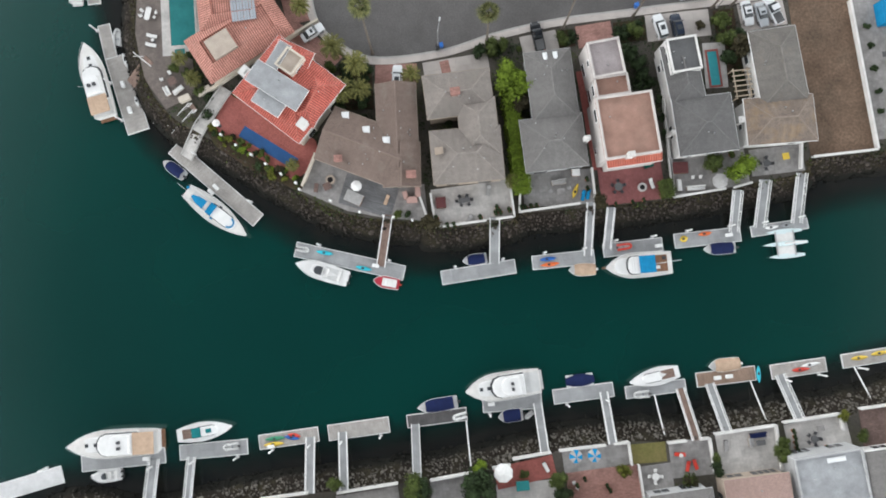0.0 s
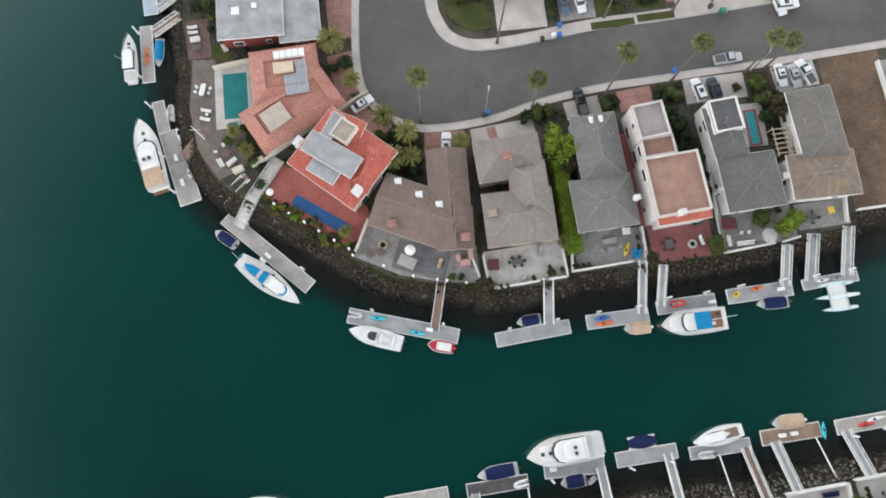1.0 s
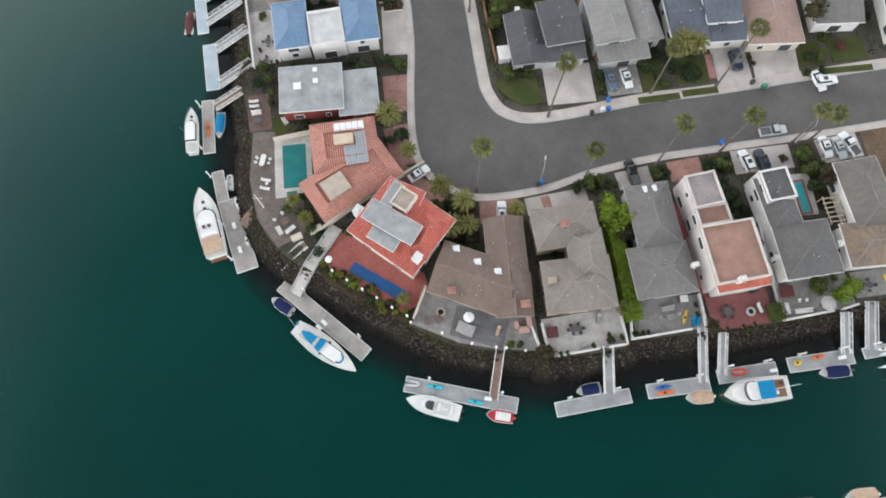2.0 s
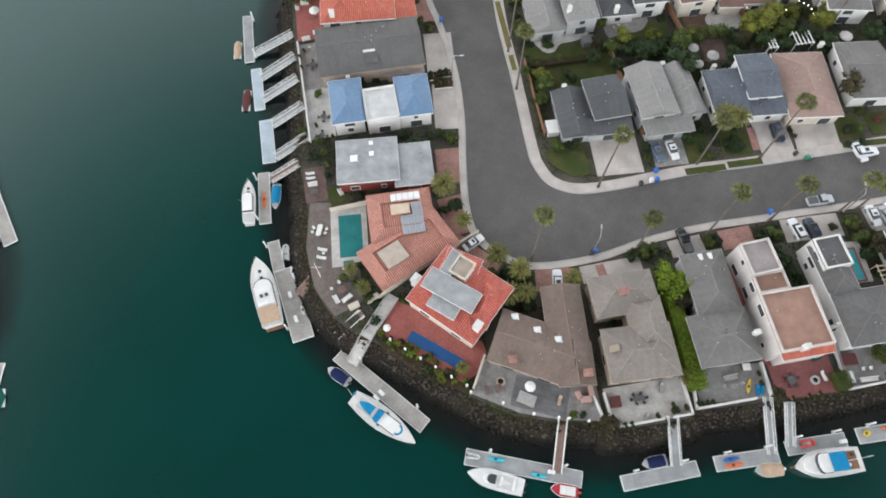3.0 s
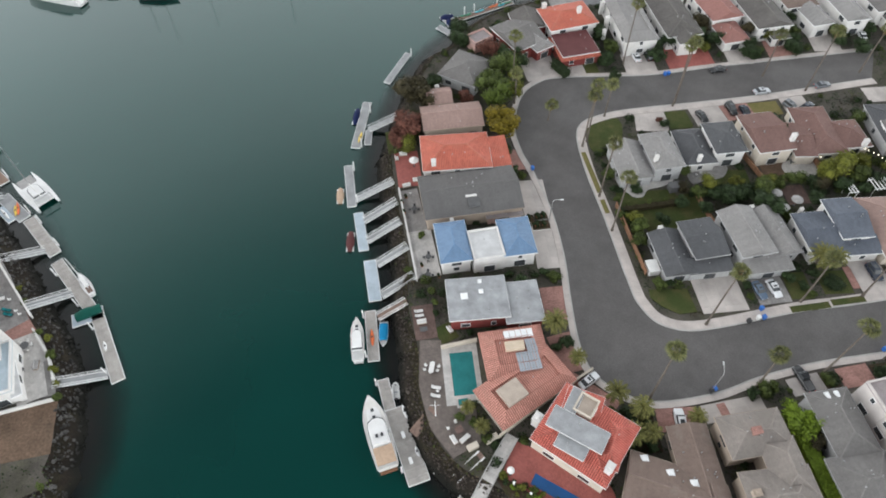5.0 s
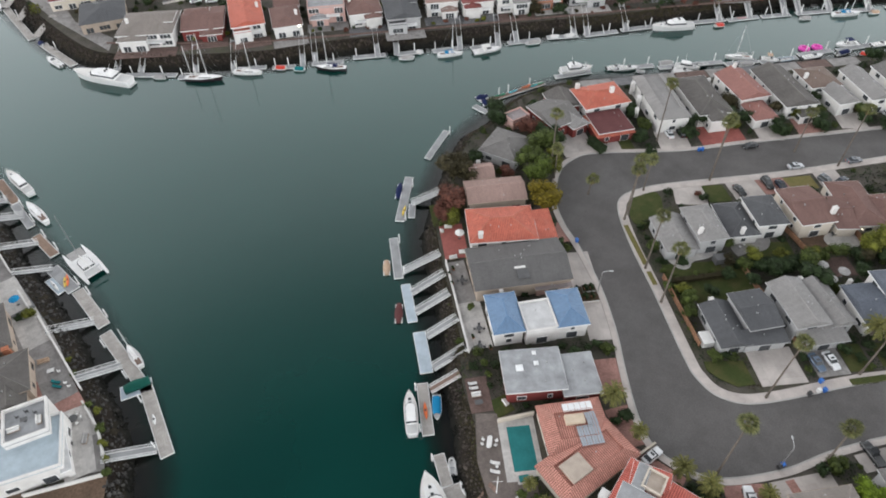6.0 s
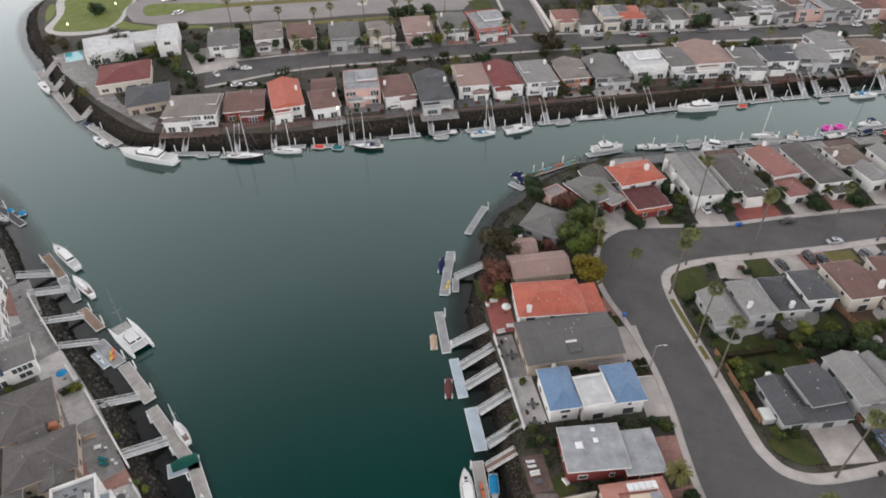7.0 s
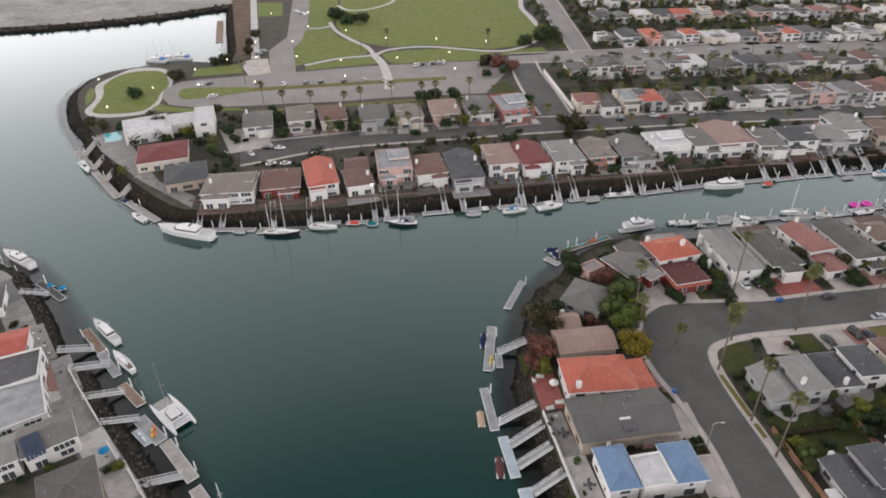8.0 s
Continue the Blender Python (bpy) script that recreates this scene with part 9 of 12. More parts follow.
def hedge(cx, cy, length, yaw, wide, tall, material, label="dense clipped hedge"):
    h = thing("hedge", cx, cy, GROUND, yaw, label, "hedge")
    rng = random.Random(int(abs(cx * 13 + cy * 7)))
    verts, faces = [], []
    n = int((length * wide + 2 * tall * (length + wide)) * 13)
    for i in range(n):
        u, v, w = rng.uniform(-0.5, 0.5), rng.uniform(-0.5, 0.5), rng.uniform(0, 1)
        side = rng.random()
        if side < 0.5:
            w, nrm = 1.0, Vector((0, 0, 1))
        elif side < 0.85:
            v, nrm = math.copysign(0.5, v), Vector((0, math.copysign(1, v), 0.3))
        else:
            u, nrm = math.copysign(0.5, u), Vector((math.copysign(1, u), 0, 0.3))
        wob = 0.22 * math.sin(u * length * 1.3 + cx) + 0.1 * math.sin(u * length * 3.1)
        p = Vector((u * length, v * (wide + wob), w * (tall + wob)))
        leaf_quad(verts, faces, p + nrm * rng.uniform(-0.12, 0.15), nrm, rng.uniform(0.1, 0.24), rng)
    me = bpy.data.meshes.new("foliage")
    me.from_pydata(verts, [], faces)
    me.materials.append(material)
    piece("foliage", me, h)
    part("core", boxes((0, 0, -0.05, length * 0.97, wide * 0.8, tall * 0.92)), material, h)
    return h


def fan_crown(seed):
    rng = random.Random(seed)
    verts, faces = [], []
    for i in range(26):
        a = i * 2.4 + rng.uniform(-0.3, 0.3)
        up = 1.2 - 1.6 * (i / 26) + rng.uniform(-0.2, 0.2)
        d = Vector((math.cos(a) * math.cos(up), math.sin(a) * math.cos(up), math.sin(up)))
        side = Vector((-math.sin(a), math.cos(a), 0))
        hub = d * rng.uniform(0.35, 0.85)
        nrm = d.cross(side)
        base = len(verts)
        verts += [Vector((0, 0, 0)) + side * 0.03, Vector((0, 0, 0)) - side * 0.03, hub]
        faces.append((base, base + 1, base + 2))
        reach = rng.uniform(0.7, 1.15)
        for k in range(9):
            g = (k - 4) * 0.3
            e = d * math.cos(g) + side * math.sin(g)
            w = side * math.cos(g) - d * math.sin(g)
            tip = hub + e * reach - Vector((0, 0, 0.22 + 0.1 * abs(k - 4) * 0.3))
            base = len(verts)
            verts += [hub, hub + e * reach * 0.55 + w * 0.07, tip, hub + e * reach * 0.55 - w * 0.07]
            faces.append((base, base + 1, base + 2, base + 3))
    me = bpy.data.meshes.new("crown")
    me.from_pydata(verts, [], faces)
    me.materials.append(FROND)
    return me


def date_crown(seed, material):
    rng = random.Random(seed)
    verts, faces = [], []
    for i in range(44):
        a = i * 2.4 + rng.uniform(-0.2, 0.2)
        up = 1.35 - 1.5 * (i / 44)
        pts = []
        p, ang = Vector((0, 0, 0)), up
        for k in range(7):
            pts.append(p.copy())
            p = p + Vector((math.cos(a) * math.cos(ang), math.sin(a) * math.cos(ang), math.sin(ang))) * 0.17
            ang -= 0.26
        side = Vector((-math.sin(a), math.cos(a), 0))
        for k in range(1, 7):
            for half in (0.0, 0.5):
                q = pts[k - 1].lerp(pts[k], half)
                along = (pts[k] - pts[k - 1]).normalized()
                ln = 0.26 * (1 - 0.09 * k)
                for s in (-1, 1):
                    base = len(verts)
                    verts += [q, q + along * 0.075, q + side * s * ln + along * 0.14 - Vector((0, 0, 0.1))]
                    faces.append((base, base + 1, base + 2))
        base = len(verts)
        for k in range(7):
            verts += [pts[k] + side * 0.012, pts[k] - side * 0.012]
        for k in range(6):
            faces.append((base + 2 * k, base + 2 * k + 1, base + 2 * k + 3, base + 2 * k + 2))
    me = bpy.data.meshes.new("crown")
    me.from_pydata(verts, [], faces)
    me.materials.append(material)
    return me


FANS = [fan_crown(i) for i in (1, 2, 3)]
DATES = [date_crown(i, DATEFROND) for i in (4, 5, 6)]


def skirt_mesh():
    rng = random.Random(3)
    verts, faces = [], []
    for i in range(60):
        a = rng.uniform(0, 6.28)
        d = Vector((math.cos(a), math.sin(a), 0))
        s = Vector((-d.y, d.x, 0))
        z = rng.uniform(-0.9, -0.1)
        base = len(verts)
        verts += [d * 0.16 + Vector((0, 0, z)), d * 0.42 + s * 0.12 + Vector((0, 0, z - 0.3)), d * 0.4 - s * 0.12 + Vector((0, 0, z - 0.5))]
        faces.append((base, base + 1, base + 2))
    me = bpy.data.meshes.new("skirt")
    me.from_pydata(verts, [], faces)
    me.materials.append(DEADFROND)
    return me


SKIRT = skirt_mesh()


def trunk_mesh(tall, r0, r1, bend):
    bm = bmesh.new()
    rings = []
    for i in range(9):
        f = i / 8
        c = Vector((bend * f * f, bend * 0.4 * f, tall * f))
        r = r0 + (r1 - r0) * f + (0.12 if i == 0 else 0)
        rings.append([c + Vector((math.cos(a) * r, math.sin(a) * r, 0)) for a in (2 * math.pi * k / 8 for k in range(8))])
    loft(bm, rings)
    return bm


def fan_palm(x, y, tall, label="tall slender fan palm beside the street", size=1.3):
    TREE_COUNT[0] += 1
    k = TREE_COUNT[0]
    p = thing("fan_palm", x, y, GROUND, k * 67 % 360, label, "palm", "fan palms")
    bend = 0.25 + 0.1 * (k % 4)
    part("trunk", trunk_mesh(tall, 0.22, 0.13, bend), BARK, p, "slim grey-brown trunk")
    top = Vector((bend, bend * 0.4, tall))
    piece("crown", FANS[k % 3], p, Matrix.LocRotScale(top, None, (size, size, size)))
    piece("skirt", SKIRT, p, Matrix.LocRotScale(top, None, (size, size, size)))
    return p


def date_palm(x, y, tall, size, label="bushy feather palm in the front garden"):
    TREE_COUNT[0] += 1
    k = TREE_COUNT[0]
    p = thing("feather_palm", x, y, GROUND, k * 83 % 360, label, "palm", "feather palms")
    part("trunk", trunk_mesh(tall, 0.3, 0.24, 0.15), BARK, p, "thick rough trunk")
    piece("crown", DATES[k % 3], p, Matrix.LocRotScale((0.15, 0.06, tall), None, (size, size, size)))
    return p


for tp in ((-14.9, 45.2, 18.9), (6.0, 47.2, 12.8), (20.0, 49.9, 18.3), (33.1, 52.6, 15.2), (0, 61.1, 18.9), (34.5, 67.2, 18.8), (47.7, 54.4, 12.5),
           (51.4, 55.0, 10.4), (-15.1, 86.0, 18.2), (-17.9, 113.3, 16.7), (-16.3, 96.4, 17.1), (-16.6, 115.0, 18.1), (-34.3, 133.5, 18.9), (-33.8, 130.1, 10.4), (-25.5, 123.4, 5.6), (-10.5, 124.4, 10.5)):
    fan_palm(*tp)
for tp in ((-1.6, 146.2, 18.9), (8.4, 128.0, 18.9), (36.2, 139.9, 13.7), (45.7, 133.2, 18.9), (63.5, 140.7, 14.2), (9.2, 129.4, 18.9), (59.0, 103.0, 12.4), (21.1, 66.1, 15.6)):
    fan_palm(*tp)
for tp in ((-166.0, 296.8, 11.5), (-153.3, 299.9, 9.9), (-136.8, 299.0, 9.5), (-128.7, 302.5, 10.2), (-113.2, 305.6, 11.8), (-98.1, 308.7, 10.3), (-91.7, 308.4, 10.9), (-74.2, 315.7, 9.9), (-139.7, 406.3, 18.2),
           (-123.9, 418.1, 9.4), (-58.2, 415.6, 8.6), (-176.9, 301.3, 14.5), (-198.5, 346.0, 12.1), (-41.7, 262.3, 14.5)):
    fan_palm(*tp, "fan palm standing by the park and parking", 1.5)
for tp in ((-73.3, 267.2, 10.8), (-123.7, 255.8, 12.4), (-102.5, 257.2, 13.9), (-135.2, 248.6, 12.9), (-3.5, 291.6, 13.6), (24.6, 293.8, 12.0), (61.1, 295.6, 14.6), (97.0, 301.4, 12.7), (38.3, 285.5, 11.9),
           (-5.5, 260.5, 10.2), (63.4, 260.2, 10.7), (37.8, 383.3, 12.8), (99.6, 384.6, 14.1), (151.8, 386.7, 13.3)):
    fan_palm(*tp, "tall fan palm among the town houses", 1.4)
rng = random.Random(63)
for (ax, ay), (bx, by), n in (((-19.2, 295.5), (133.4, 302.5), 8), ((-15.2, 334.3), (156.4, 342.4), 7), ((-145.2, 264.3), (-35.8, 277.4), 6), ((11.5, 423.7), (210.2, 436.0), 6)):
    for i in range(n):
        f = (i + rng.random()) / n
        fan_palm(ax + (bx - ax) * f, ay + (by - ay) * f, rng.uniform(7, 15), "tall fan palm among the town houses", 1.5)
# feather palms and gardens near the forecourts
for px, py, tall, size in ((-31.4, 60.3, 4.0, 2.9), (-27.9, 53.0, 3.0, 2.0), (-21.9, 45.2, 3.5, 2.6), (-17.7, 42.0, 3.2, 2.6), (-19.9, 37.3, 3.2, 2.6), (-16.7, 37.7, 3.0, 2.2), (-7.8, 40.5, 2.8, 2.0),
                           (-49.8, 43.2, 2.2, 1.6), (-47.1, 39.5, 2.0, 1.7), (-28.8, 24.2, 1.2, 1.4), (27.3, 75.3, 4.2, 3.2), (30.3, 74.8, 4.0, 2.6), (10.7, 21.1, 2.4, 1.6), (-19.8, 435.7, 4.0, 6.0)):
    date_palm(px, py, tall, size)
tree(10.7, 38.6, 3.5, 5.4, LEAFLIME, "spreading lime-green tree between two houses")
tree(9.0, 41.1, 2.3, 5.0, LEAFLIME, "lime-green tree between two houses")
tree(11.8, 35.5, 2.3, 4.4, LEAFBROWN, "grey-brown tree between two houses")
tree(12.6, 39.0, 2.4, 5.0, LEAFLIME, "lime-green tree beside a grey roof")
hedge(11.3, 28.0, 17.7, -82.7, 3.0, 3.2, LEAFLIME, "long bright green hedge between two houses")
tree(51.4, 23.5, 2.6, 4.2, LEAFLIME, "round lime-green tree on a terrace")
tree(46.7, 24.9, 1.8, 3.4, LEAF, "small olive tree on a terrace")
hedge(38.4, 20.3, 3.3, -75.3, 2.2, 2.2, LEAF, "green hedge at the edge of a terrace")
for px, py, r, mt in ((4.6, 45.4, 1.8, LEAFDARK), (7.1, 46.0, 2.2, LEAF), (9.1, 46.9, 1.7, LEAF), (12.0, 46.2, 0.8, LEAF), (19.6, 48.1, 1.7, LEAF), (20.7, 47.4, 1.3, LEAFDARK), (30.6, 49.1, 2.0, LEAFDARK), (33.3, 49.7, 2.0, LEAF), (45.2, 51.0, 1.2, LEAFBROWN),
                      (48.8, 51.5, 2.2, LEAF), (49.6, 48.0, 2.3, LEAF), (50.4, 44.5, 2.2, LEAFDARK), (52.4, 49.1, 1.6, LEAFDARK), (33.7, 43.7, 1.9, LEAFDARK), (34.3, 41.4, 1.7, LEAFDARK), (32.8, 45.4, 1.4, LEAFDARK),
                      (37.6, 36.8, 1.0, LEAFDARK), (38.2, 33.5, 1.1, LEAFDARK), (38.4, 30.7, 1.0, LEAFDARK), (-19.7, 40.4, 2.2, LEAFDARK), (-16.6, 35.6, 1.8, LEAFDARK), (-20.6, 35.1, 1.8, LEAFDARK), (-22.3, 42.4, 1.5, LEAF), (-15.9, 42.3, 1.5, LEAFDARK),
                      (-29.4, 57.2, 2.0, LEAFDARK), (-31.6, 56.0, 1.5, LEAFDARK), (-51.1, 41.9, 1.4, LEAF), (-48.4, 40.9, 1.5, LEAF), (-46.2, 37.8, 1.4, LEAF), (-48.6, 44.6, 1.1, LEAFDARK), (-9.9, 15.3, 1.2, LEAF), (-8.0, 15.3, 0.9, LEAFDARK)):
    bush(px, py, r, mt)
rng = random.Random(77)
for i in range(3, 40):
    f = i / 39
    a, b = Vector((-45.3, 31.6)), Vector((-26.8, 20.5))
    p = a.lerp(b, f) + Vector((rng.uniform(-1, 1), rng.uniform(-1.6, 0.8)))
    bush(p.x, p.y, rng.uniform(0.5, 1.1), rng.choice((LEAF, LEAFOLIVE, LEAFDARK, LEAFLIME, LEAFBROWN)), "low garden plant above the bank")
# west side
for px, py, r, mt in ((-56.4, 70.3, 1.2, LEAF), (-55.8, 67.4, 1.1, LEAF), (-55.5, 64.6, 1.1, LEAFDARK), (-58.6, 69.3, 1.5, LEAFDARK), (-31.7, 74.5, 1.5, LEAFDARK), (-30.0, 73.2, 2.0, LEAF), (-34.0, 73.7, 1.2, LEAFDARK), (-39.7, 73.8, 1.3, LEAFDARK), (-61.3, 75.7, 1.3, LEAF),
                      (-34.1, 103.0, 1.5, LEAF), (-32.2, 88.3, 1.0, LEAFDARK), (-46.1, 88.5, 1.3, LEAFDARK), (-58.6, 85.2, 1.3, LEAF), (-65.0, 112.3, 1.0, LEAF), (-38.5, 113.7, 2.2, LEAFDARK), (-41.8, 108.7, 1.8, LEAFDARK), (-63.9, 117.5, 2.0, LEAF), (-60.2, 118.5, 1.8, LEAF)):
    bush(px, py, r, mt)
tree(-61.5, 131.9, 5.6, 8.5, LEAFBROWN, "broad dark brown-green tree at the shore")
tree(-58.2, 129.1, 3.6, 6.0, LEAFBROWN, "dark brown-green tree at the shore")
tree(-62.3, 118.3, 4.4, 7.0, LEAFRED, "thin reddish brown tree at the shore")
tree(-64.5, 115.1, 3.2, 5.0, LEAFRED, "thin reddish brown tree at the shore")
tree(-61.7, 113.4, 2.8, 4.2, LEAFOLIVE, "shrubby olive-green tree at the shore")
tree(-57.8, 122.4, 2.4, 4.2, LEAFRED, "thin reddish brown tree at the shore")
tree(-37.7, 119.1, 5.0, 8.2, LEAFGOLD, "round olive-gold tree beside the street")
tree(-38.4, 129.8, 4.4, 7.6, LEAFMID, "round green tree in a front garden")
tree(-34.7, 131.8, 3.2, 6.2, LEAFOLIVE, "round olive tree in a front garden")
tree(-40.9, 134.8, 4.0, 7.4, LEAF, "dark green tree in a front garden")
tree(-36.4, 141.8, 4.2, 7.0, LEAF, "dark green tree in a front garden")
tree(-39.4, 149.3, 3.4, 6.4, LEAFRED, "dark red-leaved tree beside a house")
tree(-31.8, 145.6, 3.4, 5.6, LEAFDARK, "dark leafy tree beside a house")
tree(-47.3, 156.1, 3.2, 5.0, LEAFDARK, "dark leafy tree at the shore")
tree(-46.9, 130.9, 2.4, 4.2, LEAFRED, "red-brown shrubby tree between houses")
tree(-38.1, 110.9, 2.2, 3.8, LEAFDARK, "dark shrubby tree at a driveway")
for px, py, r, h2, mt in ((-36.5, 149.0, 2.6, 4.4, LEAFDARK), (-48.3, 162.0, 2.6, 4.0, LEAFDARK), (-34.9, 145.0, 2.2, 3.6, LEAFDARK), (-6.6, 157.9, 2.2, 3.6, LEAFDARK),
                         (-6.3, 146.8, 2.2, 3.0, LEAFDARK), (-4.1, 152.2, 2.0, 3.2, LEAF), (13.6, 154.4, 2.4, 4.2, LEAFDARK), (23.0, 161.3, 3.0, 5.0, LEAFBROWN), (27.3, 167.2, 2.6, 4.6, LEAFBROWN), (26.0, 154.1, 2.2, 3.6, LEAFDARK), (34.9, 148.3, 2.2, 3.2, LEAFDARK), (38.0, 165.3, 1.8, 3.6, LEAFRED), (48.0, 150.6, 2.2, 3.2, LEAFDARK),
                         (50.8, 164.9, 2.0, 3.6, LEAFDARK), (62.3, 157.2, 2.2, 3.8, LEAF), (66.7, 150.1, 2.2, 3.4, LEAFDARK), (41.8, 156.4, 1.8, 3.4, LEAFOLIVE), (-5.4, 139.0, 1.6, 2.4, LEAFDARK)):
    tree(px, py, r * 1.3, h2 * 1.2, mt, "leafy garden tree between houses")
for px, py, r, h2, mt in ((9.2, 151.5, 2.2, 4.0, LEAFDARK), (21.8, 155.6, 2.6, 5.0, LEAFDARK), (22.6, 151.2, 1.8, 3.2, LEAFOLIVE), (35.6, 152.6, 2.2, 3.8, LEAFDARK), (37.2, 149.6, 1.7, 2.8, LEAF), (36.2, 157.6, 2.4, 5.2, LEAFBROWN),
                         (48.6, 154.4, 2.2, 3.4, LEAFDARK), (50.2, 157.8, 2.0, 3.4, LEAF), (62.0, 153.2, 2.2, 3.6, LEAFDARK), (61.2, 158.4, 1.8, 3.2, LEAFBROWN), (73.0, 158.8, 2.2, 3.6, LEAFDARK), (-9.2, 152.4, 2.0, 3.4, LEAFDARK), (8.0, 172.0, 2.4, 4.6, LEAFOLIVE)):
    tree(px, py, r, h2, mt, "leafy garden tree beside a driveway")
hedge(-19.8, 143.3, 6.1, -59.6, 2.6, 2.2, LEAFDARK, "dark block of clipped hedge beside a driveway")
# inside the bend
for px, py, r, h2, mt in ((21.8, 96.5, 3.0, 4.6, LEAF), (38.9, 100.7, 3.6, 5.6, LEAFOLIVE), (43.2, 102.0, 3.8, 5.8, LEAFOLIVE), (46.5, 100.0, 2.8, 4.4, LEAF), (57.3, 104.3, 2.6, 4.6, LEAFOLIVE), (31.1, 100.0, 2.4, 3.6, LEAF), (6.7, 96.2, 2.2, 3.2, LEAF), (10.5, 95.4, 2.4, 3.4, LEAFDARK), (14.2, 95.0, 2.6, 3.6, LEAFDARK),
                         (17.6, 95.6, 2.4, 3.4, LEAFDARK), (26.6, 98.7, 2.0, 3.2, LEAF), (34.9, 97.9, 2.2, 3.4, LEAFDARK), (50.1, 98.7, 2.4, 3.6, LEAFDARK), (53.3, 98.8, 2.0, 3.2, LEAFDARK), (5.1, 103.2, 1.8, 3.2, LEAF), (-10.2, 82.3, 2.0, 3.2, LEAF), (-9.2, 85.9, 2.4, 3.6, LEAF), (53.5, 119.4, 2.4, 4.0, LEAF), (-13.4, 101.8, 1.8, 3.6, LEAF),
                         (2.4, 93.1, 1.8, 2.8, LEAFDARK), (56.3, 97.8, 1.8, 3.0, LEAF)):
    tree(px, py, r, h2, mt, "leafy tree in a back garden")
for px, py, r, mt in ((-7.9, 70.8, 2.2, LEAF), (-5.5, 71.0, 1.4, LEAFDARK), (-14.6, 109.9, 1.2, LEAFDARK), (-12.5, 111.1, 1.2, LEAFDARK), (-13.6, 106.3, 1.0, LEAFDARK), (-12.9, 98.5, 1.2, LEAFDARK), (-12.6, 95.1, 1.2, LEAF), (-10.2, 93.1, 1.2, LEAF), (-5.0, 93.6, 1.2, LEAF), (-0.8, 94.5, 1.3, LEAF), (-11.2, 90.2, 1.2, LEAF), (-12.0, 87.8, 1.4, LEAF),
                      (10.8, 70.1, 1.4, LEAFDARK), (10.9, 67.3, 1.1, LEAF), (20.4, 72.1, 1.8, LEAFDARK), (22.7, 69.9, 1.6, LEAFDARK), (24.0, 67.8, 1.2, LEAF), (25.7, 72.7, 1.6, LEAFDARK), (42.9, 72.3, 0.8, LEAFBROWN), (42.3, 73.8, 0.8, LEAFBROWN), (4.4, 120.5, 1.8, LEAFDARK), (3.3, 122.0, 1.4, LEAFRED), (54.4, 73.5, 1.6, LEAFDARK),
                      (57.0, 73.6, 1.6, LEAF), (61.7, 76.1, 1.4, LEAFRED), (53.6, 70.1, 1.2, LEAFDARK), (56.6, 70.8, 1.1, LEAFDARK)):
    bush(px, py, r, mt)
for px, py, r, h2, mt in ((-9.6, 88.4, 1.9, 3.2, LEAFOLIVE), (-7.4, 97.4, 1.6, 2.6, LEAFDARK), (-3.2, 88.0, 1.7, 3.0, LEAFDARK), (3.6, 97.6, 1.8, 3.0, LEAFBROWN), (7.0, 91.0, 2.0, 3.6, LEAFDARK), (9.2, 98.6, 2.2, 4.0, LEAFOLIVE), (13.0, 93.8, 2.3, 3.8, LEAFDARK),
                         (16.4, 98.6, 2.0, 3.2, LEAFOLIVE), (20.6, 93.2, 2.2, 4.0, LEAFDARK), (24.6, 99.0, 2.0, 3.4, LEAFOLIVE), (33.6, 93.0, 2.2, 3.8, LEAFDARK), (36.6, 98.0, 2.2, 3.6, LEAFBROWN), (41.0, 97.2, 2.4, 4.0, LEAFDARK), (45.6, 95.8, 2.0, 3.6, LEAFDARK),
                         (54.6, 101.4, 2.6, 4.8, LEAFOLIVE), (52.6, 93.6, 1.8, 3.0, LEAFDARK), (66.0, 98.4, 2.6, 4.4, LEAFDARK), (70.8, 101.0, 2.4, 4.2, LEAFBROWN), (-13.4, 101.6, 1.2, 2.2, LEAFDARK), (-13.0, 90.0, 1.3, 2.4, LEAF)):
    tree(px, py, r, h2, mt, "dense dark tree in a back garden")
hd = thing("round_hedge", 29.8, 70.4, GROUND, 0, "low round clipped hedge on a front lawn", "hedge")
piece("foliage", crown_mesh(LEAFDARK, 1), hd, Matrix.LocRotScale((0, 0, 0.5), None, (3.0, 3.0, 0.75)))
hedge(13.6, 97.1, 17.5, 4.3, 1.6, 2.0, LEAFDARK, "dark hedge dividing back gardens")
hedge(25.9, 88.6, 15.7, -80.4, 1.2, 1.8, LEAF, "narrow green hedge between two houses")
hedge(-4.8, 92.7, 15.8, 8.3, 1.4, 1.2, LEAFBROWN, "low brown-green hedge across the back lawn")
# south shore
for px, py, r, h2, mt in ((-6.8, -32.2, 2.4, 3.4, LEAF), (-5.4, -33.1, 2.2, 3.0, LEAFDARK), (4.6, -32.1, 3.2, 4.4, LEAFDARK), (5.1, -29.1, 1.4, 2.2, LEAFLIME), (13.0, -30.2, 1.0, 1.6, LEAF), (18.8, -30.9, 1.8, 2.8, LEAF), (19.7, -33.0, 1.6, 2.6, LEAFDARK), (-20.3, -31.9, 1.4, 2.2, LEAF), (30.1, -29.3, 1.4, 2.2, LEAFOLIVE), (41.7, -31.2, 1.2, 2.0, LEAFBROWN),
                         (57.7, -26.3, 1.9, 3.0, LEAF), (58.0, -24.3, 1.2, 2.4, LEAF), (46.5, -28.7, 1.4, 2.6, LEAFDARK), (68.9, -19.4, 1.2, 2.0, LEAFOLIVE), (46.0, -26.8, 1.0, 2.6, LEAF), (71.9, -22.8, 1.2, 2.0, LEAF)):
    tree(px, py, r, h2, mt, "leafy shrub-like tree beside a terrace")
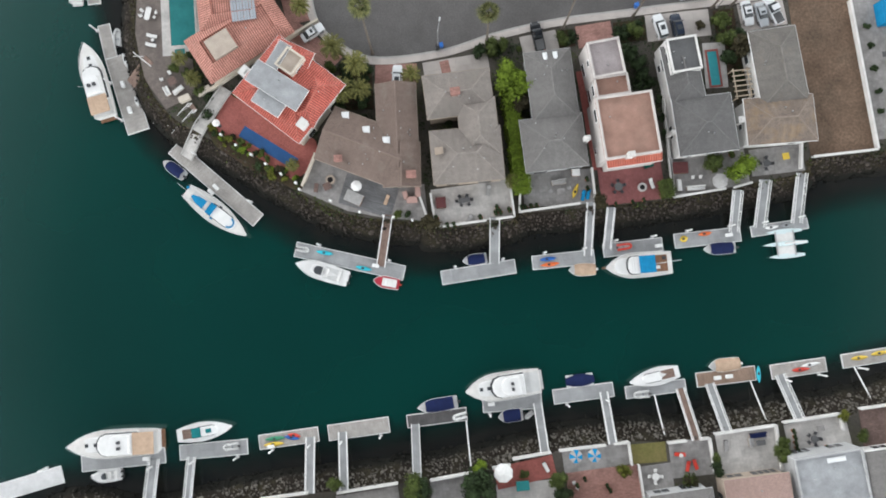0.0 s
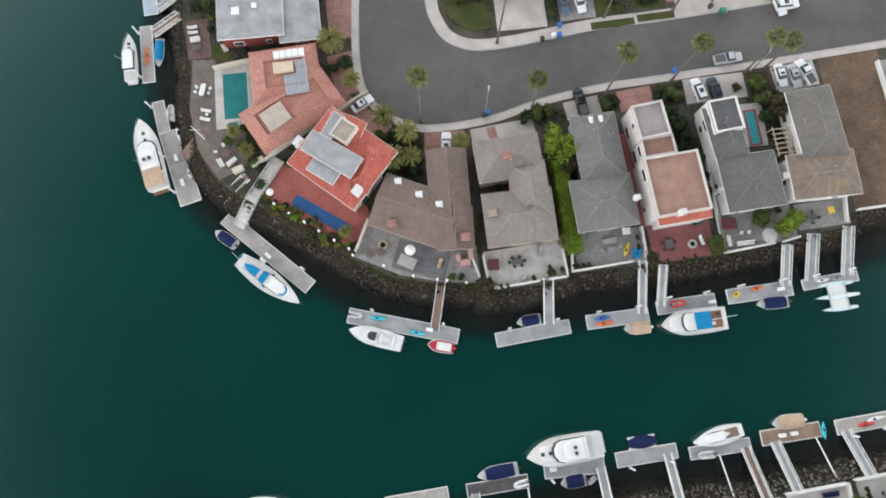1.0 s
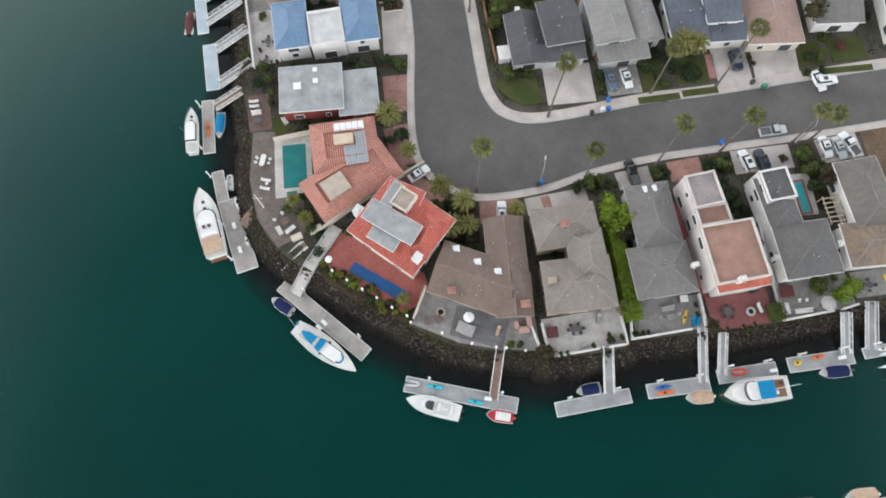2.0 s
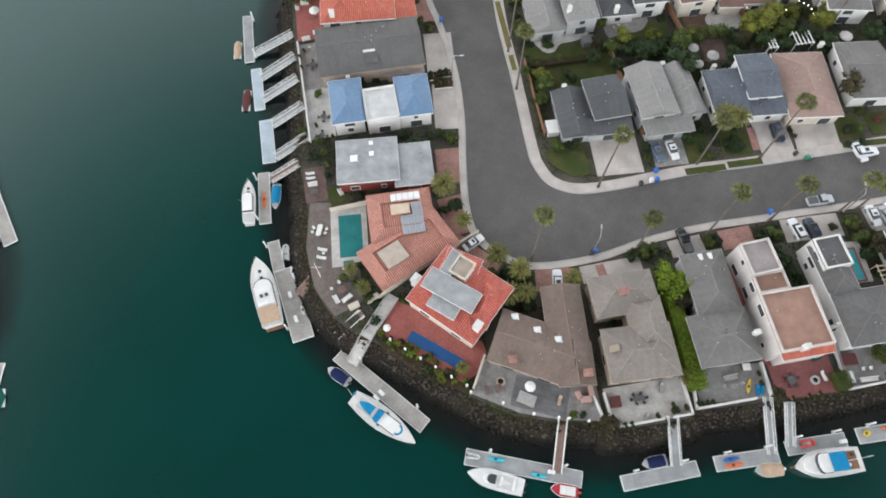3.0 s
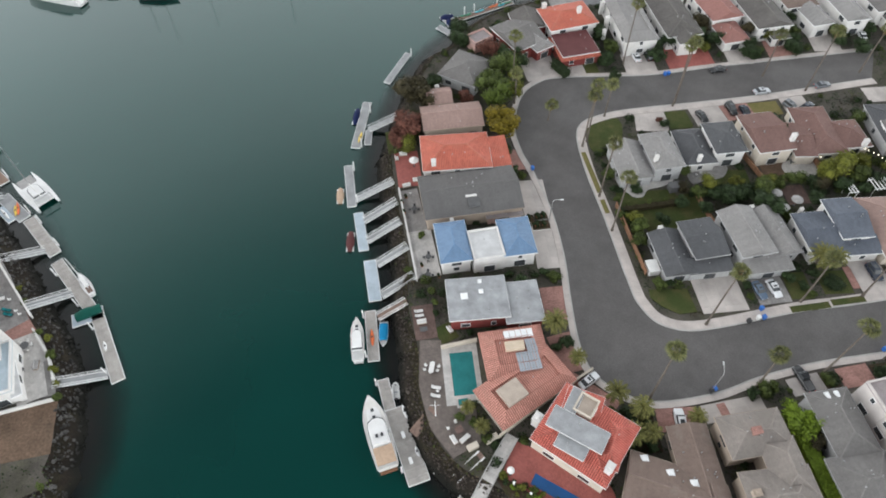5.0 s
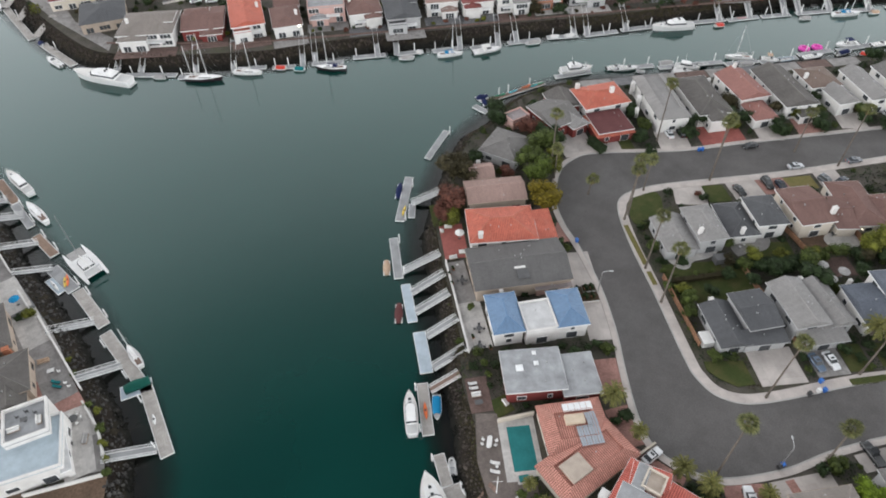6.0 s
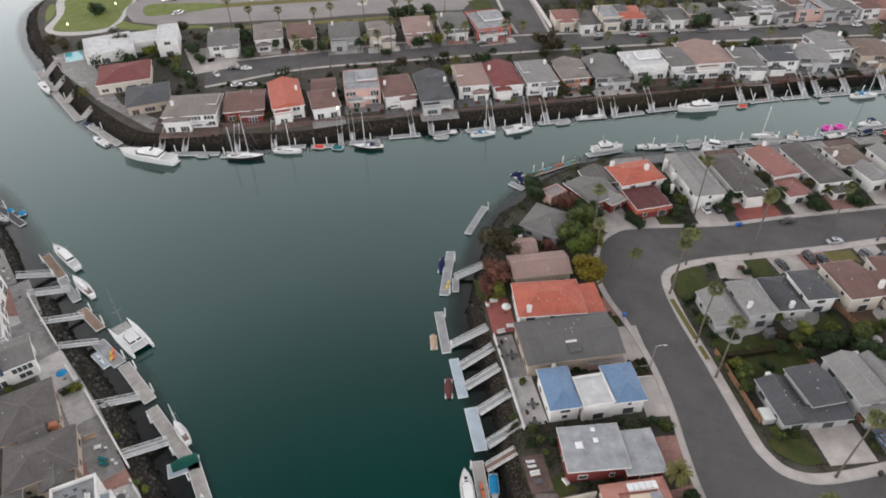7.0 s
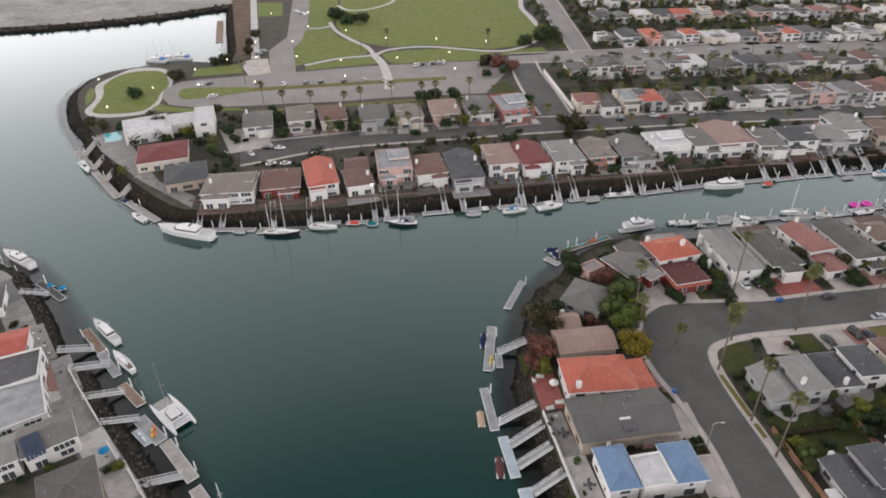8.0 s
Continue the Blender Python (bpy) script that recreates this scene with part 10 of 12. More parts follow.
# west shore
for px, py, r, mt in ((-134.7, 60.3, 1.2, LEAFOLIVE), (-132.6, 56.5, 1.4, LEAF), (-130.9, 53.4, 1.3, LEAFOLIVE), (-129.6, 50.4, 1.1, LEAFOLIVE), (-128.4, 47.5, 1.3, LEAF), (-137.2, 61.7, 1.1, LEAF), (-159.5, 85.5, 1.6, LEAFOLIVE), (-160.9, 84.4, 1.4, LEAFDARK), (-159.0, 85.4, 1.8, LEAFOLIVE), (-145.5, 72.8, 1.0, LEAFOLIVE), (-143.0, 69.3, 1.0, LEAF), (-210.0, 134.8, 1.6, LEAFBROWN), (-206.0, 133.5, 1.4, LEAFBROWN)):
    bush(px, py, r, mt)
# north shore and park
for px, py, r, h2, mt in ((-253.1, 328.7, 5.0, 6.0, LEAFDARK), (-240.6, 357.6, 4.5, 5.0, LEAFBROWN), (-221.9, 388.3, 5.0, 5.5, LEAFDARK), (-157.6, 479.2, 7.0, 7.5, LEAFDARK), (-147.5, 481.7, 6.0, 7.0, LEAFDARK), (-78.1, 279.5, 4.0, 6.0, LEAFOLIVE), (-26.3, 271.9, 6.0, 7.0, LEAFBROWN), (-30.7, 277.0, 4.0, 6.0, LEAFBROWN), (-99.0, 314.1, 4.0, 6.0, LEAFDARK), (-92.4, 317.1, 4.0, 6.0, LEAFDARK),
                         (-83.0, 316.5, 4.0, 6.0, LEAFDARK), (-168.0, 288.0, 3.5, 6.0, LEAFDARK), (-161.1, 268.2, 4.0, 6.0, LEAFDARK), (-128.2, 275.2, 4.0, 6.0, LEAFDARK), (-66.9, 289.9, 3.5, 6.0, LEAFDARK), (-73.0, 245.3, 3.2, 5.5, LEAFOLIVE), (-57.4, 258.4, 3.0, 5.0, LEAFDARK), (-28.7, 225.7, 3.0, 4.5, LEAFBROWN), (-19.8, 225.3, 3.0, 4.5, LEAFDARK), (-224.1, 283.8, 4.5, 6.0, LEAFBROWN),
                         (-225.5, 276.9, 3.0, 5.0, LEAFDARK), (-187.7, 274.9, 3.5, 5.0, LEAFDARK), (-181.4, 264.6, 3.0, 4.0, LEAFDARK), (-189.8, 255.6, 3.0, 4.0, LEAF), (-198.2, 262.3, 3.0, 4.0, LEAFDARK), (-178.4, 237.8, 3.0, 4.5, LEAFDARK), (-55.7, 369.5, 6.0, 6.0, LEAFRED), (-48.0, 362.4, 5.0, 5.0, LEAFRED), (-62.2, 372.2, 5.0, 4.5, LEAFBROWN), (-34.4, 413.0, 6.0, 6.0, LEAFDARK),
                         (-15.3, 432.4, 7.0, 8.0, LEAFDARK), (46.6, 294.9, 4.6, 7.0, LEAFDARK), (63.1, 301.9, 5.0, 7.5, LEAFDARK), (61.5, 268.6, 3.5, 5.5, LEAFDARK), (88.3, 254.2, 3.4, 5.5, LEAF), (46.4, 253.2, 2.6, 4.0, LEAFDARK), (-259.4, 289.3, 3.5, 3.5, LEAFBROWN), (-250.0, 283.8, 3.5, 3.5, LEAFBROWN), (-241.6, 283.3, 3.0, 3.5, LEAFDARK)):
    far_tree(px, py, r, h2, mt, "leafy tree near the park shore")
for px, py, r, h2 in [(-135.9, 273.3, 4.0, 7.0), (-150.8, 276.1, 2.4, 5.0), (-171.4, 279.2, 3.4, 6.5), (-167.1, 284.0, 2.6, 5.5), (-112.4, 274.1, 2.6, 6.0), (-86.1, 274.9, 3.6, 6.0), (-72.5, 286.3, 3.4, 8.0), (-100.3, 266.8, 2.4, 4.0), (-44.9, 304.0, 3.0, 6.5), (-219.6, 286.7, 3.0, 5.0), (-229.4, 287.2, 3.2, 5.0), (-186.5, 271.1, 3.0, 5.5), (-96.1, 313.6, 4.0, 6.0), (-90.3, 315.0, 3.6, 6.0), (-80.2, 312.7, 3.0, 5.0), (-55.7, 371.4, 4.0, 6.0), (-53.6, 355.1, 4.0, 6.0), (-63.5, 350.6, 3.4, 5.0), (-171.3, 502.2, 6.0, 8.0), (-165.7, 492.7, 5.0, 7.0), (-20.2, 425.2, 7.0, 10.0), (-24.7, 418.6, 5.0, 8.0), (-241.6, 357.0, 4.0, 6.0), (-227.3, 385.5, 4.0, 4.0), (-220.2, 385.0, 4.0, 4.0), (-212.5, 406.4, 4.0, 4.0), (-217.0, 426.6, 4.0, 4.0), (-217.7, 448.2, 4.5, 5.0)]:
    far_tree(px, py, r, h2, LEAFDARK if px > -200 else LEAFBROWN, "dark leafy tree near the park and houses")
rng = random.Random(91)
for a, b, n in (((-169.8, 208.1), (-66.0, 217.2), 24), ((-65.9, 218.1), (106.0, 238.0), 30)):
    for i in range(n):
        f = (i + rng.random()) / n
        bush(a[0] + (b[0] - a[0]) * f, a[1] + (b[1] - a[1]) * f + rng.uniform(0, 3), rng.uniform(0.8, 1.6), rng.choice((LEAFBROWN, LEAFRED, LEAFDARK, LEAFOLIVE)), "scrubby plant on the bank")
# ivy over the banks of the north shore
verts, faces = [], []
for i in range(9000):
    k = rng.uniform(70, len(SHORE_N) - 6) if len(SHORE_N) > 80 else rng.uniform(40, len(SHORE_N) - 6)
    p = SHORE_N[int(k)].lerp(SHORE_N[int(k) + 1], k % 1)
    f = rng.uniform(0, 0.55)
    leaf_quad(verts, faces, Vector((p.x, p.y - f * 6.4, GROUND + 0.14 - f * 2.7)), Vector((0, -0.5, 1)), rng.uniform(0.15, 0.35), rng)
me = bpy.data.meshes.new("bank_creeper")
me.from_pydata(verts, [], faces)
me.materials.append(LEAFBROWN)
tagged(new("bank_creeper", me), "brown-green creeper covering the upper bank", "creeper", kind="stuff")



# ---------------------------------------------------------------- cars
WHEEL = None


def wheel_meshes():
    global WHEEL
    if WHEEL is None:
        bm = bmesh.new()
        tube(bm, (0, -0.11, 0), (0, 0.11, 0), 0.33, 0.33, 14)
        bm2 = bmesh.new()
        tube(bm2, (0, -0.12, 0), (0, 0.12, 0), 0.2, 0.2, 10)
        WHEEL = mesh_of("tyre", bm, BLACK), mesh_of("rim", bm2, METAL)
    return WHEEL


def car(cx, cy, yaw, colour, kind="sedan", label="", far=False):
    """A parked car, its front along +x: sedan, suv or pickup."""
    L, W, H = {"sedan": (4.6, 1.82, 1.42), "suv": (4.7, 1.9, 1.72), "pickup": (5.5, 1.95, 1.8)}[kind]
    c = thing("car" if kind != "pickup" else "pickup_truck", cx, cy, GROUND + 0.06, yaw, label or colour + " parked " + kind + " with dark windows", "car", "parked cars")
    paint = CARPAINT[colour]
    hood = 0.92 if kind == "sedan" else 1.02
    def ring(x, w, z0, z1):
        return [Vector((x, -w, z0)), Vector((x, -w * 1.0, z1 - 0.18)), Vector((x, -w * 0.86, z1)), Vector((x, w * 0.86, z1)), Vector((x, w, z1 - 0.18)), Vector((x, w, z0))]
    bm = bmesh.new()
    w = W / 2
    loft(bm, [ring(-L / 2, w * 0.82, 0.38, hood * 0.88), ring(-L / 2 + 0.25, w * 0.97, 0.24, hood), ring(-L * 0.2, w, 0.22, hood + 0.02), ring(L * 0.15, w, 0.22, hood + 0.02), ring(L / 2 - 0.7, w * 0.97, 0.22, hood - 0.08), ring(L / 2 - 0.15, w * 0.88, 0.26, hood - 0.22), ring(L / 2, w * 0.74, 0.36, hood - 0.34)])
    part("body", bm, paint, c)
    x0, x1, t0, t1 = {"sedan": (-0.36, 0.2, -0.2, 0.06), "suv": (-0.48, 0.2, -0.42, 0.06), "pickup": (-0.08, 0.24, -0.04, 0.12)}[kind]
    bm = bmesh.new()
    loft(bm, [[Vector((x0 * L, -w * 0.84, hood)), Vector((x1 * L, -w * 0.84, hood)), Vector((x1 * L, w * 0.84, hood)), Vector((x0 * L, w * 0.84, hood))],
              [Vector((t0 * L, -w * 0.7, H - 0.06)), Vector((t1 * L, -w * 0.7, H - 0.06)), Vector((t1 * L, w * 0.7, H - 0.06)), Vector((t0 * L, w * 0.7, H - 0.06))]])
    part("glass_cabin", bm, GLASS, c, "dark glass all round")
    bm = boxes(((t0 + t1) / 2 * L, 0, H - 0.07, (t1 - t0) * L + 0.1, W * 0.72, 0.09))
    part("roof", bm, paint, c)
    if kind != "pickup" and not far:
        part("sunroof", boxes(((t0 + t1) / 2 * L + 0.2, 0, H + 0.022, (t1 - t0) * L * 0.4, W * 0.45, 0.01)), GLASS, c)
    elif kind == "pickup":
        part("truck_bed", boxes((-0.3 * L, 0, hood - 0.25, 0.36 * L, W * 0.78, 0.285)), FLATDARK, c, "dark truck bed")
    tyre, rim = wheel_meshes()
    for sx in (-0.31, 0.31):
        for sy in (-1, 1):
            t = piece("wheel", tyre, c, pose(sx * L, sy * (w - 0.1), 0.33))
            if not far:
                piece("rim", rim, t)
    if far:
        return c
    for sy in (-1, 1):
        part("headlight", boxes((L / 2 - 0.14, sy * w * 0.62, hood - 0.42, 0.2, 0.32, 0.14)), SKYLIGHT, c)
        part("tail_light", boxes((-L / 2 + 0.04, sy * w * 0.66, hood * 0.66, 0.12, 0.26, 0.16)), PLASTIC["red"], c)
        part("mirror", boxes((x1 * L - 0.25, sy * (w + 0.06), hood + 0.02, 0.16, 0.2, 0.14)), paint, c)
    return c


def car_at(cx, cy, length, yaw, colour, kind="sedan", label=""):
    return car(cx, cy, yaw, colour, kind, label)


car_at(-26.0, 48.9, 4.0, 34.9, "white", "sedan")
car_at(-10.3, 40.5, 3.8, 88.2, "white", "suv")
car_at(15.4, 48.4, 4.3, 103.0, "black", "pickup")
car_at(37.9, 50.5, 4.4, 106.1, "white", "suv", "white car with a dark glass roof")
car_at(41.0, 50.6, 4.1, 101.3, "navy", "suv")
car_at(54.0, 53.1, 4.4, -78.3, "white", "sedan")
car_at(56.6, 52.9, 3.7, -74.7, "silver", "sedan")
car_at(58.8, 53.7, 3.8, 116.3, "white", "pickup", "white pickup with a black bed")
car_at(44.2, 56.8, 5.5, 7.8, "silver", "pickup", "silver pickup parked at the kerb")
car_at(56.9, 67.9, 4.4, 7.1, "white", "suv")
car_at(39.1, 72.9, 4.6, -84.1, "navy", "sedan")
car_at(13.2, 68.8, 4.2, -76.8, "blue", "sedan")
car_at(16.4, 69.2, 4.7, -77.6, "white", "sedan")
car_at(55.4, 67.9, 4.0, -73.4, "white", "sedan")
car_at(14.9, 123.1, 4.7, -72.9, "black", "sedan")
car_at(23.3, 125.8, 4.2, -79.1, "black", "suv")
car_at(26.8, 124.8, 3.3, -79.5, "navy", "sedan")
car_at(39.4, 126.3, 3.7, -61.2, "grey", "suv")
car_at(33.6, 132.8, 5.0, 9.5, "silver", "sedan", "car with a blue body and white roof at the kerb")
car_at(24.2, 142.3, 4.9, -169.4, "black", "sedan")
car_at(2.5, 148.7, 5.0, 100.4, "white", "sedan")
car_at(6.1, 148.9, 5.5, 97.4, "black", "suv")
car_at(50.8, 134.9, 5.0, 12.7, "grey", "sedan")
car_at(70.5, 157.0, 5.7, 88.3, "white", "sedan")
car_at(43.6, 126.4, 3.5, 30.7, "navy", "sedan")
car_at(39.4, 73.0, 4.7, -81.6, "navy", "suv")
for cc in ((-183.8, 251.3, 5.5, 177.3, "white"), (-171.3, 250.7, 9.0, -54.1, "white"), (-159.8, 256.1, 6.1, -2.8, "white"), (-160.2, 239.9, 4.8, 25.0, "white"), (-154.0, 239.9, 2.8, 8.7, "white"), (-165.4, 256.4, 4.1, -2.8, "black"), (32.2, 286.9, 6.3, 17.4, "white"), (-4.0, 281.2, 6.2, 10.2, "black"),
           (-46.6, 374.1, 4.2, 11.5, "black"), (-57.6, 277.7, 4.2, -163.8, "black"), (122.6, 297.4, 6.3, 11.2, "white"), (61.2, 271.4, 4.7, 13.7, "silver"), (94.0, 291.3, 4.9, 15.1, "navy"), (44.7, 288.0, 5.4, -167.3, "grey"), (16.9, 284.0, 4.2, -173.2, "red")):
    car_at(*cc)
rng = random.Random(15)
for (ax, ay), (bx, by), n, turn in (((-106.5, 373.3), (-85.6, 378.6), 7, 78), ((-183.4, 343.3), (-114.4, 348.6), 6, 80), ((-227.0, 346.1), (-216.9, 347.3), 3, 75), ((-214.1, 325.0), (-208.5, 326.4), 2, 75), ((-205.5, 401.6), (-202.4, 411.5), 3, 10), ((8.4, 306.6), (137.5, 314.0), 14, 85), ((-13.2, 284.6), (124.9, 291.8), 8, 5),
                                   ((8.2, 389.4), (184.8, 397.0), 9, 5), ((-205.7, 522.3), (-191.6, 505.9), 3, 10), ((-12.0, 416.5), (-10.4, 513.1), 4, 100)):
    for i in range(n):
        f = (i + rng.uniform(0.3, 0.7)) / n
        car(ax + (bx - ax) * f, ay + (by - ay) * f, turn, rng.choice(("white", "white", "silver", "black", "grey", "navy")), rng.choice(("sedan", "suv")), far=True)


# ---------------------------------------------------------------- street furniture
def street_lamp(x, y, yaw, tall=8.0):
    s = thing("street_lamp", x, y, GROUND, yaw, "grey street lamp with a curved arm", "street lamp", "street lamps")
    bm = bmesh.new()
    tube(bm, (0, 0, 0), (0, 0, tall - 0.6), 0.1, 0.07, 8)
    for p, q in (((0, 0, tall - 0.6), (0.5, 0, tall - 0.1)), ((0.5, 0, tall - 0.1), (1.7, 0, tall))):
        tube(bm, p, q, 0.06, 0.05, 6)
    part("pole", bm, METAL, s)
    part("lamp_head", soft_box(0.75, 0.3, 0.18, 0.05, tall - 0.12), LAMP, s, "grey lamp head").matrix_basis = pose(2.0, 0, 0)
    part("base", boxes((0, 0, 0, 0.34, 0.34, 0.3)), CONCRETE, s)


street_lamp(-2.9, 46.4, 80)
street_lamp(-29.2, 88.8, 0)
street_lamp(48.6, 54.4, 80)


def park_lamp(x, y, tall=4.4):
    s = thing("park_lamp", x, y, GROUND, 0, "lit globe lamp on a slim post", "lamp", "park lamps")
    bm = bmesh.new()
    tube(bm, (0, 0, 0), (0, 0, tall), 0.07, 0.05, 6)
    part("post", bm, DARKMETAL, s)
    bm = bmesh.new()
    bmesh.ops.create_icosphere(bm, subdivisions=2, radius=0.36)
    part("globe", bm, LAMPLIGHT, s, "glowing globe", smooth=True).matrix_basis = pose(0, 0, tall + 0.4)


for px, py in ((-279.7, 345.5), (-255.3, 300.8), (-243.0, 329.0), (-230.4, 359.6), (-209.5, 416.5), (-200.6, 381.9), (-216.9, 495.3), (-182.0, 455.0), (-153.8, 441.8), (-148.0, 372.3), (-124.8, 419.3), (-91.9, 415.2), (-83.8, 383.9), (-60.3, 407.3), (-141.5, 342.3),
               (-189.7, 498.2), (-185.1, 415.9), (-176.1, 382.4), (-219.7, 333.0), (-190.0, 335.8), (-217.2, 378.5), (-80.9, 351.4), (-114.8, 375.6), (-114.6, 210.1)):
    park_lamp(px, py)


def bin_at(x, y, colour, yaw=0):
    b = thing("wheeled_bin", x, y, GROUND + 0.16, yaw, colour + " plastic wheeled bin at the kerb", "bin", "wheeled bins")
    part("body", boxes((0, 0, 0.05, 0.6, 0.7, 0.95, 0.0, 1.12)), PLASTIC[colour], b)
    part("lid", soft_box(0.72, 0.82, 0.1, 0.03, 1.0), PLASTIC[colour], b)


for px, py, col in ((10.9, 62.1, "white"), (12.1, 62.2, "blue"), (8.7, 61.4, "black"), (-2.3, 46.6, "blue"), (-3.0, 46.2, "black"), (33.6, 54.4, "blue"), (44.0, 66.8, "green"), (44.9, 66.9, "grey"), (41.9, 67.8, "black"),
                    (9.1, 140.8, "blue"), (10.1, 141.0, "blue"), (-31.4, 105.5, "blue"), (72.8, 70.4, "blue"), (12.2, 64.3, "blue")):
    bin_at(px, py, col, 15)


def wall_run(cx, cy, length, yaw, tall=1.0, thick=0.28, material=None, label="low white stuccoed wall", name="garden_wall"):
    w = boxes((0, 0, -0.1, length, thick, tall + 0.1), (0, 0, tall, length + 0.06, thick + 0.1, 0.08))
    single(name, w, material or STUCCO, pose(cx, cy, GROUND, 0, 0, yaw), label, "wall", kind="structure")


for ww in ((-3.5, 16.1, 6.3, -80.4), (1.5, 13.7, 9.2, 9.0), (9.5, 14.9, 3.3, 7.8), (10.7, 18.4, 6.6, 97.4), (17.5, 16.8, 11.1, 8.5), (25.4, 21.1, 6.0, 95.9), (12.1, 17.8, 3.6, 88.8), (44.6, 19.7, 9.3, 10.0),
           (52.4, 21.2, 3.2, 16.3), (39.6, 22.5, 7.0, 94.4), (71.0, 27.2, 11.7, 7.0), (74.9, 41.9, 28.0, -81.7), (63.0, 26.6, 4.7, 87.5), (38.9, 29.4, 19.7, -85.1), (-5.4, 17.1, 7.2, -70.9), (-62.9, 92.7, 13.9, -80.1), (-60.6, 79.4, 13.1, -80.2)):
    wall_run(*ww, 0.95)
for ww in ((23.1, -25.6, 8.2, 7.2), (29.9, -24.7, 2.6, 9.0), (31.4, -26.5, 4.0, -82.3), (39.7, -24.4, 3.3, 7.2), (44.5, -23.8, 1.7, 7.0), (45.8, -26.7, 6.1, -81.9), (51.7, -22.2, 10.9, 8.7), (57.5, -25.2, 7.7, -83.6), (63.4, -20.1, 10.2, 9.2), (68.6, -20.7, 2.9, -80.2),
           (75.4, -17.9, 6.9, 8.6), (-14.5, -32.8, 10.7, 9.3), (33.3, -31.3, 5.9, -81.2), (8.9, -28.9, 3.2, 10.8), (14.2, -27.0, 6.8, 10.4), (0.1, -30.7, 7.4, 10.9), (-29.1, -34.3, 8.5, 8.3)):
    wall_run(*ww, 0.9)
for ww in ((-135.9, 59.6, 7.8, -48.9), (-131.5, 53.4, 7.6, -61.1), (-135.6, 45.1, 13.7, 15.8), (-181.8, 112.4, 11.1, -49.2), (-173.8, 103.4, 13.1, -48.1), (-162.4, 89.8, 6.5, -47.8), (-148.3, 75.1, 25.4, -48.7)):
    wall_run(*ww, 0.9)
for ww in ((-39.8, 41.2, 10.7, 36.7), (-28.2, 49.1, 7.7, 32.9), (-50.9, 57.3, 7.4, 12.2), (-26.0, 23.3, 6.4, -110.8)):
    wall_run(*ww, 1.3, 0.3, CREAM, "cream stuccoed garden wall")
for ww in ((-11.5, 83.4, 20.0, -81.3), (8.6, 84.8, 23.8, -79.5), (23.1, 102.7, 13.7, -73.9), (38.3, 107.1, 7.2, -82.3), (9.9, 81.1, 16.6, -75.6)):
    wall_run(*ww, 1.6, 0.12, BROWNWOOD, "brown wooden garden fence", "garden_fence")
# sea wall along the north shore
for (ax, ay), (bx, by) in (((-184.5, 208.7), (-140.5, 207.1)), ((-140.4, 206.2), (-74.5, 214.4)), ((-74.5, 214.4), (10.9, 227.0)), ((10.9, 227.0), (107.0, 240.0))):
    dx, dy = bx - ax, by - ay
    wall_run((ax + bx) / 2, (ay + by) / 2, math.hypot(dx, dy), math.degrees(math.atan2(dy, dx)), 0.5, 0.3, BROWNPAVE, "dark brown retaining wall above the bank")
wall_run(-27.0, 325.0, 62.0, 96.0, 2.2, 0.3, STUCCO, "tall white wall beside a side street")



# ---------------------------------------------------------------- pools and garden things
def pool(cx, cy, w, d, yaw, material, label, rim=None, z=0.15):
    p = thing("swimming_pool", cx, cy, GROUND, yaw, label, "pool")
    r = 0.35
    part("coping", boxes((0, d / 2 + r / 2, -0.1, w + 2 * r, r, z + 0.16), (0, -d / 2 - r / 2, -0.1, w + 2 * r, r, z + 0.16), (w / 2 + r / 2, 0, -0.1, r, d, z + 0.16), (-w / 2 - r / 2, 0, -0.1, r, d, z + 0.16)), rim or PALEPAVE, p, "stone coping")
    part("water_surface", boxes((0, 0, -0.1, w, d, z + 0.1)), material, p, "pool surface")


pool(-50.2, 51.1, 4.6, 9.2, 5.2, POOLTEAL, "rectangular swimming pool with teal water", z=0.17)
pool(-33.6, 27.5, 11.7, 2.2, -31.2, POOLBLUE, "long narrow pool under a dark blue cover", REDPAVE, 0.16)
pool(47.8, 42.9, 1.7, 6.4, 6.8, POOLAQUA, "narrow aqua swimming pool with a brick rim", REDPAVE, 0.14)
pool(-241.8, 273.3, 7.0, 11.3, 27.1, POOLAQUA, "bright aqua pool on the north shore", z=0.14)
pool(-50.4, 45.1, 1.9, 1.4, 8.3, POOLTEAL, "small spa basin beside a pool", z=0.18)


def chair(x, y, yaw, material, z=0.1, label="light garden chair on a terrace"):
    c = thing("garden_chair", x, y, GROUND + z, yaw, label, "chair", "garden chairs")
    part("seat", soft_box(0.55, 0.55, 0.1, 0.03, 0.38), material, c)
    part("backrest", boxes((-0.26, 0, 0.45, 0.07, 0.52, 0.45)), material, c)
    part("frame", boxes((0.23, 0.23, 0, 0.05, 0.05, 0.4), (0.23, -0.23, 0, 0.05, 0.05, 0.4), (-0.23, 0.23, 0, 0.05, 0.05, 0.4), (-0.23, -0.23, 0, 0.05, 0.05, 0.4)), DARKMETAL, c)


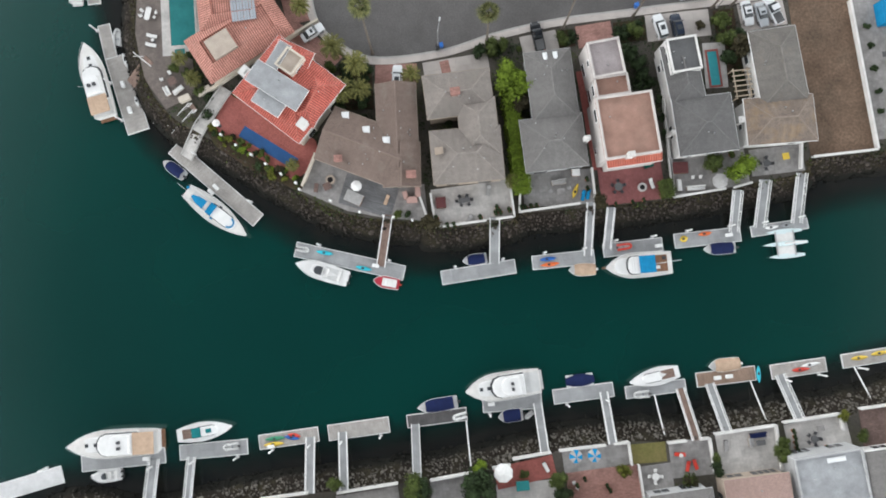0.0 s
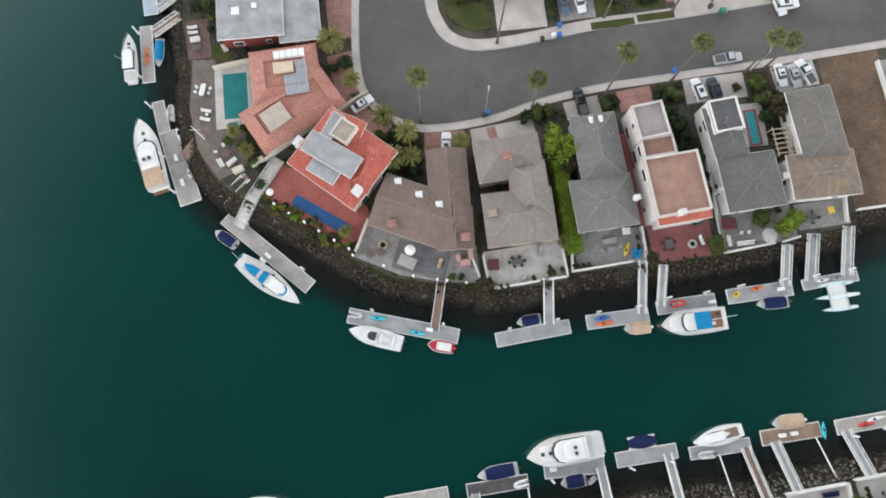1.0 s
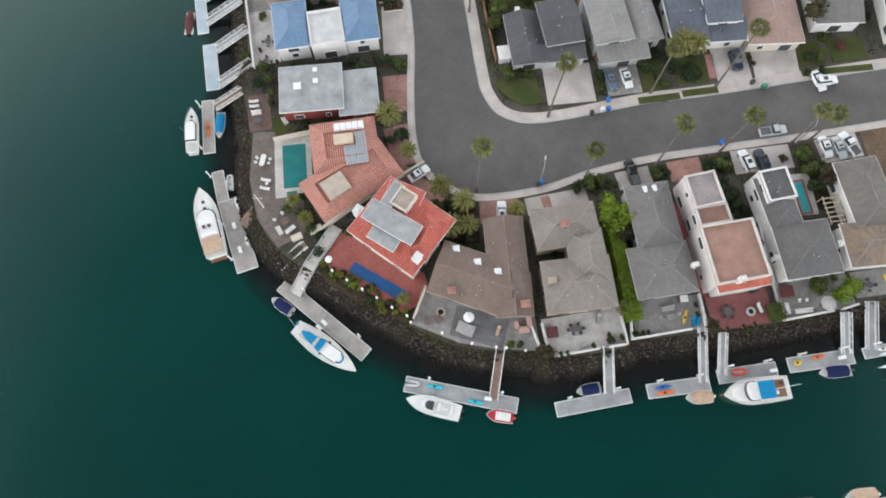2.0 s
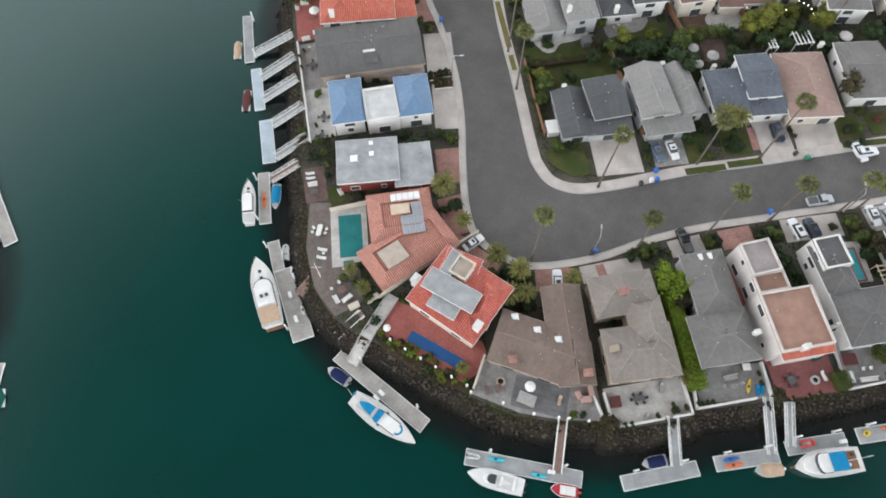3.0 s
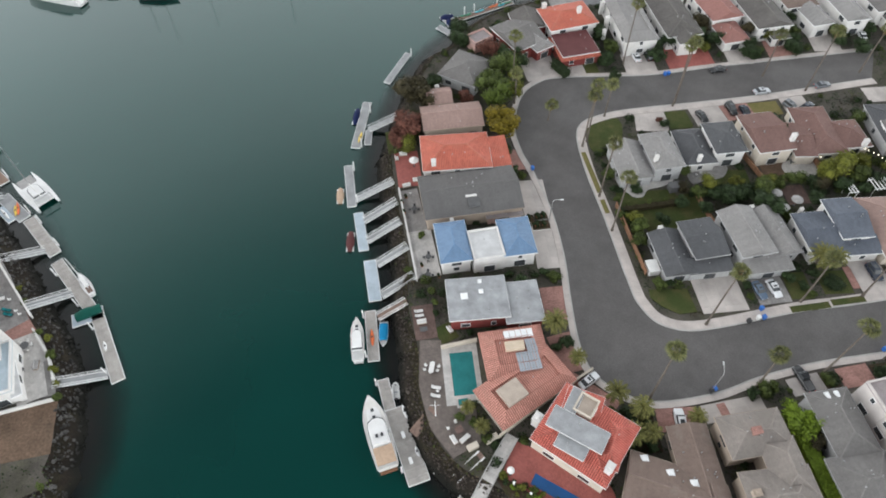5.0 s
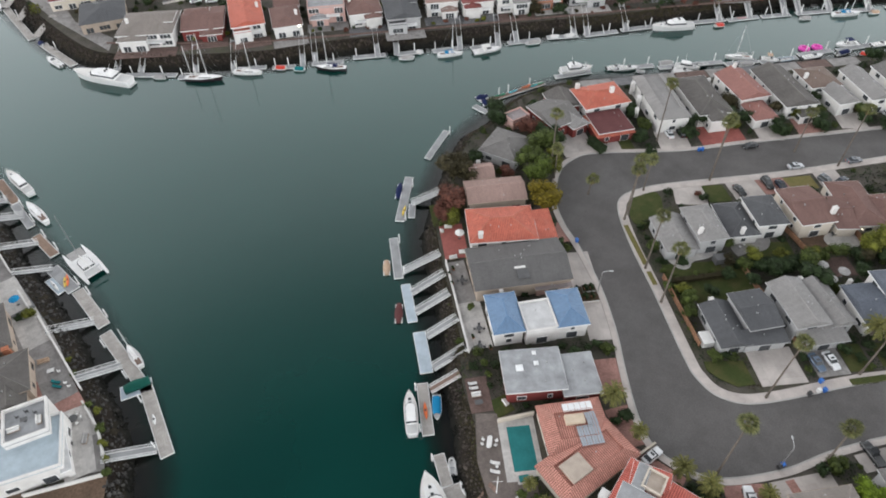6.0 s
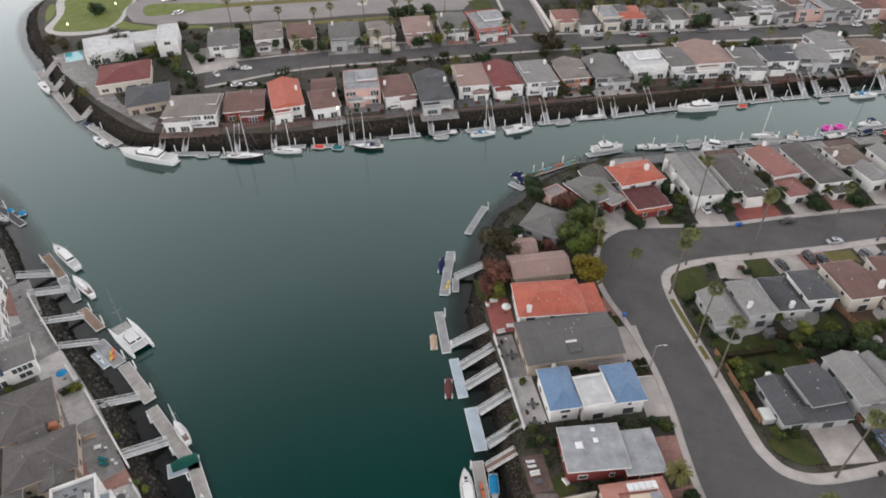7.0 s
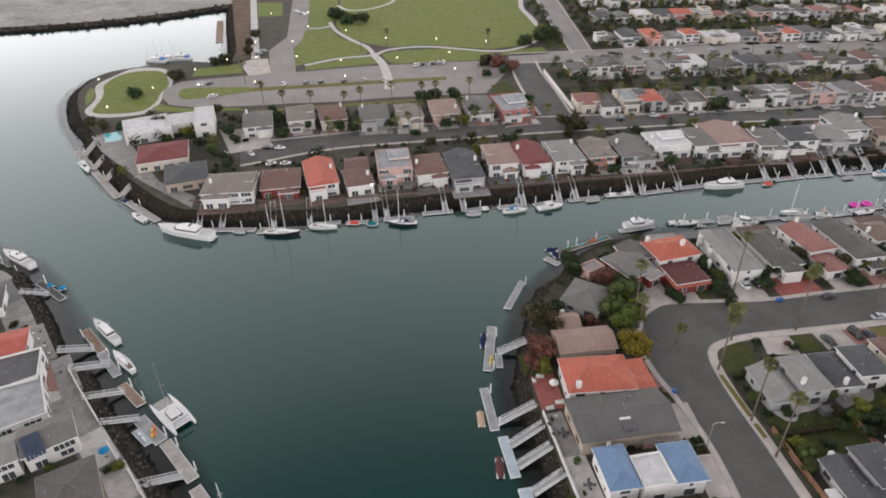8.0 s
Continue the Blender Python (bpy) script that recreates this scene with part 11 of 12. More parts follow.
def lounger(x, y, yaw, material, z=0.1, label="padded sun lounger on a terrace"):
    c = thing("sun_lounger", x, y, GROUND + z, yaw, label, "lounger", "sun loungers")
    part("frame", boxes((0, 0, 0.18, 1.9, 0.66, 0.08), (0.8, 0, 0, 0.06, 0.6, 0.2), (-0.8, 0, 0, 0.06, 0.6, 0.2)), DARKMETAL, c)
    part("mattress", soft_box(1.3, 0.64, 0.12, 0.04, 0.26), material, c).matrix_basis = pose(-0.3, 0, 0)
    part("backrest", soft_box(0.7, 0.64, 0.12, 0.04), material, c).matrix_basis = pose(0.65, 0, 0.42, 0, -32, 0)


def table(x, y, yaw, w, d, material, z=0.1, round_top=False, label="garden table on a terrace"):
    t = thing("garden_table", x, y, GROUND + z, yaw, label, "table", "garden tables")
    bm = bmesh.new()
    if round_top:
        disc(bm, 0, 0, 0.68, w / 2, 0.06, 18)
    else:
        box(bm, 0, 0, 0.68, w, d, 0.06)
    part("tabletop", bm, material, t)
    bm = bmesh.new()
    tube(bm, (0, 0, 0.02), (0, 0, 0.68), 0.07, 0.07, 8)
    disc(bm, 0, 0, 0, 0.3, 0.04, 12)
    part("pedestal", bm, DARKMETAL, t)


def dining(x, y, yaw, n, top, seats, w=1.3, d=1.3, z=0.1, round_top=True):
    table(x, y, yaw, w, d, top, z, round_top, "garden dining table with chairs round it")
    for i in range(n):
        a = radians(yaw) + 2 * math.pi * i / n
        r = max(w, d) / 2 + 0.35
        rx, ry = (r, r) if round_top else (w / 2 + 0.35, d / 2 + 0.4)
        chair(x + math.cos(a) * rx, y + math.sin(a) * ry, math.degrees(a) + 180, seats, z, "garden chair drawn up to a table")


def umbrella(x, y, material, r=1.5, z=0.1, label="open garden umbrella", stripes=None):
    u = thing("garden_umbrella", x, y, GROUND + z, 20, label, "umbrella", "garden umbrellas")
    n = 8
    bm = bmesh.new()
    bm2 = bmesh.new()
    top = Vector((0, 0, 2.75))
    rim = [Vector((math.cos(2 * math.pi * i / n) * r, math.sin(2 * math.pi * i / n) * r, 2.2)) for i in range(n)]
    for i in range(n):
        target = bm2 if stripes and i % 2 else bm
        target.faces.new([target.verts.new(p) for p in (top, rim[i], rim[(i + 1) % n])])
        target.faces.new([target.verts.new(p) for p in (rim[i], rim[i] - Vector((0, 0, 0.15)), rim[(i + 1) % n] - Vector((0, 0, 0.15)), rim[(i + 1) % n])])
    part("canopy", bm, material, u)
    if stripes:
        part("canopy", bm2, stripes, u)
    else:
        bm2.free()
    bm = bmesh.new()
    tube(bm, (0, 0, 0), (0, 0, 2.8), 0.03, 0.03, 6)
    part("pole", bm, METAL, u)
    bm = bmesh.new()
    disc(bm, 0, 0, 0, 0.32, 0.1, 12)
    part("base", bm, DARKMETAL, u)


def sofa(x, y, yaw, w, material, z=0.1, label="pale outdoor sofa on a terrace"):
    s = thing("outdoor_sofa", x, y, GROUND + z, yaw, label, "sofa", "outdoor sofas")
    part("base", boxes((0, 0, 0, w, 0.85, 0.28)), TANWALL, s)
    part("cushion", soft_box(w * 0.96, 0.62, 0.16, 0.05, 0.28), material, s).matrix_basis = pose(0, -0.1, 0)
    part("backrest", soft_box(w, 0.2, 0.6, 0.06, 0.2), material, s).matrix_basis = pose(0, 0.36, 0)


def fire_pit(x, y, material, r=0.75, z=0.1):
    f = thing("fire_pit", x, y, GROUND + z, 0, "round stone fire pit with a dark bowl", "fire pit")
    bm = bmesh.new()
    loft(bm, [[Vector((math.cos(a) * q, math.sin(a) * q, h2)) for a in (2 * math.pi * i / 20 for i in range(20))] for q, h2 in ((r, 0), (r, 0.45), (r * 0.62, 0.45), (r * 0.6, 0.2))], cap=False)
    part("ring", bm, material, f)
    bm = bmesh.new()
    disc(bm, 0, 0, 0.18, r * 0.62, 0.06, 20)
    part("bowl", bm, BLACK, f, "dark ash bowl")


def pot(x, y, plant, r=0.35, z=0.1, material=None):
    p = thing("potted_plant", x, y, GROUND + z, 0, "potted plant in a round pot", "plant", "potted plants")
    bm = bmesh.new()
    disc(bm, 0, 0, 0, r * 0.7, 0.45, 12, 1.35)
    part("pot", bm, material or RUSTWALL, p)
    piece("foliage", crown_mesh(plant, 2), p, Matrix.LocRotScale((0, 0, 0.75), None, (r * 1.5, r * 1.5, r * 1.4)))


def spa(cx, cy, w, d, yaw, cover, label, z=0.1):
    s = thing("hot_tub", cx, cy, GROUND + z, yaw, label, "hot tub", "hot tubs")
    part("cabinet", soft_box(w, d, 0.8, 0.06), BROWNWOOD, s)
    part("cover", soft_box(w + 0.08, d + 0.08, 0.14, 0.05, 0.8), cover, s, "padded cover")


def block(name, cx, cy, w, d, yaw, h, material, label, category, z=0.1, top=None):
    """A built garden block: a body under a slightly wider slab."""
    b = thing(name, cx, cy, GROUND + z, yaw, label, category)
    part("body", boxes((0, 0, 0, w, d, h)), material, b)
    part("slab", soft_box(w + 0.12, d + 0.12, 0.08, 0.02, h), top or material, b)


def globe_light(x, y, tall=1.1):
    g = thing("wall_post", x, y, GROUND, 0, "white wall post with a ball finial", "post", "wall posts")
    part("post", boxes((0, 0, 0, 0.35, 0.35, tall)), STUCCO, g)
    bm = bmesh.new()
    bmesh.ops.create_icosphere(bm, subdivisions=2, radius=0.24)
    part("finial", bm, WHITE, g, "white ball", smooth=True).matrix_basis = pose(0, 0, tall + 0.2)


for px, py in ((-22.0, 17.7), (-16.7, 15.7), (-12.4, 15.0), (-10.6, 14.8), (-7.2, 14.3), (-42.1, 29.6), (-39.3, 27.7), (-36.5, 26.0), (-33.8, 24.3), (-31.0, 22.5), (-28.3, 20.9), (-27.6, 19.7)):
    globe_light(px, py)
# terrace of the brown house
fire_pit(-22.2, 21.6, TANWALL, 0.85)
block("bench", -22.7, 20.4, 1.3, 1.2, 23.8, 0.4, BROWNPAVE, "low brown bench beside a fire pit", "bench")
block("bench", -24.7, 20.1, 0.6, 1.5, -7.3, 0.4, BROWNPAVE, "low brown bench beside a fire pit", "bench")
umbrella(-17.2, 20.2, WHITECLOTH, 1.0, label="white open garden umbrella on a deck")
spa(-17.8, 18.3, 3.1, 2.0, -23.8, GREYCLOTH, "square hot tub under a grey cover", 0.14)
lounger(-11.9, 18.0, 70, TANCLOTH, 0.14)
block("barbecue_island", -8.5, 18.8, 0.7, 1.3, 18.2, 0.9, PINKWALL, "curved pink barbecue counter", "counter")
block("barbecue_island", -7.3, 18.0, 1.8, 1.0, 3.0, 0.9, PINKWALL, "curved pink barbecue counter", "counter")
block("barbecue_island", -6.3, 19.7, 0.8, 2.3, 6.5, 0.9, PINKWALL, "curved pink barbecue counter", "counter")
block("chimney_oven", -7.2, 21.8, 1.9, 0.8, 5.3, 1.8, PINKWALL, "pink outdoor fireplace against the house", "fireplace")
# pale terrace
spa(-2.1, 17.5, 1.7, 1.9, 5.3, MAROONCLOTH, "square hot tub under a maroon cover")
dining(2.1, 18.0, 10, 6, FLATDARK, DARKMETAL, 2.0, 1.0, round_top=False)
lounger(6.5, 19.9, 80, GREYCLOTH)
lounger(3.0, 14.6, 60, GREYCLOTH)
for px, py in ((8.1, 16.7), (8.7, 15.9), (7.9, 15.7), (-2.8, 14.7), (-0.8, 13.4), (-2.6, 13.2), (5.1, 14.9), (10.3, 16.3), (0.4, 13.5)):
    pot(px, py, LEAFDARK, 0.45)
# grey terrace with blue loungers
lounger(23.6, 19.1, 80, BLUECLOTH, label="bright blue sun lounger on a terrace")
lounger(24.5, 19.3, 80, BLUECLOTH, label="bright blue sun lounger on a terrace")
kayak(22.2, 19.9, 2.9, 70.4, "yellow", GROUND + 0.12)
spa(22.2, 23.2, 1.4, 1.2, 2.7, WHITECLOTH, "small white covered tub", 0.1)
sofa(19.2, 21.5, 10, 2.6, GREYCLOTH, label="grey outdoor sofa on a terrace")
table(19.5, 19.8, 10, 1.4, 1.0, GREYPAVE)
for px, py in ((17.6, 19.8), (21.0, 20.4), (13.9, 19.7), (14.2, 20.7)):
    chair(px, py, 200, GREYCLOTH)
for px, py in ((12.4, 16.8), (13.2, 16.8), (14.2, 17.0), (15.2, 17.1), (24.3, 22.0), (24.4, 20.3)):
    pot(px, py, LEAFDARK, 0.4)
# red terrace
dining(29.9, 20.7, 20, 5, FLATDARK, DARKMETAL, 1.5, 1.5)
fire_pit(34.3, 20.7, PALEPAVE, 0.8)
lounger(36.0, 21.4, 110, WHITECLOTH)
for px, py in ((30.2, 24.4), (31.0, 24.5), (31.7, 24.6)):
    chair(px, py, 260, WHITECLOTH)
lounger(35.5, 24.6, 200, GREENCLOTH, label="dark green covered lounger")
for px, py in ((32.5, 17.9), (34.5, 18.3), (29.5, 17.5)):
    pot(px, py, LEAFDARK, 0.35)
# terrace with the lime tree
spa(41.0, 24.2, 2.8, 2.0, 3.2, MAROONCLOTH, "maroon covered hot tub on a terrace")
sofa(44.0, 20.6, 5, 3.4, WHITECLOTH)
sofa(41.0, 21.1, 95, 2.2, WHITECLOTH)
chair(43.4, 22.5, 270, WHITECLOTH)
chair(44.8, 22.6, 270, WHITECLOTH)
umbrella(47.6, 21.6, GREYCLOTH, 1.4, label="grey open garden umbrella")
for px, py in ((46.4, 24.9), (47.3, 25.8), (48.2, 24.9), (47.3, 24.1), (50.5, 26.8), (50.8, 23.3)):
    pot(px, py, LEAF, 0.6)
table(60.2, 26.5, 10, 1.2, 1.2, PLASTIC["yellow"])
dining(56.7, 25.2, 0, 4, FLATDARK, DARKMETAL)
# pool terrace
dining(-56.4, 52.2, 80, 6, WHITECLOTH, WHITECLOTH, 2.2, 1.0, round_top=False)
lounger(-55.6, 48.1, 170, WHITECLOTH)
lounger(-55.7, 46.4, 170, WHITECLOTH)
table(-55.3, 47.2, 0, 0.6, 0.6, WHITECLOTH, round_top=True)
table(-51.4, 39.5, 30, 1.4, 1.4, BROWNPAVE)
sofa(-50.4, 38.0, 220, 2.2, WHITECLOTH)
sofa(-52.4, 37.8, 120, 1.8, WHITECLOTH)
chair(-53.4, 39.9, 20, WHITECLOTH)
chair(-52.0, 41.1, 300, WHITECLOTH)
block("kitchen_counter", -49.0, 36.3, 2.0, 1.0, 25.4, 0.9, CREAM, "cream outdoor kitchen counter", "counter")
block("kitchen_counter", -45.5, 37.7, 2.5, 1.0, 29.4, 0.9, CREAM, "cream outdoor kitchen counter", "counter")
umbrella(-42.6, 31.4, WHITECLOTH, 0.7, label="small white table umbrella")
bm = bmesh.new()
tube(bm, (0, 0, 0), (0, 0, 7), 0.1, 0.05, 6)
tube(bm, (-0.9, 0, 5), (0.9, 0, 5), 0.04, 0.04, 4)
single("flagpole", bm, WHITE, pose(-55.7, 42.5, GROUND), "white flagpole with a yard at the shore", "flagpole")
# terraces of the west side
lounger(-59.1, 65.3, 190, WHITECLOTH)
lounger(-58.9, 64.2, 190, WHITECLOTH)
sofa(-58.4, 62.7, 10, 2.0, WHITECLOTH)
table(-58.0, 60.8, 10, 1.6, 1.0, FLATDARK)
sofa(-52.6, 60.9, 120, 1.6, WHITECLOTH, 0.08)
dining(-57.0, 79.1, 0, 4, FLATDARK, DARKMETAL)
dining(-57.1, 74.3, 0, 4, FLATDARK, DARKMETAL)
dining(-60.3, 93.1, 0, 4, FLATDARK, DARKMETAL)
chair(-61.3, 98.2, 90, WHITECLOTH)
for px, py in ((-58.4, 76.9), (-54.7, 74.0), (-63.2, 95.3), (-62.6, 92.3), (-62.3, 97.0)):
    pot(px, py, LEAFDARK, 0.4)
sofa(-63.3, 111.4, 5, 2.0, WHITECLOTH)
sofa(-64.9, 110.0, 100, 1.2, WHITECLOTH)
umbrella(-60.5, 107.4, WHITECLOTH, 1.2, label="white open garden umbrella on red tiles")
sofa(-59.7, 102.5, 5, 2.2, WHITECLOTH)
sofa(-62.2, 100.7, 15, 2.0, WHITECLOTH)
for ww in ((-33.5, 89.5, 1.6, 2.0, 7.3), (-31.0, 90.2, 2.9, 1.8, 7.1), (-31.2, 87.5, 3.9, 2.3, 6.4)):
    block("planter", *ww, 0.5, STUCCO, "white-walled planter by a driveway", "planter", 0.08, SOIL)
for px, py in ((-33.7, 89.5), (-31.6, 89.9), (-30.3, 90.2), (-32.0, 87.3), (-30.4, 87.6)):
    pot(px, py, LEAFDARK, 0.6, 0.45)
# back gardens inside the bend
umbrella(24.7, 94.7, GREYCLOTH, 1.25, label="grey open garden umbrella over a patio")
umbrella(28.7, 92.5, GREYCLOTH, 1.4, label="grey open garden umbrella over a patio")
umbrella(25.0, 90.3, GREYCLOTH, 1.25, label="grey open garden umbrella over a patio")
umbrella(59.6, 97.3, PALEPAVE, 1.5, label="pale green garden umbrella")
for px, py in ((9.5, 103.2), (8.3, 102.5), (34.2, 106.5), (36.3, 106.8)):
    chair(px, py, 40, WHITECLOTH)
table(32.8, 106.2, 10, 1.4, 1.4, FLATDARK, round_top=True)
block("garden_shed", 1.7, 98.1, 2.6, 2.0, 9.2, 1.8, FLATDARK, "dark wooden garden shed", "shed")
block("trailer", -8.4, 74.9, 2.4, 3.1, 6.9, 1.6, WHITECLOTH, "pale covered trailer beside a house", "trailer")


def pergola(x, y, yaw, w, d, n, material=WHITE, label="white garden pergola with open slats"):
    g = thing("pergola", x, y, GROUND, yaw, label, "pergola")
    for a in (-0.46, 0.46):
        for b in (-0.46, 0.46):
            part("post", boxes((a * w, b * d, 0, 0.14, 0.14, 2.3)), material, g)
        part("beam", boxes((0, a * d, 2.3, w, 0.14, 0.2)), material, g)
    for i in range(n):
        part("slat", boxes((((i + 0.5) / n - 0.5) * w, 0, 2.5, 0.2, d + 0.7, 0.14)), material, g)


pergola(49.6, 96.8, 8, 4.6, 3.2, 5)
pergola(42.4, 95.2, 8, 2.4, 2.0, 3)
pergola(51.9, 39.4, 98, 5.6, 2.8, 6, BEIGE, "weathered beige pergola between two houses")
# side yard behind the white wall
block("canvas_awning", 79.3, 53.2, 3.0, 4.2, 8, 2.1, BLUECLOTH, "bright blue canvas awning in a side yard", "awning")
block("storage_box", 80.2, 38.4, 1.6, 2.2, 8, 0.9, WHITE, "white storage chest in a side yard", "chest")
table(79.2, 45.6, 8, 1.6, 1.0, FLATDARK)
for px, py in ((76.0, 51.0), (76.5, 47.4), (77.0, 43.0), (77.6, 38.6), (78.0, 35.0)):
    bush(px, py, 0.9, LEAFDARK, "dark shrub against a white wall")
# roof terrace of the modern house on the west shore
sofa(-145.9, 53.6, 24, 2.2, WHITECLOTH, 5.6, "white outdoor sofa on a roof terrace")
sofa(-142.0, 55.8, 114, 2.0, WHITECLOTH, 5.6, "white outdoor sofa on a roof terrace")
table(-144.6, 55.6, 24, 1.3, 0.9, FLATDARK, 5.6)
for px, py in ((-146.2, 56.2), (-145.0, 57.4), (-143.2, 57.2)):
    chair(px, py, 40, DARKMETAL, 5.6, "dark chair on a roof terrace")
dining(-138.3, 53.0, 20, 5, FLATDARK, DARKMETAL, 1.5, 1.5)
for px, py in ((50.9, 108.5), (51.5, 107.8), (52.4, 107.0), (53.2, 106.3), (53.7, 105.2), (53.8, 103.8), (47.8, 105.0), (39.0, 105.9)):
    g = thing("string_light", px, py, GROUND, 0, "lit bulb of a garden light string", "light", "string lights")
    bm = bmesh.new()
    tube(bm, (0, 0, 0), (0, 0, 2.3), 0.02, 0.02, 5)
    part("post", bm, DARKMETAL, g)
    bm = bmesh.new()
    bmesh.ops.create_icosphere(bm, subdivisions=1, radius=0.13)
    part("bulb", bm, LAMPLIGHT, g).matrix_basis = pose(0, 0, 2.35)
# south shore terraces
for px, py in ((21.6, -26.7), (24.8, -26.5)):
    umbrella(px, py, GREYCLOTH, 1.2, 0.12, "blue and white striped garden umbrella", BLUECLOTH)
umbrella(9.1, -29.6, WHITECLOTH, 1.7, label="pale open garden umbrella on a red terrace")
lounger(16.7, -29.0, 120, WHITECLOTH)
spa(12.6, -32.1, 2.2, 1.6, 6.2, POOLTEAL, "square hot tub set in a terrace")
lounger(41.6, -28.6, 80, PLASTIC["red"], label="bright red sun lounger")
lounger(42.9, -28.3, 110, PLASTIC["red"], label="bright red sun lounger")
lounger(40.2, -26.6, 0, PLASTIC["red"], label="bright red bench with a white table")
table(40.3, -26.7, 0, 0.7, 0.7, WHITECLOTH, 0.1, True)
dining(35.8, -30.4, 0, 4, WHITECLOTH, WHITECLOTH)
sofa(54.0, -23.2, 8, 3.0, NAVYCLOTH, label="dark blue outdoor sofa on a terrace")
table(54.3, -24.4, 8, 1.6, 0.9, FLATDARK)
sofa(52.8, -24.4, 98, 1.6, GREYCLOTH, label="grey outdoor sofa on a terrace")
lounger(48.4, -25.0, 95, GREYCLOTH)
dining(63.7, -23.7, 0, 5, FLATDARK, DARKMETAL)
table(64.8, -21.8, 8, 1.4, 0.9, GREYPAVE)
for px, py in ((60.2, -22.4), (60.4, -23.4), (60.5, -24.4), (60.7, -25.3), (62.5, -26.1), (65.9, -25.1), (27.4, -32.0), (27.9, -32.8), (23.5, -30.9), (22.2, -32.0)):
    pot(px, py, LEAFDARK, 0.4)
chair(22.2, -32.4, 60, WHITECLOTH)
chair(21.6, -31.6, 20, WHITECLOTH)
# west shore terraces
dining(-138.8, 58.6, 20, 6, FLATDARK, WHITECLOTH, 1.8, 1.8)
sofa(-135.0, 54.5, 100, 2.2, GREYCLOTH, label="dark grey outdoor sofa on a terrace")
sofa(-150.7, 72.6, 20, 2.4, TANCLOTH, label="tan outdoor sofa on a terrace")
table(-147.9, 70.0, 20, 1.4, 1.0, WHITECLOTH)
lounger(-145.9, 67.4, 170, TEALCLOTH, label="teal padded sun lounger")
lounger(-145.2, 66.3, 170, TEALCLOTH, label="teal padded sun lounger")
for px, py in ((-142.6, 66.3), (-143.7, 67.1), (-146.2, 70.0), (-199.7, 128.9), (-196.6, 126.0), (-193.8, 123.0), (-202.6, 131.4)):
    chair(px, py, 30, WHITECLOTH)
umbrella(-163.2, 88.5, BLUECLOTH, 1.2, label="pale blue open garden umbrella")
# dock boxes
for px, py, yw in ((-44.7, 19.6, -45), (-43.8, 20.5, -45), (-14.0, 6.2, -10), (38.0, 10.3, 8), (50.9, 12.4, 8), (-60.4, 34.9, -70), (-61.9, 39.8, -70), (7.3, -18.6, 5), (48.2, -13.6, 8), (50.3, -13.3, 8), (-32.3, -26.5, 8), (-54.6, -28.8, 5)):
    d2 = thing("dock_box", px, py, 0.52, yw, "white dock locker with a sloped lid", "locker", "dock lockers")
    part("body", boxes((0, 0, 0, 1.2, 0.6, 0.5)), WHITE, d2)
    part("lid", soft_box(1.28, 0.68, 0.12, 0.04, 0.5, 0.9), WHITE, d2)



# ---------------------------------------------------------------- planting between the houses
def inside(poly, x, y):
    hit, n = False, len(poly)
    for i in range(n):
        (ax, ay), (bx, by) = poly[i], poly[i - 1]
        if (ay > y) != (by > y) and x < (bx - ax) * (y - ay) / (by - ay) + ax:
            hit = not hit
    return hit


BOUNDS = [(min(p[0] for p in q), max(p[0] for p in q), min(p[1] for p in q), max(p[1] for p in q), q) for q in TAKEN]


def bare(x, y):
    """True where no house, street, lawn or paving lies."""
    return not any(a <= x <= b and c <= y <= d and inside(q, x, y) for a, b, c, d, q in BOUNDS)


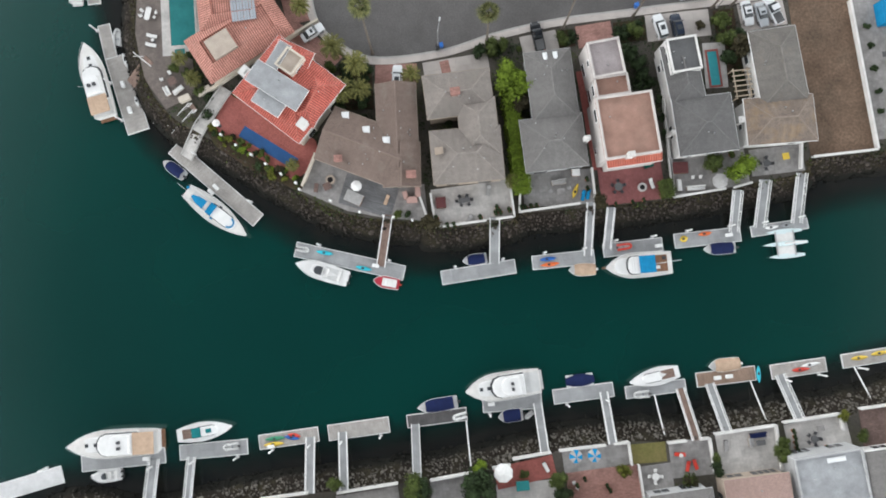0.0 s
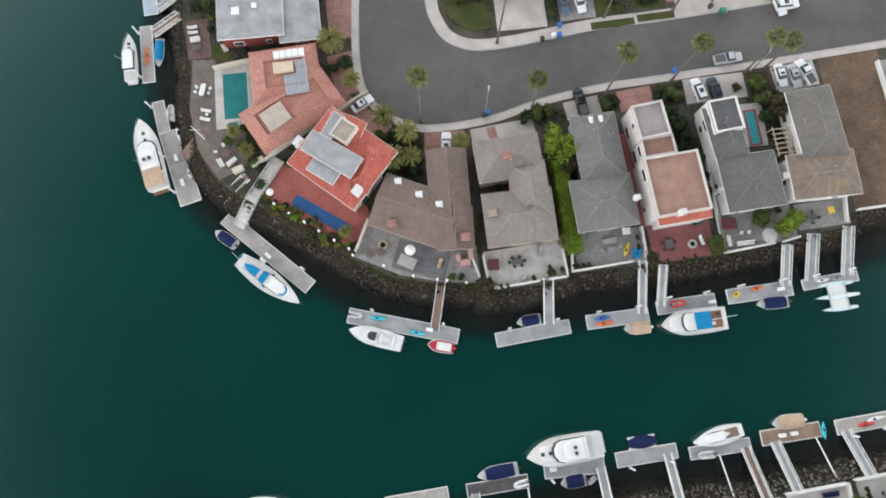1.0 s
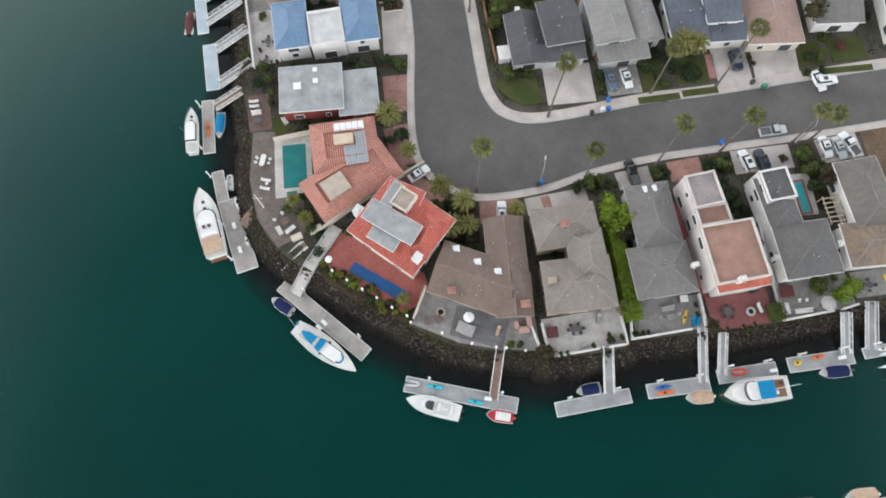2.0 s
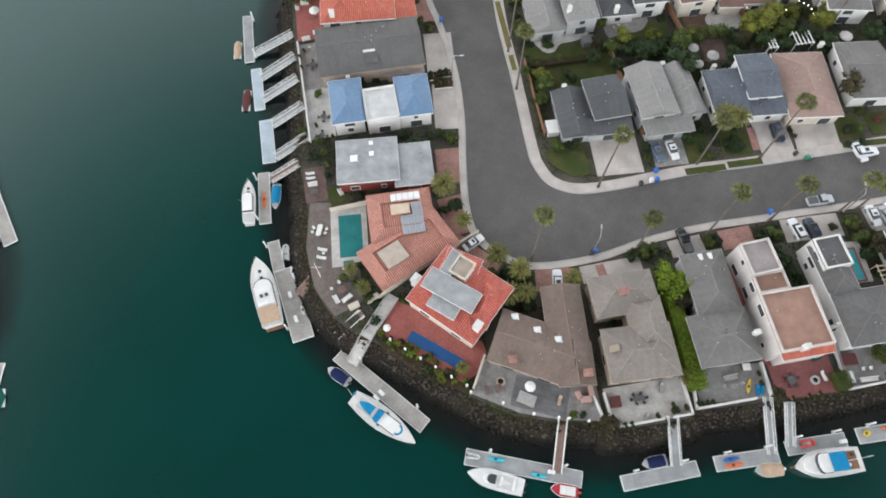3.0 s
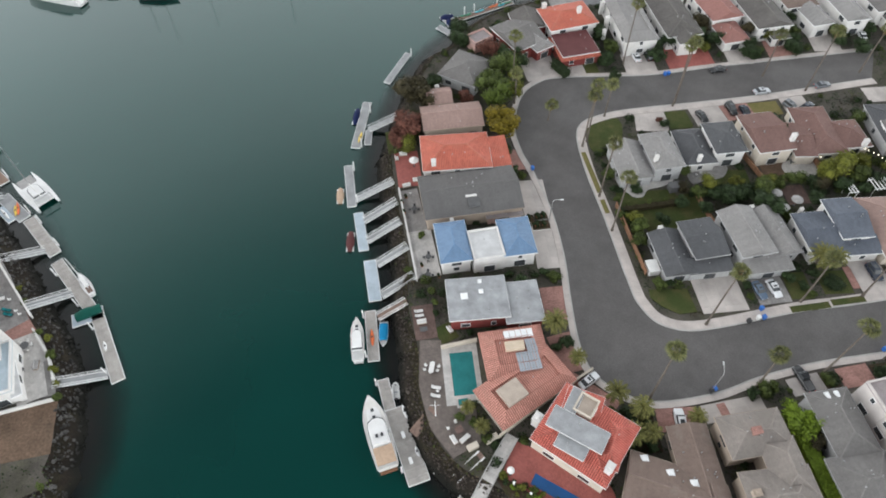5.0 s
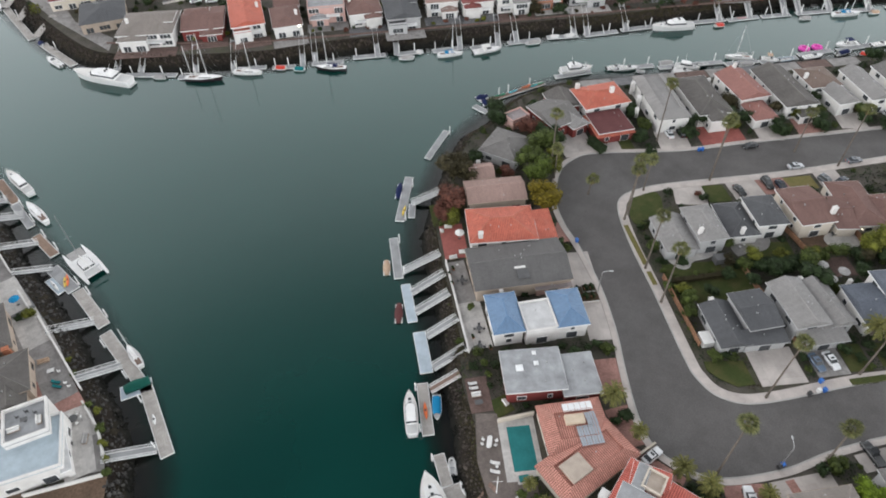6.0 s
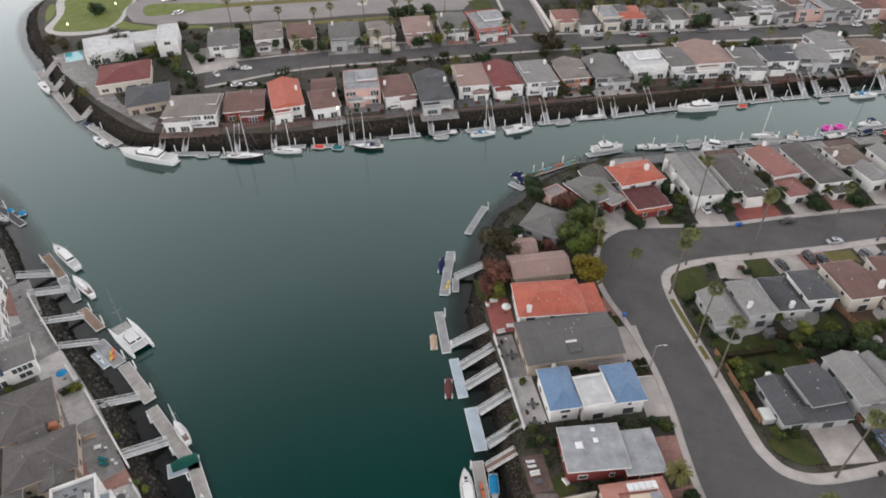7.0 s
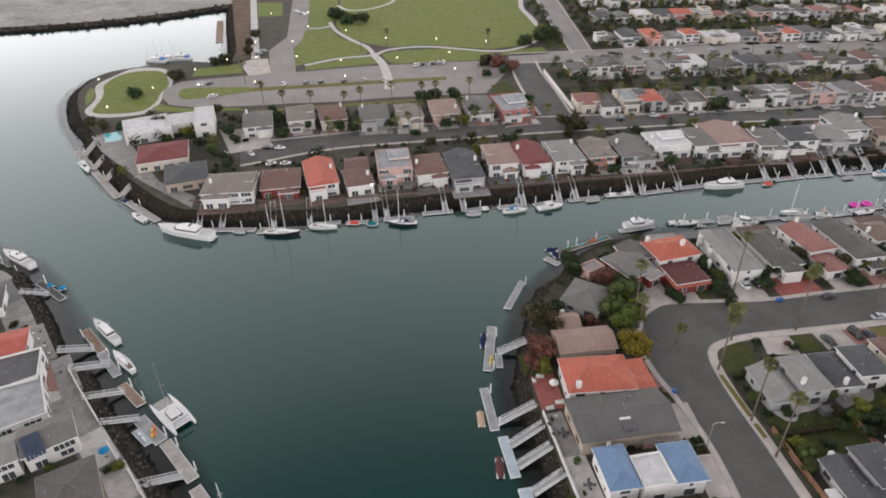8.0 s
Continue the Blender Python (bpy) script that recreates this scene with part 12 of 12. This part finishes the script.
def planting(x0, x1, y0, y1, step, shore, extra, seed, cover, shrubs, trees, share=0.8, single_trees=1.0):
    """Ground cover (one sheet of leaves a kind), shrubs and trees on the bare ground of a land mass."""
    rng = random.Random(seed)
    outline = [(p.x, p.y) for p in shore] + extra
    beds = {m.name: (m, [], []) for m in (LEAFDARK, LEAF, LEAFBROWN, LEAFOLIVE)}
    x = x0
    while x < x1:
        y = y0
        while y < y1:
            px, py = x + rng.uniform(0, step), y + rng.uniform(0, step)
            y += step
            bed = math.sin(px * 0.31 + py * 0.12) + math.sin(py * 0.37 - px * 0.17 + 2)
            if rng.random() > share or not bare(px, py) or not inside(outline, px, py):
                continue
            kind = LEAFDARK if bed < 0.4 else LEAF if bed < 1.0 else rng.choice((LEAFBROWN, LEAFBROWN, LEAFDARK, LEAFDARK, LEAFDARK))
            if cover:
                m, verts, faces = beds[kind.name]
                lift = 0.25 + 0.35 * rng.random() ** 2
                for k in range(int(cover * step * step)):
                    p = Vector((px + rng.gauss(0, step * 0.4), py + rng.gauss(0, step * 0.4), GROUND + 0.05 + rng.uniform(0.0, lift)))
                    if bare(p.x, p.y):
                        leaf_quad(verts, faces, p, Vector((0, 0, 1)), rng.uniform(0.12, 0.3), rng)
            if rng.random() < shrubs and bare(px + 0.7, py) and bare(px - 0.7, py):
                m, verts, faces = beds[rng.choice((kind, LEAFDARK, LEAF)).name]
                r, tall = rng.uniform(0.6, 1.5), rng.uniform(0.7, 2.0)
                for k in range(int(70 + 60 * r)):
                    n = Vector((rng.gauss(0, 1), rng.gauss(0, 1), abs(rng.gauss(0.3, 1)))).normalized()
                    q = rng.uniform(0.6, 1.05)
                    leaf_quad(verts, faces, Vector((px + n.x * r * q, py + n.y * r * q, GROUND + n.z * tall * q)), n, rng.uniform(0.14, 0.34), rng)
            elif rng.random() < trees:
                r = rng.uniform(1.5, 3.3)
                mat, top = rng.choice((LEAFDARK, LEAFDARK, LEAFDARK, LEAFBROWN, LEAFBROWN, LEAFOLIVE)), r * 1.1 + rng.uniform(0.8, 3.0)
                if rng.random() < single_trees:
                    far_tree(px, py, r, top, mat, "garden tree squeezed between town houses")
                    continue
                m, verts, faces = beds[mat.name]
                for k in range(110):
                    n = Vector((rng.gauss(0, 1), rng.gauss(0, 1), rng.gauss(0.2, 1))).normalized()
                    q = rng.uniform(0.5, 1.1) * r
                    leaf_quad(verts, faces, Vector((px + n.x * q, py + n.y * q, GROUND + top - r * 0.8 + n.z * q * 0.85)), n, rng.uniform(0.3, 0.7), rng)
        x += step
    for m, verts, faces in beds.values():
        if verts:
            me = bpy.data.meshes.new("ground_cover")
            me.from_pydata(verts, [], faces)
            me.materials.append(m)
            tagged(new("ground_cover", me), "low leafy shrubs and ground cover in garden beds", "planting", kind="stuff")


planting(-75, 130, 0, 215, 2.0, SHORE_C, [(300, 225)], 5, 7, 0.16, 0.02)
planting(-150, 160, -140, 20, 3.0, SHORE_S, [(300, -300), (-150, -300)], 6, 3, 0.15, 0.0, 0.5)
planting(-330, -90, -60, 215, 3.4, SHORE_W, [(-520, 210), (-520, -60)], 7, 2, 0.16, 0.0, 0.5)
planting(-235, 150, 225, 300, 4.0, SHORE_N, [(900, 320), (900, 1700), (-190, 1700)], 8, 1.5, 0.3, 0.24, 0.8, 0.35)
planting(-25, 290, 298, 600, 5.6, SHORE_N, [(900, 320), (900, 1700), (-190, 1700)], 9, 0, 0.0, 0.62, 0.95, 0.0)
# dry scrub along the top of the bank
rng = random.Random(12)
for mat, n in ((LEAFBROWN, 5600), (LEAF, 500), (SCRUBDRY, 1500)):
    verts, faces = [], []
    for i in range(n):
        k = rng.uniform(0, len(SHORE_C) - 1.01)
        a, b = SHORE_C[int(k)], SHORE_C[int(k) + 1]
        t = (b - a).normalized()
        f = abs(rng.gauss(0, 0.16))
        p = a.lerp(b, k % 1) + Vector((-t.y, t.x)) * f * 5.0
        z = GROUND - (GROUND - 1.7) * f / 0.45
        if math.sin(k * 0.7) + math.sin(k * 0.23 + n) > -0.5:
            leaf_quad(verts, faces, Vector((p.x, p.y, z + rng.uniform(0.1, 0.4))), Vector((0, 0, 1)), rng.uniform(0.12, 0.3), rng)
    me = bpy.data.meshes.new("bank_scrub")
    me.from_pydata(verts, [], faces)
    me.materials.append(mat)
    tagged(new("bank_scrub", me), "dry brown scrub along the top of the bank", "scrub", kind="stuff")
